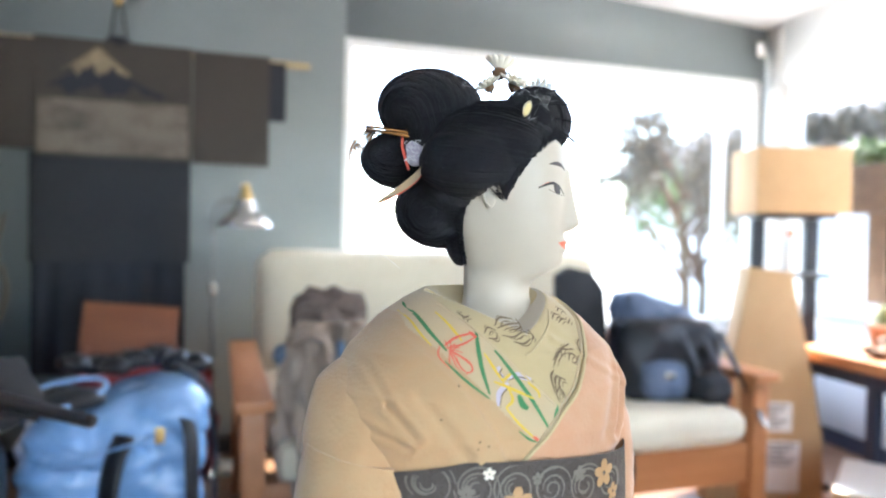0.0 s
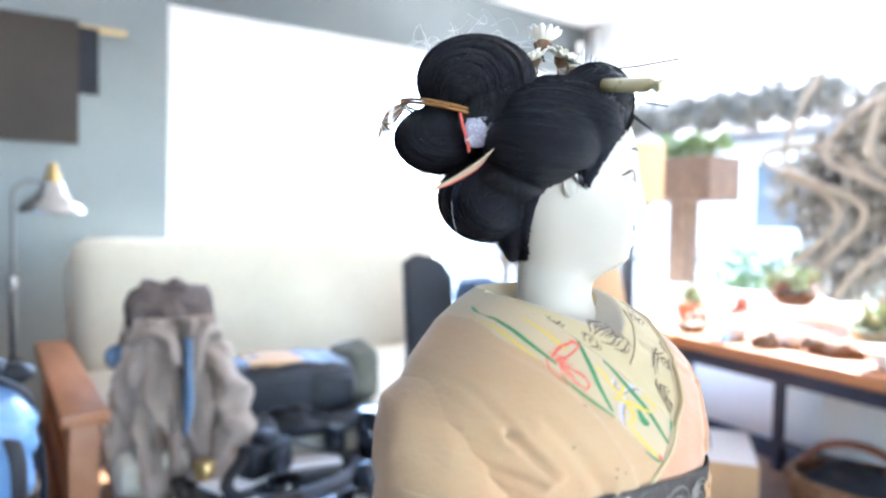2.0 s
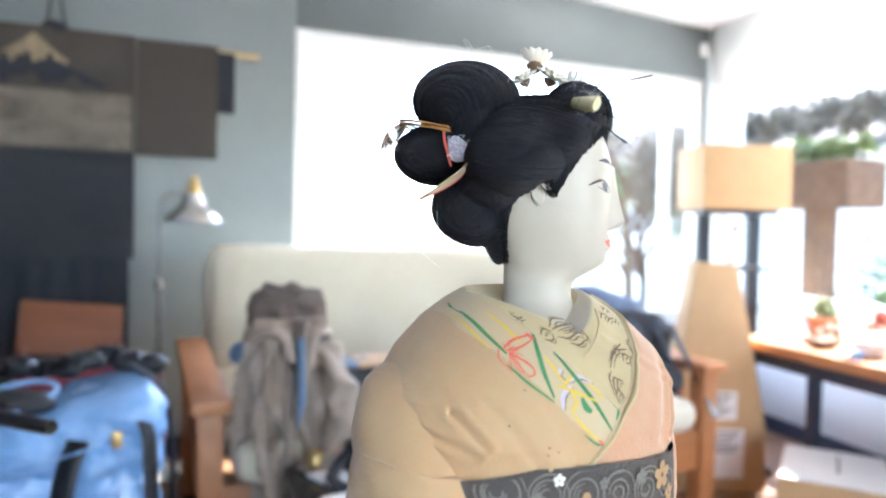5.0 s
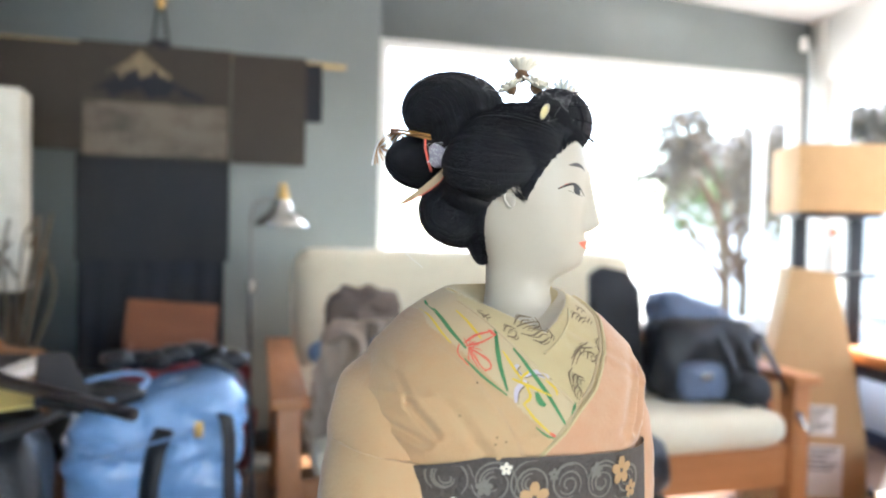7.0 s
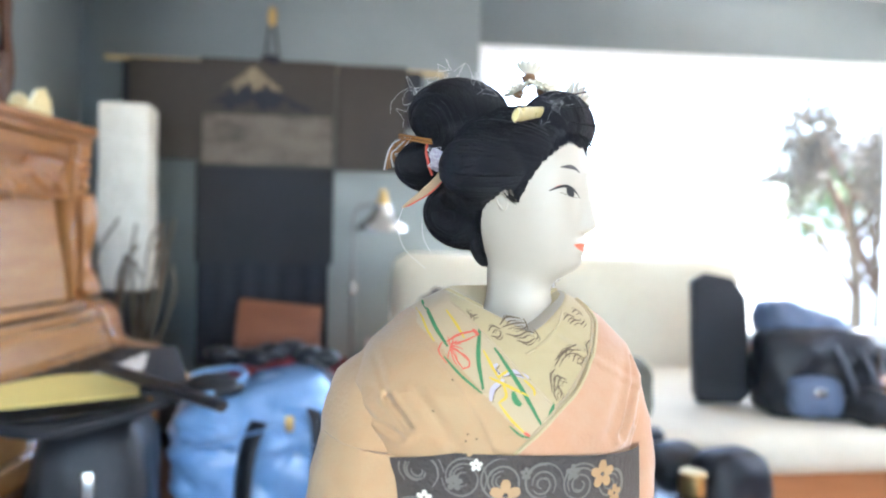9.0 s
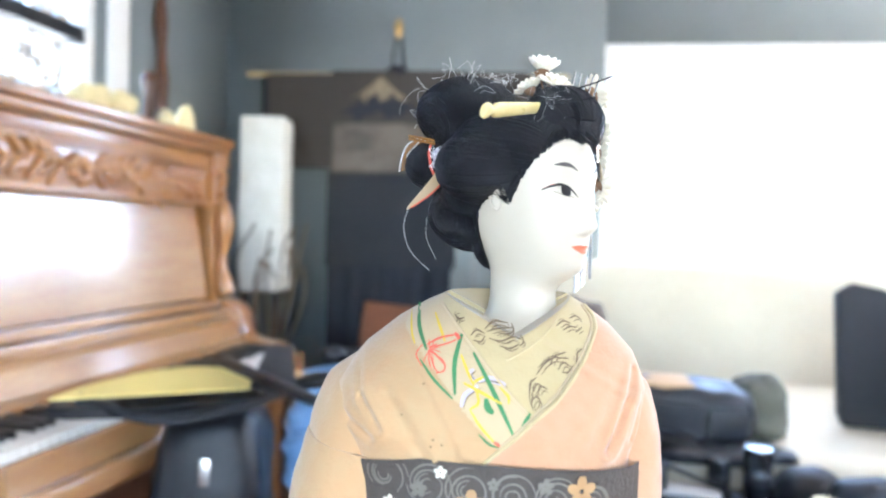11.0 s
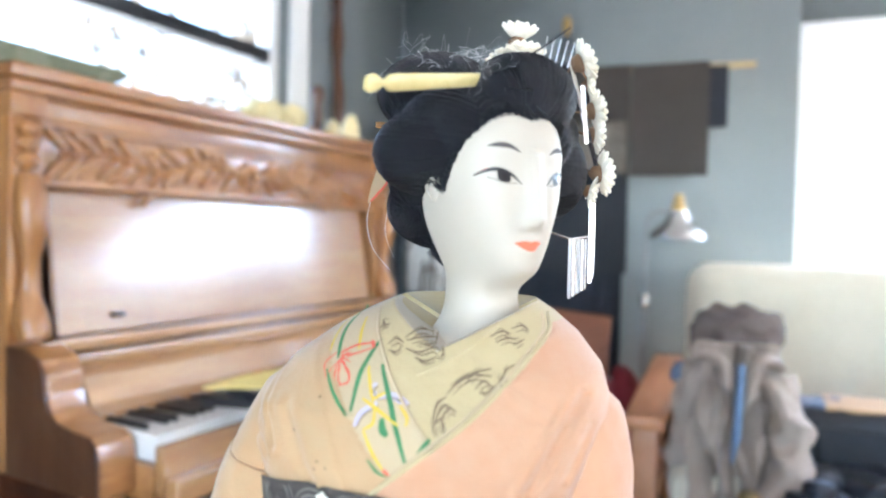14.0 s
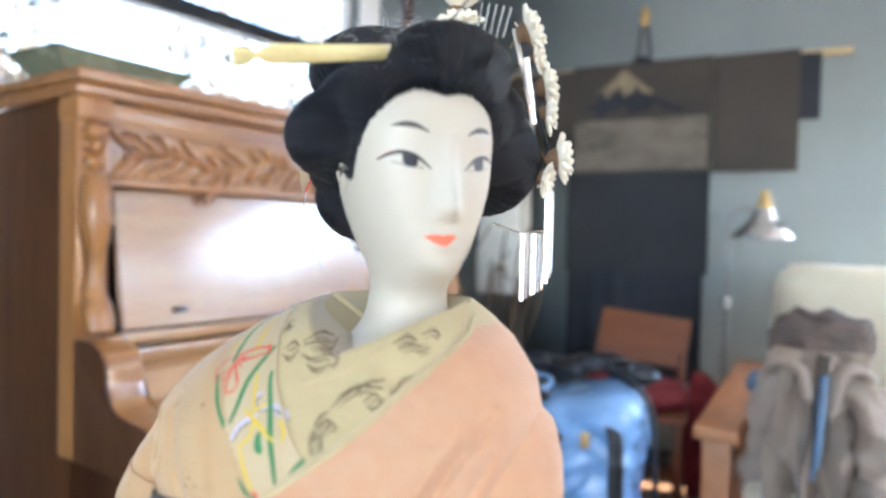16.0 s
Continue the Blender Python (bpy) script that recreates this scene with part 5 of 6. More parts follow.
def relief(y, z):
    """Nose, lips and eye hollows on the face."""
    r = 0.0
    if 10.1 < z < 13.6:
        k = (13.4 - z) / 2.8
        h = 0.16 + 0.70 * max(k, 0) ** 1.25
        w = 0.32 + 0.14 * max(k, 0)
        if z < 10.62:
            h *= max(0.0, (z - 10.1) / 0.52) ** 0.6
        r += h * math.exp(-(y / w) ** 2)
    r += 0.20 * math.exp(-(y / 0.6) ** 2 - ((z - 9.62) / 0.2) ** 2) + 0.20 * math.exp(-(y / 0.5) ** 2 - ((z - 9.18) / 0.22) ** 2)
    r += 0.12 * math.exp(-(y / 0.8) ** 2 - ((z - 8.45) / 0.4) ** 2)
    r -= 0.13 * math.exp(-((abs(y) - 1.45) / 0.75) ** 2 - ((z - 12.75) / 0.5) ** 2)
    return r


def face_x(y, z):
    a, fr, bk = HEAD(z)
    q = min(abs(y) / a, 0.995)
    p = 2.15 + 0.45 * min(max((z - 8.5) / 3, 0), 1)
    return HEAD_X + fr * (1 - q ** p) ** (1 / p) + relief(y, z)


def sheet(bm, grid, slot, closed=False):
    vs = [[bm.verts.new(p) for p in row] for row in grid]
    for a, c in zip(vs, vs[1:]):
        n = len(a)
        for i in range(n if closed else n - 1):
            f = bm.faces.new((a[i], a[(i + 1) % n], c[(i + 1) % n], c[i]))
            f.material_index = slot(f) if callable(slot) else slot
            f.smooth = True
    return vs


doll = bmesh.new()
rows = []
for j in range(116):
    z = 3.6 + j * (17.2 - 3.6) / 115
    a, fr, bk = HEAD(z)
    p = 2.15 + 0.45 * min(max((z - 8.5) / 3, 0), 1)
    ring = []
    for i in range(120):
        dx, dy = power_point(2 * math.pi * i / 120, a, fr, bk, p)
        ring.append((HEAD_X + dx + (relief(dy, z) if dx > 0 else 0), dy, z))
    rows.append(ring)
sheet(doll, rows, SKIN, closed=True)


def on_face(bm, outline_top, outline_bottom, slot, lift):
    """A painted patch on the face between two lines of (y, z)."""
    n = 16
    t_ = [curve_pts([(*q, 0) for q in outline_top], 8), curve_pts([(*q, 0) for q in outline_bottom], 8)]
    grid = []
    for k in range(n + 1):
        a = t_[0][round(k * (len(t_[0]) - 1) / n)]
        c = t_[1][round(k * (len(t_[1]) - 1) / n)]
        grid.append([(face_x(q.x, q.y) + lift, q.x, q.y) for q in (c.lerp(a, h / 4) for h in range(5))])
    sheet(bm, grid, slot)


for s in (-1, 1):
    o = lambda pts: [(s * u, z) for u, z in pts]
    on_face(doll, o([(0.85, 12.16), (1.3, 12.56), (1.75, 12.68), (2.3, 12.52)]), o([(0.85, 12.13), (1.3, 12.14), (1.75, 12.24), (2.3, 12.48)]), SKIN, 0.012)
    on_face(doll, o([(1.2, 12.5), (1.35, 12.62), (1.55, 12.68), (1.74, 12.66)]), o([(1.2, 12.24), (1.35, 12.15), (1.55, 12.17), (1.74, 12.32)]), DARK, 0.022)
    on_face(doll, o([(0.70, 12.12), (1.2, 12.62), (1.75, 12.80), (2.2, 12.70), (2.52, 12.46)]), o([(0.74, 12.09), (1.2, 12.45), (1.75, 12.64), (2.2, 12.56), (2.5, 12.40)]), DARK, 0.03)
    on_face(doll, o([(0.95, 12.13), (1.5, 12.19), (2.1, 12.38)]), o([(0.95, 12.10), (1.5, 12.155), (2.1, 12.345)]), BROW, 0.026)
    on_face(doll, o([(1.95, 12.78), (2.2, 12.72), (2.48, 12.5)]), o([(1.95, 12.73), (2.2, 12.65), (2.46, 12.45)]), LIP, 0.024)
    on_face(doll, o([(0.82, 13.5), (1.25, 13.80), (1.7, 13.88), (2.15, 13.74)]), o([(0.85, 13.46), (1.25, 13.61), (1.7, 13.66), (2.15, 13.70)]), BROW, 0.018)
on_face(doll, [(-0.86, 9.56), (-0.42, 9.62), (-0.2, 9.57), (0.02, 9.63), (0.42, 9.56)], [(-0.86, 9.53), (-0.5, 9.30), (-0.2, 9.18), (0.08, 9.24), (0.42, 9.52)], LIP, 0.02)

# hair: three combed forms, each a smooth union of rolls about its own centre
HAIRLINE = table([(0, 15.0), (10, 15.12), (22, 15.15), (34, 14.8), (50, 13.95), (61, 13.0), (68, 12.2), (73, 11.7), (76, 12.0), (80, 12.45), (88, 12.5), (96, 12.1), (104, 11.9), (115, 11.4), (130, 9.6), (145, 8.2), (180, 8.0)])


def reach(centre, dirs, lumps, k=0.10):
    """How far each direction runs from the centre to the smooth union of ellipsoids."""
    total = np.zeros(dirs.shape[:-1])
    for c, r in lumps:
        o, q = (np.array(centre) - c) / r, dirs / np.array(r)
        aa, bb, cc = (q * q).sum(-1), (q * o).sum(-1), (o * o).sum() - 1
        disc = bb * bb - aa * cc
        hit = np.where(disc > 0, (-bb + np.sqrt(np.maximum(disc, 0))) / aa, 0)
        total += np.exp(np.maximum(hit, 0) / k)
    return k * np.log(total)


def head_reach(centre, dirs):
    """How far each direction runs from the centre to the skin of the head."""
    col = np.array([(z, *HEAD(z)) for z in np.linspace(3.6, 17.2, 120)])
    out = np.zeros(dirs.shape[:-1])
    for r in np.linspace(0.2, 7.0, 90):
        p = np.array(centre) + dirs * r
        z = p[..., 2]
        a_, f_, b_ = (np.interp(z, col[:, 0], col[:, i]) for i in (1, 2, 3))
        dx = p[..., 0] - HEAD_X
        e = 2.15 + 0.45 * np.clip((z - 8.5) / 3, 0, 1)
        inside = (np.abs(p[..., 1]) / a_) ** e + (np.abs(dx) / np.where(dx > 0, f_, b_)) ** e < 1
        out = np.where(inside & (z < 17.2), r, out)
    return out


def combed(centre, axis, lumps, nu, nv, groove, cut=False, seed=1, across=True):
    """A form of hair as rows of points; v turns about the axis, u runs from pole to pole."""
    ax = Vector(axis).normalized()
    e1 = ax.orthogonal().normalized() if abs(ax.y) > 0.5 else Vector((0, 1, 0))
    e1 = (e1 - ax * e1.dot(ax)).normalized()
    e2 = ax.cross(e1)
    u = np.linspace(0.02, math.pi - 0.02, nu)[:, None]
    v = np.linspace(0, 2 * math.pi, nv, endpoint=False)[None, :]
    dirs = np.cos(u)[..., None] * np.array(ax) + (np.sin(u) * np.cos(v))[..., None] * np.array(e1) + (np.sin(u) * np.sin(v))[..., None] * np.array(e2)
    r = reach(centre, dirs, lumps)
    rnd = np.random.RandomState(seed)
    lane = rnd.normal(0, 1, nv if across else nu) * 0.7 + np.sin(np.linspace(0, 2 * math.pi, nv if across else nu) * 61 + 1) * 0.3
    lane = (lane[None, :] if across else lane[:, None]) * np.sin(u) ** 0.7
    r = r + groove * lane
    if cut:
        h = head_reach(centre, dirs)
        hp = np.array(centre) + dirs * h[..., None]
        ang = np.degrees(np.arctan2(np.abs(hp[..., 1]), hp[..., 0] - HEAD_X))
        line = np.interp(ang, [q for q in range(181)], [HAIRLINE(q)[0] for q in range(181)])
        over = hp[..., 2] - line + 0.10 * np.sin(ang * 1.7) * np.sin(ang * 0.61 + 2)
        lift = np.clip(over / 0.5, 0, 1)
        r = np.where(over > 0, h + 0.05 + np.maximum(r - h - 0.05, 0.1) * (1 - (1 - lift) ** 2), np.minimum(r, h) - 0.25)
    return np.array(centre) + dirs * r[..., None], r


def lay(points):
    b = bmesh.new()
    sheet(b, [[tuple(p) for p in row] for row in points], HAIR, closed=True)
    return b


def strands(points, centre, count, along_u, seed, keep=None):
    """Single hairs that follow the comb just above a form."""
    rnd = random.Random(seed)
    nu, nv = points.shape[:2]
    c = Vector(centre)
    for _ in range(count):
        if along_u:
            j, i0, n = rnd.uniform(0, nv), rnd.randrange(4, nu - 24), rnd.randrange(14, nu // 2)
            path = [(i0 + k, j + rnd.uniform(-0.1, 0.1) + 0.04 * k * rnd.uniform(-1, 1)) for k in range(0, n, 4) if i0 + k < nu - 3]
        else:
            i, j0, n = rnd.uniform(3, nu - 4), rnd.randrange(nv), rnd.randrange(nv // 10, nv // 3)
            path = [(i + 0.05 * k * rnd.uniform(-0.3, 0.3), j0 + k) for k in range(0, n, 4)]
        up = rnd.uniform(0.0, 0.035)
        pts = []
        for i, j in path:
            i = min(max(i, 0), nu - 2)
            i1, j1 = int(i), int(j)
            p = Vector(points[i1, j1 % nv]).lerp(Vector(points[i1, (j1 + 1) % nv]), j - j1).lerp(Vector(points[i1 + 1, j1 % nv]), i - i1)
            pts.append(p + (p - c).normalized() * up)
        if len(pts) > 2 and (keep is None or all(keep(p) for p in pts)):
            join(doll, tube(pts, [0.004] + [0.017] * (len(pts) - 2) + [0.004], 3), mat_index=HAIR)


CROWN_AT, BUN_AT, NAPE_AT = (-0.2, 0.0, 14.2), (-4.7, 0.0, 15.7), (-2.9, 0.0, 11.0)
CROWN = [((-0.4, 0, 14.0), (3.6, 3.3, 3.0)), ((2.15, 0.9, 16.35), (2.05, 2.8, 2.05)),
         ((-0.75, -2.35, 13.75), (2.75, 2.8, 2.15)), ((-0.35, -1.5, 15.0), (2.9, 2.4, 1.95)), ((0.9, -1.9, 14.6), (2.3, 1.75, 1.9)),
         ((-0.7, 3.9, 13.2), (2.75, 3.0, 2.8)), ((-0.35, 2.7, 15.0), (2.9, 3.1, 2.1)), ((0.9, 2.2, 14.6), (2.3, 2.2, 1.9))]
BUN = [((-3.95, 0, 17.25), (3.05, 3.3, 2.25)), ((-5.7, 0, 14.25), (2.4, 2.6, 1.72)), ((-3.0, 0, 15.6), (2.7, 3.0, 2.3))]
NAPE = [((-3.15, 0, 11.25), (2.65, 3.1, 2.2)), ((-1.9, 0, 10.0), (0.75, 1.75, 1.95)), ((-1.9, 0, 12.2), (2.5, 3.75, 1.55))]
crown, _ = combed(CROWN_AT, (1, 0, -0.12), CROWN, 190, 420, 0.016, True, 1, True)
bun, _ = combed(BUN_AT, (0, 1, 0), BUN, 170, 220, 0.014, False, 2, False)
nape, _ = combed(NAPE_AT, (0, 1, 0), NAPE, 130, 180, 0.014, False, 3, False)
for form in (crown, bun, nape):
    join(doll, lay(form))


def clear_of_face(p):
    ang = math.degrees(math.atan2(abs(p.y), p.x - HEAD_X))
    return p.z > HAIRLINE(min(ang, 180))[0] + 0.1


strands(crown, CROWN_AT, 1500, True, 5, clear_of_face)
strands(bun, BUN_AT, 700, False, 6)
strands(nape, NAPE_AT, 350, False, 7)
for s in (-1, 1):       # the ears, mostly under the hair
    rim = curve_pts([(0.9, s * 2.98, 11.75), (0.92, s * 3.08, 12.1), (0.72, s * 3.16, 12.4), (0.42, s * 3.2, 12.4), (0.25, s * 3.16, 12.0), (0.36, s * 3.08, 11.65), (0.6, s * 3.0, 11.4)], 5)
    join(doll, tube(rim, [0.03 + 0.055 * math.sin(math.pi * k / 30) for k in range(31)], 8), mat_index=SKIN)
    join(doll, blob(0.55, s * 2.96, 11.85, 0.34, 0.1, 0.55, div=3), mat_index=SKIN)

# short fine hairs along the hairline
rnd = random.Random(4)
for k in range(1300):
    ang = rnd.uniform(0, 78) if k % 4 else rnd.uniform(78, 140)
    side = rnd.choice((-1, 1))
    z = HAIRLINE(ang)[0] + rnd.uniform(-0.12, 0.16)
    a, fr, bk = HEAD(z)
    e = 2.15 + 0.45 * min(max((z - 8.5) / 3, 0), 1)
    c_, s_ = math.cos(radians(ang)), math.sin(radians(ang))
    rr = ((s_ / a) ** e + (abs(c_) / (fr if c_ > 0 else bk)) ** e) ** (-1 / e)
    p = Vector((HEAD_X + rr * c_, side * rr * s_, z))
    back = Vector((-0.5, side * 0.12, 0.30 if ang < 78 else 0.05)) if ang > 40 else Vector((0.04, p.y * 0.06 + rnd.uniform(-0.05, 0.05), 0.34))
    out = Vector((c_, side * s_, 0))
    tip = p + back * rnd.uniform(0.6, 1.5)
    join(doll, tube([p - out * 0.02, p.lerp(tip, 0.5) + out * 0.07, tip + out * 0.12], [0.003, 0.010, 0.012], 3), mat_index=HAIR)
# fine loose hairs and white threads on the crown
for k in range(70):
    j, i = rnd.randrange(420), rnd.randrange(30, 150)
    base = Vector(crown[i, j])
    if not clear_of_face(base) or base.z < 15:
        continue
    d = Vector((rnd.uniform(-1, 1), rnd.uniform(-0.8, 0.8), rnd.uniform(0.1, 0.7)))
    join(doll, tube(curve_pts([base, base + 0.5 * d, base + 0.9 * d + Vector((rnd.uniform(-0.8, 0.8), rnd.uniform(-0.5, 0.5), rnd.uniform(-0.6, 0.1)))], 5), 0.009, 4), mat_index=HAIR)


def thread(pts, r=0.008):
    join(doll, tube(curve_pts(pts, 5), r, 4), mat_index=THREAD)


for k in range(34):     # over the bun
    a0, y0 = rnd.uniform(0.35, 2.9), rnd.uniform(-2.6, 2.4)
    q = Vector((-4.2 - 3.1 * math.cos(a0), y0, 17.0 + 2.5 * math.sin(a0)))
    pts = [q]
    for h in range(4):
        a0 += rnd.uniform(-0.25, 0.25)
        rise = (0.25, 0.75, 0.6, 0.1)[h] * rnd.uniform(0.3, 1.5)
        pts.append(Vector((-4.2 - (3.1 + rise) * math.cos(a0), y0 + rnd.uniform(-0.7, 0.7), 17.0 + (2.5 + rise) * math.sin(a0))))
    thread(pts)
for k in range(22):     # caught in the front roll, on the side of the pin
    q = Vector((rnd.uniform(1.6, 3.4), rnd.uniform(-2.6, -0.6), rnd.uniform(16.6, 18.3)))
    pts = [q]
    for h in range(3):
        pts.append(pts[-1] + Vector((rnd.uniform(-0.7, 0.9), rnd.uniform(-0.6, 0.7), rnd.uniform(-0.6, 0.5))))
    thread(pts, 0.004)
thread([(-6.0, -2.9, 11.6), (-6.4, -2.9, 10.4), (-6.0, -2.7, 9.0), (-4.8, -2.3, 7.9)], 0.014)
thread([(-5.0, -2.4, 11.0), (-4.8, -2.6, 9.8), (-4.2, -2.4, 8.6)], 0.010)

# flat cord between the two lobes of the bun, its loose end, and the cloth ribbon behind the wing
ring = [(-5.2 + 2.55 * math.cos(a), 2.72 * math.sin(a), 15.55 - 0.52 * math.cos(a)) for a in (2 * math.pi * k / 40 for k in range(41))]
for dz in (-0.09, 0.09):
    join(doll, tube([(x, y, z + dz) for x, y, z in ring], 0.11, 8, 0.7), mat_index=AMBER)
for k in range(9):
    join(doll, tube(curve_pts([(-7.5, -0.6 + 0.1 * k, 16.1), (-8.3, -0.8 + 0.15 * k, 15.7 - 0.08 * k), (-8.7 - 0.03 * k, -0.9 + 0.2 * k, 14.9 + 0.05 * k), (-8.9 + 0.1 * k, -0.9 + 0.2 * k, 14.0 + 0.08 * k)], 6), 0.045, 5), mat_index=AMBER if k % 3 else THREAD)
join(doll, blob(-3.85, -2.35, 14.35, 0.6, 0.5, 0.7, 3.0, 0.08, 2, div=3), mat_index=LILAC)
for k in range(26):
    y0, z0 = rnd.uniform(-4.3, -3.3), rnd.uniform(13.8, 14.9)
    thread([(y0, -2.95, z0), (y0 + rnd.uniform(-0.2, 0.2), -3.05, z0 + 0.12), (y0 + rnd.uniform(-0.3, 0.3), -2.98, z0 + rnd.uniform(-0.2, 0.3))], 0.02)
join(doll, tube([(-4.7, -2.5, 15.35), (-4.55, -2.85, 14.7), (-4.3, -2.9, 13.9), (-4.2, -2.7, 13.4)], 0.08, 6), mat_index=RED)
for s in (-1, 1):
    spine = curve_pts([(-1.7, s * 3.1, 15.5), (-2.7, s * 3.35, 14.2), (-3.4, s * 3.4, 13.1), (-4.6, s * 3.3, 12.25), (-6.1, s * 3.0, 11.5)], 6)

    def ribbon(u, v):
        p = spine[min(int(u * (len(spine) - 1)), len(spine) - 1)]
        w = 0.62 * math.sin(math.pi * min(0.25 + 0.75 * u, 1)) ** 0.8 * min(1, 0.35 + 1.6 * u) + 0.02
        return p + Vector((0.42, s * 0.75, 0.5)) * (v - 0.5) * 2 * w
    join(doll, drape(ribbon, 24, 4, 0.05), mat_index=BAND)
    join(doll, tube([ribbon(k / 14, 0.0 if s < 0 else 1.0) for k in range(6, 15)], [0.09] * 8 + [0.02], 5), mat_index=RED)

# ivory pin through the front roll
pa, pb = Vector((3.45, -7.95, 15.6)), Vector((0.95, 4.0, 17.95))
along = (pb - pa).normalized()
up = Vector((0.35, 0.1, 1)).normalized()
up = (up - along * up.dot(along)).normalized()
thick = along.cross(up)
prof = [(0.0, 0.30), (0.25, 0.38), (0.55, 0.34), (0.8, 0.16), (0.95, 0.15), (1.15, 0.34), (1.5, 0.37), (4.0, 0.34), (7.0, 0.31), (12.2, 0.28)]
grid = []
for d, w in prof:
    c = pa + along * d
    grid.append([c + up * (w * math.cos(a)) + thick * (0.16 * math.sin(a)) for a in (2 * math.pi * k / 14 for k in range(14))])
vs = sheet(doll, grid, PIN, closed=True)
for e in (vs[0], vs[-1]):
    doll.faces.new(e).material_index = PIN


def blossom(bm, c, n, r, red=False, petals=12):
    """A double white silk flower that faces along n."""
    n = Vector(n).normalized()
    cup = 24 if n.z > 0.9 else 0
    q = n.to_track_quat("Z", "Y").to_matrix().to_4x4()
    for layer, (k0, tilt, rr) in enumerate(((petals, 16 + cup, 1.0), (petals - 2, 40 + cup, 0.8))):
        for k in range(k0):
            a = 2 * math.pi * (k + 0.5 * layer) / k0
            b = blob(0.60 * r * rr, 0, 0, 0.42 * r * rr, 0.17 * r, 0.08 * r, 2.5, div=2)
            b.transform(Matrix.Translation(c) @ q @ Matrix.Rotation(a, 4, "Z") @ Matrix.Rotation(-radians(tilt), 4, "Y"))
            join(bm, b, mat_index=PETAL)
    b = blob(0, 0, 0.1 * r, 0.3 * r, 0.3 * r, 0.16 * r, div=2)
    b.transform(Matrix.Translation(c) @ q)
    join(bm, b, mat_index=RED if red else HEART)
    b = lathe([(0.05 * r, -0.42 * r), (0.3 * r, -0.25 * r), (0.42 * r, 0)], 12)
    b.transform(Matrix.Translation(c) @ q)
    join(bm, b, mat_index=HEART)


for c, n, r, red in (((-0.4, 2.5, 19.8), (0.1, 0.1, 1.0), 1.25, False), ((-0.9, 1.9, 18.8), (-0.5, -0.2, 1), 0.95, False), ((0.6, 2.2, 18.9), (0.5, -0.2, 1), 1.1, False), ((1.6, 5.0, 18.7), (0.6, 1, 0.5), 1.25, False), ((1.7, 5.4, 17.6), (1, 0.9, 0.1), 0.8, True), ((1.5, 6.0, 16.4), (0.5, 1, 0.2), 1.15, False), ((1.4, 6.2, 15.2), (0.6, 1, 0), 1.05, False), ((0.8, 7.3, 13.3), (0.5, 1, 0.1), 1.3, False), ((0.9, 6.5, 12.3), (0.9, 0.8, -0.3), 0.9, True)):
    blossom(doll, Vector(c), n, r, red)
    join(doll, tube([Vector(c) - Vector(n).normalized() * 0.4 * r, Vector(c) * 0.75 + Vector((0, 0.6, 4.0))], 0.05, 5), mat_index=HEART)
# silver tassels: a rod with a row of thin hanging strips, and a second group above
join(doll, tube([(-0.4, 4.6, 10.2), (0.1, 6.0, 9.75), (0.3, 7.2, 9.9)], 0.06, 6), mat_index=SILVER)
join(doll, tube([(1.2, 6.0, 11.9), (0.6, 7.2, 12.3)], 0.07, 6), mat_index=SILVER)
for k in range(6):
    y0 = 5.95 + 0.22 * k
    zt, zb = 9.75, 6.55 + 0.1 * k
    x0 = 0.15 + 0.03 * (k % 3)
    b = box(-0.02, 0.02, -0.085, 0.085, zb, zt)
    b.transform(Matrix.Translation((x0, y0, 0)) @ Matrix.Rotation(radians(-30 + 24 * (k % 3)), 4, "Z"))
    join(doll, b, mat_index=SILVER)
for k in range(3):
    b = box(-0.02, 0.02, -0.1, 0.1, 7.4 + 0.25 * k, 11.8)
    b.transform(Matrix.Translation((0.6 - 0.1 * k, 7.0 + 0.22 * k, 0)) @ Matrix.Rotation(radians(-35 + 30 * k), 4, "Z"))
    join(doll, b, mat_index=SILVER)
for (x0, y0, z0), (x1, y1, z1), w in (((1.5, 4.4, 18.8), (2.2, 4.9, 15.4), 0.14), ((1.2, 4.6, 19.2), (1.9, 6.0, 17.2), 0.12), ((2.2, 4.6, 17.4), (2.0, 5.2, 14.6), 0.16), ((1.8, 5.4, 15.3), (1.5, 6.4, 13.6), 0.14)):
    join(doll, tube([(x0, y0, z0), (x1, y1, z1)], w, 4, 0.15), mat_index=SILVER)
# thin dark pins that stand out in front, and small upright silver wires
for a, c in (((2.5, 0.5, 18.0), (6.2, 0.0, 18.5)), ((2.5, -1.6, 17.0), (5.9, -2.3, 16.85)), ((3.4, -1.0, 16.4), (5.4, -1.3, 15.9)), ((3.6, 0.2, 16.0), (5.0, 0.0, 14.9)), ((3.6, -0.3, 16.0), (4.9, -0.6, 14.8))):
    join(doll, tube([a, (Vector(a) + Vector(c)) / 2 + Vector((0, 0, -0.06)), c], 0.045, 5), mat_index=HAIR)
for k in range(5):
    join(doll, tube([(1.6 + 0.25 * k, 2.4 + 0.2 * k, 18.0), (1.8 + 0.27 * k, 2.6 + 0.2 * k, 19.6 - 0.1 * k)], 0.05, 5), mat_index=SILVER)

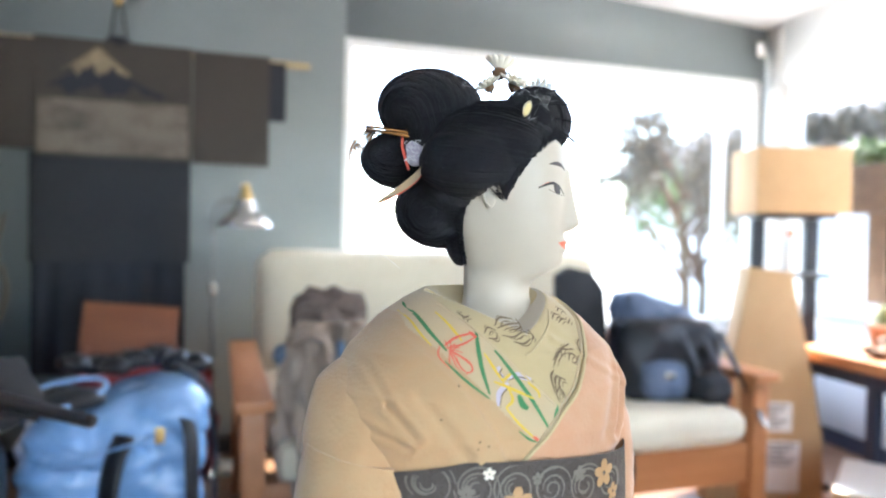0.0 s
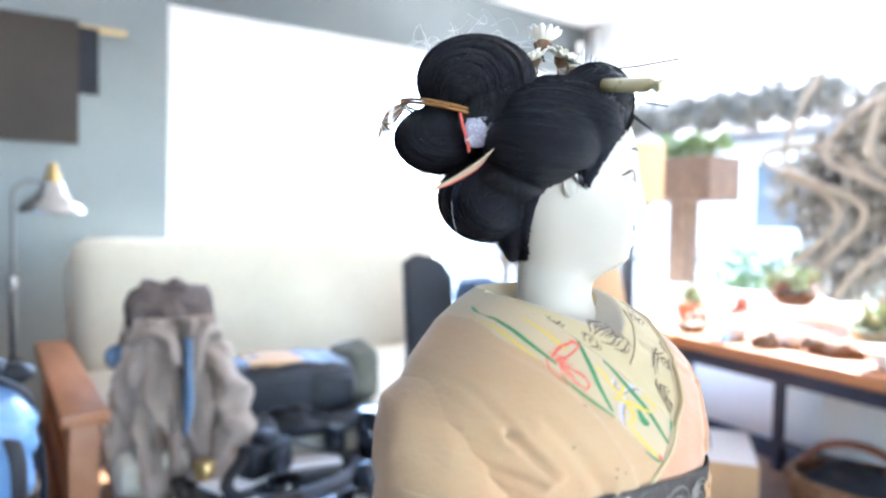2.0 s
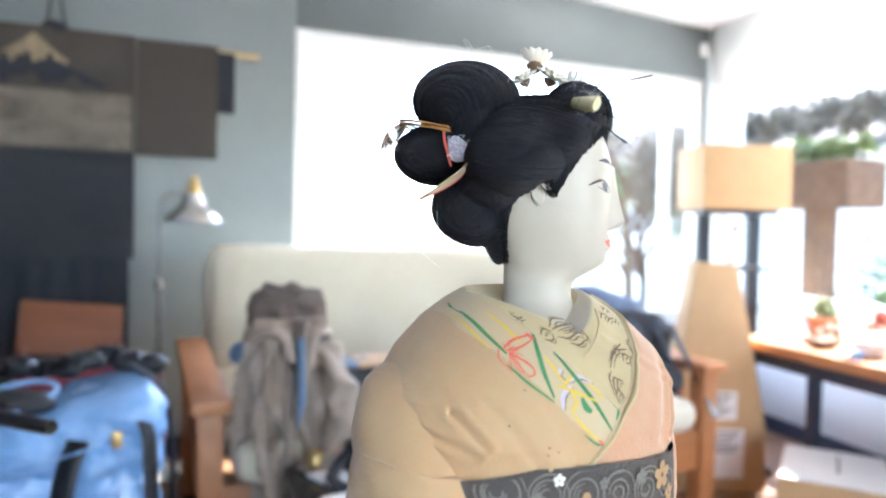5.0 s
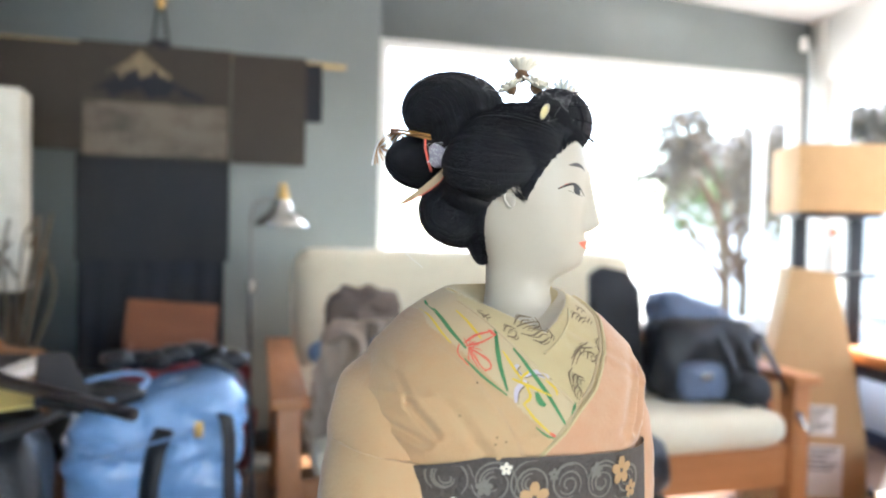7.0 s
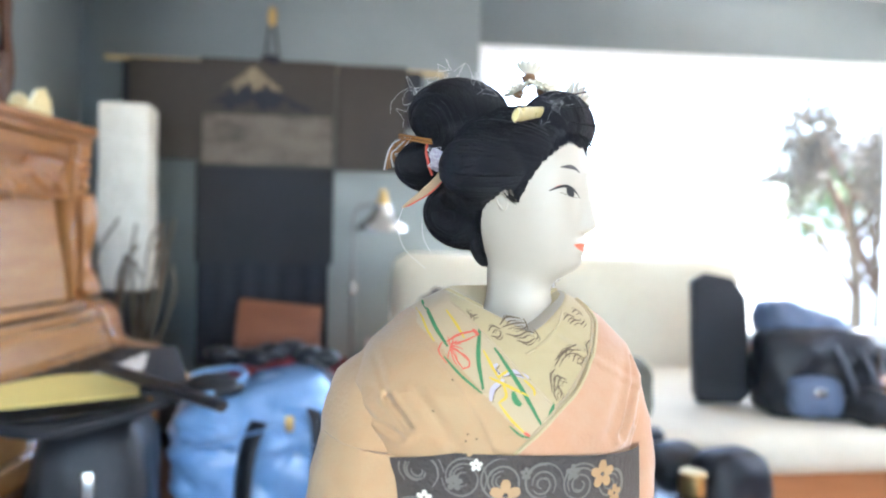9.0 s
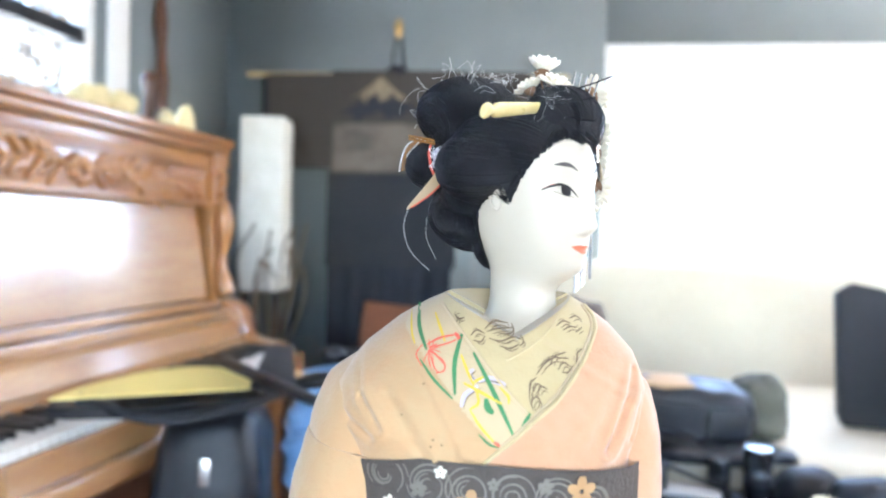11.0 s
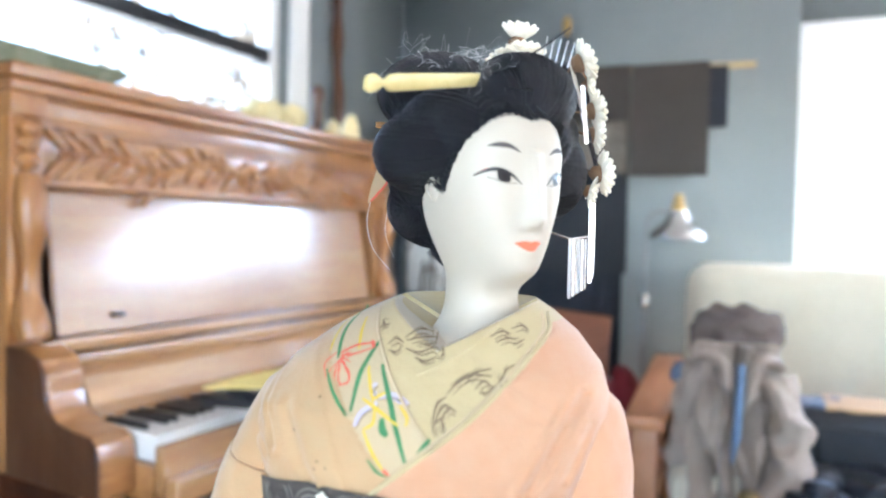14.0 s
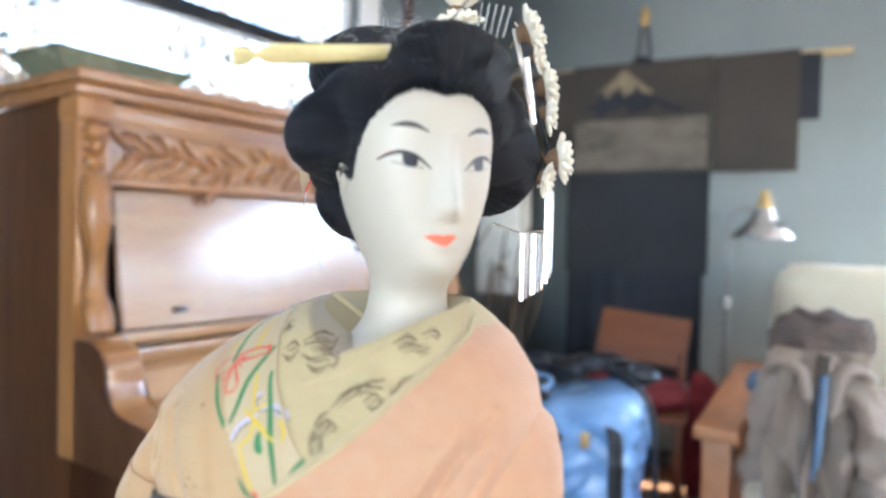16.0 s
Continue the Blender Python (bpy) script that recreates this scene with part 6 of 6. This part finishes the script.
# ---- the doll's robe; here x is forward of the body and y its left, turned against the head
BODY = Matrix.Translation((0.0, -2.5, 0)) @ Matrix.Rotation(radians(-48), 4, "Z")
TORSO = table([(-40, 9.5, 9.0, 8.5, 0, 0), (-25, 8.4, 6.8, 6.0, 0, 0), (-12, 7.8, 5.9, 5.2, 0, 0), (-4, 7.3, 5.7, 5.0, 0, 0), (-1, 7.5, 6.0, 5.2, 0, 0), (0.5, 7.9, 6.0, 5.2, 0, 0), (2.3, 8.2, 5.7, 4.7, 0.1, -0.4), (4.0, 7.3, 5.2, 3.9, 0.5, -1.1), (5.4, 5.8, 4.4, 3.2, 0.8, -1.8), (6.3, 4.4, 3.4, 2.6, 1.0, -2.2), (6.9, 3.2, 2.6, 2.2, 1.2, -2.4)])
EDGE_A = table([(0.2, 0.0), (1.6, -1.4), (3.2, -2.8), (5.2, -4.6), (6.9, -3.9)])
EDGE_B = table([(0.2, 2.4), (1.8, 1.4), (3.2, 0.0), (5.1, -1.6), (6.3, -2.6), (6.9, -2.4)])
EDGE_L = table([(-1.2, -1.45), (0.2, 0.0), (1.3, 1.5), (2.7, 3.2), (4.4, 4.8), (5.7, 5.6), (6.4, 5.2), (6.9, 4.6)])
EDGE_P = table([(-0.4, -1.6), (1.1, -2.3), (3.3, -3.6), (4.8, -4.9), (5.6, -5.4)])


def step(x, w=0.12):
    return 1 / (1 + math.exp(-max(-40, min(40, x / w * 3))))


def seg_dist(y, z, a, c):
    ax, az, cx, cz = *a, *c
    t_ = max(0.0, min(1.0, ((y - ax) * (cx - ax) + (z - az) * (cz - az)) / ((cx - ax) ** 2 + (cz - az) ** 2)))
    return math.hypot(y - ax - t_ * (cx - ax), z - az - t_ * (cz - az)), t_


CREASES = [((-6.9, 3.6), (-6.5, 1.9), 0.18, 0.18), ((-6.5, 1.9), (-5.6, 0.7), 0.2, 0.22), ((-7.2, 2.3), (-6.2, 0.9), 0.6, 0.14), ((-8.1, 1.2), (-6.0, 0.3), 0.2, 0.22), ((-4.3, 3.4), (-2.6, 0.8), 0.9, -0.07), ((2.6, 4.6), (7.4, 1.9), 0.2, -0.08), ((7.6, 2.2), (6.7, 0.2), 0.16, 0.2), ((7.2, 3.3), (5.4, 0.0), 0.25, 0.40), ((8.2, 2.4), (7.0, -0.8), 0.3, 0.3), ((-5.2, 2.4), (-3.4, -0.2), 0.3, 0.12), ((6.0, 2.6), (4.6, 0.2), 0.5, 0.15)]


def swell(y, z):
    """Overlaps, folds and creases in the front of the robe."""
    r = 0.0
    if z > -1.0:
        la, lb, ll, lp = EDGE_A(z)[0], EDGE_B(z)[0], EDGE_L(z)[0], EDGE_P(z)[0]
        r += 0.16 * step(y - ll)
        r += 0.14 * step(la - y) if z > 0.2 else 0.14 * step(ll - y)
        r += 0.20 * step(lp - y)
        if z > 0.2 and la < y < ll:
            r += 0.12 * step(lb - y)
            r -= 0.05
    for a, c, w, d in CREASES:
        q, t_ = seg_dist(y, z, a, c)
        r += -d * math.exp(-(q / w) ** 2) + 0.6 * d * math.exp(-((q - 1.6 * w) / w) ** 2)
    r += 0.10 * noise.noise(Vector((y * 0.45, z * 0.45, 3.0)))
    return r


def front_x(y, z):
    a, fr, bk, cy, cx = TORSO(z)
    q = min(abs(y - cy) / a, 0.995)
    return cx + fr * (1 - q ** 2.4) ** (1 / 2.4) + swell(y, z)


robe = bmesh.new()
zs = [-40 + 2 * k for k in range(18)] + [-5 + 0.25 * k for k in range(15)] + [-1.25 + 0.085 * k for k in range(96)]
rows = []
for z in zs:
    a, fr, bk, cy, cx = TORSO(z)
    ring = []
    for i in range(440):
        dx, dy = power_point(2 * math.pi * i / 440, a, fr, bk, 2.4)
        y = cy + dy
        f = max(dx / fr, 0) ** 0.3 if dx > 0 else 0
        dip = 4.9 + 0.52 * abs(y - 1.1)
        ring.append((cx + dx + swell(y, z) * f, y, min(z, dip) if dx > 0 else z))
    rows.append(ring)


def robe_slot(f):
    c = f.calc_center_median()
    a, fr, bk, cy, cx = TORSO(c.z)
    if c.x > cx - 0.5 and abs(c.z - (4.9 + 0.52 * abs(c.y - 1.1))) < 0.02:
        return SKIN
    if c.z > 0.15 and c.x > cx - 1.5:
        if EDGE_B(c.z)[0] < c.y < EDGE_L(c.z)[0]:
            return CREAM
        if EDGE_A(c.z)[0] < c.y <= min(EDGE_B(c.z)[0], EDGE_L(c.z)[0]):
            return BAND
    if c.z > 6.0:
        return CREAM
    return PINK if c.y > EDGE_L(c.z)[0] - 0.05 and c.x > cx - 2 or c.y > 3 else PEACH


rows_top = rows[-1]
sheet(robe, rows, robe_slot, closed=True)


def on_robe(pts, w, slot, lift=0.035, flat=True):
    """A dyed stroke that lies on the front of the robe; widest in its middle."""
    q = curve_pts([(y, z, 0) for y, z in pts], 6)
    n = len(q)
    grid = []
    for i, p in enumerate(q):
        d = (q[min(i + 1, n - 1)] - q[max(i - 1, 0)]).normalized()
        s = Vector((-d.y, d.x, 0)) * w * (0.35 + 0.65 * math.sin(math.pi * (0.08 + 0.84 * i / (n - 1))))
        grid.append([(front_x(r.x, r.y) + lift, r.x, r.y) for r in (p - s, p, p + s)])
    sheet(robe, grid, slot)


def cord(pts, r, slot, lift=0.0):
    q = curve_pts([(y, z, 0) for y, z in pts], 8)
    join(robe, tube([(front_x(p.x, p.y) + lift, p.x, p.y) for p in q], r, 7), mat_index=slot)


cord([(5.3, 6.3), (5.5, 5.6), (4.7, 4.4), (3.2, 2.7), (1.5, 1.3), (0.0, 0.15), (-0.8, -0.6)], 0.11, CREAM, 0.03)
cord([(5.05, 6.3), (5.25, 5.6), (4.45, 4.4), (2.95, 2.7), (1.25, 1.3), (0.1, 0.35)], 0.08, BAND, 0.0)
cord([(-2.6, 6.3), (-1.6, 5.1), (0.0, 3.2), (1.4, 1.75)], 0.07, BAND, 0.02)
cord([(3.4, 5.9), (2.4, 5.0), (1.2, 4.3), (0.5, 4.0)], 0.06, CREAM, 0.02)
for p, w in (([(-3.9, 6.2), (-3.8, 5.2), (-3.4, 4.3)], 0.14), ([(-1.6, 5.2), (-2.0, 3.9), (-2.0, 2.5)], 0.15), ([(-1.1, 4.3), (-0.2, 2.7), (0.7, 0.9)], 0.15), ([(1.5, 1.8), (1.05, 1.0)], 0.16), ([(-3.7, 3.9), (-3.0, 3.1), (-2.1, 2.35)], 0.09), ([(-0.55, 2.4), (-0.45, 2.0), (-0.2, 1.8)], 0.22), ([(-0.9, 0.9), (-0.4, 0.5), (0.05, 0.35)], 0.07)):
    on_robe(p, w * 0.74, GREEN)
for p, w in (([(-3.4, 4.5), (-2.7, 4.85), (-1.8, 5.05)], 0.07), ([(-3.4, 4.4), (-2.6, 4.55), (-1.7, 4.9)], 0.05), ([(-3.6, 4.5), (-3.9, 4.1), (-3.6, 3.6)], 0.05), ([(-3.3, 4.3), (-3.0, 3.6), (-2.8, 3.4)], 0.05), ([(-3.3, 4.3), (-2.6, 3.9), (-2.5, 3.5), (-2.9, 3.35)], 0.06), ([(-3.3, 4.3), (-3.25, 3.8), (-3.1, 3.5)], 0.05), ([(-2.0, 5.1), (-1.75, 4.85)], 0.12), ([(-0.2, 0.6), (0.1, 0.4)], 0.12)):
    on_robe(p, w * 0.7, RED)
for k in range(9):      # fine veins of the red iris
    a0 = -0.9 + 0.42 * k
    y1, z1 = -3.3 + (0.62 + 0.75 * (k < 3)) * math.cos(a0 - 0.9), 4.3 + 0.72 * math.sin(a0 - 0.9) * (1 if k < 5 else 0.6)
    on_robe([(-3.25, 4.3), (0.5 * (-3.25 + y1) + 0.06 * (k % 2), 0.5 * (4.3 + z1) + 0.05), (y1, z1)], 0.024, RED, 0.03)
for p, w in (([(-4.3, 5.8), (-4.2, 5.0), (-4.0, 4.5)], 0.08), ([(-3.0, 5.9), (-2.7, 5.2), (-2.5, 4.7)], 0.1), ([(-1.7, 4.2), (-1.4, 3.5), (-1.1, 2.9)], 0.1), ([(-1.6, 3.0), (-0.9, 2.7), (0.2, 2.2)], 0.1), ([(-1.3, 1.9), (-0.8, 1.2), (-0.1, 0.5)], 0.09), ([(-1.0, 2.8), (-0.9, 2.2), (-1.3, 1.9)], 0.1), ([(0.1, 2.9), (0.5, 2.5), (0.5, 2.2)], 0.09), ([(-1.2, 3.0), (-0.6, 3.3)], 0.09)):
    on_robe(p, w * 0.75, YELLOW)
for p, w in (([(-1.0, 3.1), (-0.3, 3.2), (0.4, 2.95)], 0.14), ([(-0.9, 2.9), (-1.5, 2.5), (-1.7, 2.0)], 0.12), ([(-1.0, 3.1), (-1.3, 3.4), (-1.1, 3.6)], 0.1)):
    on_robe(p, w, LILAC, 0.028)
    on_robe([(y + 0.1, z - 0.08) for y, z in p], 0.03, INK, 0.031)
INKS = [[(-1.2, 5.0), (-0.9, 5.25), (-0.5, 5.1)], [(-1.1, 4.8), (-0.7, 4.75), (-0.5, 5.0)], [(-0.5, 5.3), (0.0, 5.65), (0.7, 5.6)], [(-0.4, 5.2), (0.2, 5.35), (0.9, 5.4)], [(0.9, 5.6), (0.9, 5.2), (0.2, 5.1)], [(-0.3, 4.9), (0.3, 4.8), (0.9, 5.0), (1.3, 4.9)], [(0.2, 4.6), (0.7, 4.5), (1.2, 4.7)], [(1.3, 5.1), (1.4, 4.8), (1.2, 4.6)],
        [(1.9, 3.4), (2.4, 3.9), (3.0, 4.2)], [(2.0, 3.7), (2.7, 4.1), (3.6, 4.1)], [(2.6, 3.8), (2.9, 4.2), (3.5, 4.35)], [(3.0, 3.6), (3.3, 3.9), (3.7, 3.7)], [(3.2, 3.5), (3.5, 3.5), (3.8, 3.8)], [(1.5, 2.3), (1.6, 3.0), (1.9, 3.3)], [(1.6, 2.5), (1.9, 3.0), (2.1, 2.9)], [(1.9, 2.6), (2.1, 2.9), (2.4, 2.8)], [(1.7, 1.9), (1.6, 2.3), (2.0, 2.6)], [(1.9, 2.0), (2.0, 2.3), (1.9, 2.5)], [(4.0, 3.9), (4.1, 4.3), (4.4, 4.5)], [(3.9, 3.8), (4.0, 4.1)],
        [(3.2, 5.5), (3.6, 5.7), (4.0, 5.6)], [(3.5, 5.3), (3.9, 5.45), (4.3, 5.4)], [(4.0, 5.8), (4.4, 5.9), (4.7, 5.7)], [(4.2, 5.2), (4.6, 5.4)], [(-2.0, 5.9), (-1.8, 5.7), (-1.5, 5.75)], [(-1.9, 5.55), (-1.8, 5.8)]]
for p in INKS:
    on_robe(p, 0.040, INK, 0.03)
    cy, cz = sum(q[0] for q in p) / len(p), sum(q[1] for q in p) / len(p)
    on_robe([(cy + 0.7 * (y - cy) + 0.10, cz + 0.7 * (z - cz) - 0.13) for y, z in p], 0.024, INK, 0.03)
    on_robe([(cy + 0.45 * (y - cy) - 0.08, cz + 0.45 * (z - cz) + 0.15) for y, z in p], 0.015, INK, 0.03)
for y, z in ((-4.5, 1.5), (-3.0, 0.6), (-3.5, 2.9), (-2.6, 0.4), (-3.1, 0.3)):
    on_robe([(y, z), (y + 0.03, z + 0.05), (y + 0.05, z + 0.08)], 0.05, INK)

# obi: a stiff band with a little bulge, scrolls, pale flowers and gold flowers
def obi_x(y, z):
    a, fr, bk, cy, cx = TORSO(-1.0)
    q = min(abs(y) / 7.95, 0.995)
    return 6.3 * (1 - q ** 2.4) ** (1 / 2.4)


def obi_top(y):
    return -0.42 - 0.10 * y * 0.6 - 0.004 * y * y - 0.22 * max(0.0, -3.5 - y)


rows = []
for k in range(9):
    ring = []
    for i in range(160):
        dx, dy = power_point(2 * math.pi * i / 160, 7.95, 6.3, 5.6, 2.4)
        t_ = k / 8
        top = obi_top(dy)
        bulge = 0.18 * math.sin(math.pi * min(max(t_, 0.02), 0.98)) ** 0.5
        s = 1 + bulge / 7
        ring.append((dx * s, dy * s, top - 10.5 * t_))
    rows.append(ring)
sheet(robe, rows, OBI, closed=True)


def on_obi(pts, w, slot, lift=0.24):
    q = curve_pts([(y, z, 0) for y, z in pts], 6)
    n = len(q)
    grid = []
    for i, p in enumerate(q):
        d = (q[min(i + 1, n - 1)] - q[max(i - 1, 0)]).normalized()
        s = Vector((-d.y, d.x, 0)) * w * (0.5 + 0.5 * math.sin(math.pi * i / (n - 1)))
        grid.append([(obi_x(r.x, r.y) + lift, r.x, min(r.y, obi_top(r.x) - 0.12)) for r in (p - s, p, p + s)])
    sheet(robe, grid, slot)


rnd = random.Random(9)
for cy in (-5.2, -3.2, -1.4, 0.6, 2.6, 4.4):
    for cz, turn in ((-1.7, 1), (-3.9, -1), (-6.2, 1)):
        for r in (0.3, 0.52, 0.74, 0.96, 1.15):
            a0 = rnd.uniform(0, 6.28)
            on_obi([(cy + r * math.cos(a0 + turn * t_ * 0.55) * (1 - 0.05 * t_), cz - 0.1 * cy + r * math.sin(a0 + turn * t_ * 0.55) * (1 - 0.05 * t_)) for t_ in range(8)], 0.05, MOTIF)
for cy, cz, r, sl in ((-1.2, -2.2, 0.75, GOLD), (3.9, -1.6, 0.7, GOLD), (-2.6, -0.75, 0.3, PETAL), (-2.7, -2.7, 0.3, PETAL), (1.8, -4.4, 0.7, GOLD), (3.3, -3.3, 0.3, GOLD), (-4.2, -4.6, 0.6, GOLD), (4.7, -2.7, 0.45, GOLD), (0.3, -3.0, 0.35, MOTIF), (2.2, -1.3, 0.4, MOTIF), (-3.6, -1.6, 0.4, MOTIF), (-4.9, -2.4, 0.35, PETAL), (-0.2, -1.2, 0.3, MOTIF)):
    for k in range(5):
        a = 2 * math.pi * k / 5 + 0.3
        on_obi([(cy + 0.15 * r * math.cos(a), cz + 0.15 * r * math.sin(a)), (cy + 0.6 * r * math.cos(a), cz + 0.6 * r * math.sin(a)), (cy + r * math.cos(a), cz + r * math.sin(a))], 0.34 * r, sl, 0.26)

# sleeves: the upper arm, and the wider hanging sleeve that begins at a seam
def sleeve(pts, radii, flat, slot, seed):
    b = bmesh.new()
    q = curve_pts(pts, 10)
    n = len(q)
    rows = []
    for i, p in enumerate(q):
        t_ = i / (n - 1) * (len(radii) - 1)
        r = radii[int(t_)] + (radii[min(int(t_) + 1, len(radii) - 1)] - radii[int(t_)]) * (t_ - int(t_))
        ring = []
        for k in range(56):
            a = 2 * math.pi * k / 56
            w = 1 + 0.05 * noise.noise(Vector((math.cos(a) * 1.6 + seed, math.sin(a) * 1.6, p.z * 0.25))) + 0.03 * noise.noise(Vector((math.cos(a) * 4, math.sin(a) * 4 + seed, p.z * 0.9)))
            ring.append((p.x + r * flat * w * math.cos(a), p.y + r * w * math.sin(a), p.z + 0.35 * r * math.sin(a) * (0.5 if pts[0][1] > 0 else -0.5)))
        rows.append(ring)
    vs = sheet(b, rows, slot, closed=True)
    b.faces.new(vs[-1]).material_index = slot
    b.faces.new(vs[0][::-1]).material_index = slot
    return b


join(robe, sleeve([(-0.9, -4.9, 3.7), (-0.7, -6.1, 2.0), (0.2, -6.7, -0.2), (0.7, -6.8, -1.4)], [1.5, 2.5, 2.75, 2.75], 1.35, PEACH, 1.0))
join(robe, sleeve([(0.7, -6.7, -0.7), (1.1, -7.0, -2.5), (1.9, -7.5, -6.0), (2.6, -7.2, -12.0)], [2.8, 2.95, 3.0, 2.8], 1.3, PEACH, 5.0))
join(robe, sleeve([(-0.9, 4.9, 3.8), (-0.6, 6.1, 1.9), (-0.2, 6.6, -0.6), (0.4, 6.8, -3.5), (1.4, 6.5, -12.0)], [1.5, 2.55, 2.65, 2.5, 2.6], 1.25, PINK, 9.0))
cap = sheet(robe, [rows_top, [(p_[0] * 0.3 - 1.2, 1.2 + (p_[1] - 1.2) * 0.3, p_[2] - 1.2) for p_ in rows_top]], CREAM, closed=True)
robe.transform(BODY)
join(doll, robe)
doll.transform(CM)
bmesh.ops.recalc_face_normals(doll, faces=[f for f in doll.faces])
d_ob = part("doll", doll, SLOTS, None, "", at=DOLL)
tagged(d_ob, "white-faced doll with black upswept hair and peach kimono", "doll")
# what it stands on, below the view
t = thing("side_table", 0.135, 0.35, 0, 0, "small round dark wooden side table under the doll", "table")
part("tabletop", lathe([(0.17, 0.575), (0.18, 0.58), (0.18, 0.595), (0.17, 0.60)], 40), M_oak_dark, t)
part("column", lathe([(0.05, 0.02), (0.03, 0.1), (0.025, 0.4), (0.05, 0.575)], 20), M_oak_dark, t)
part("base", lathe([(0.15, 0), (0.15, 0.015), (0.05, 0.035)], 32), M_oak_dark, t)
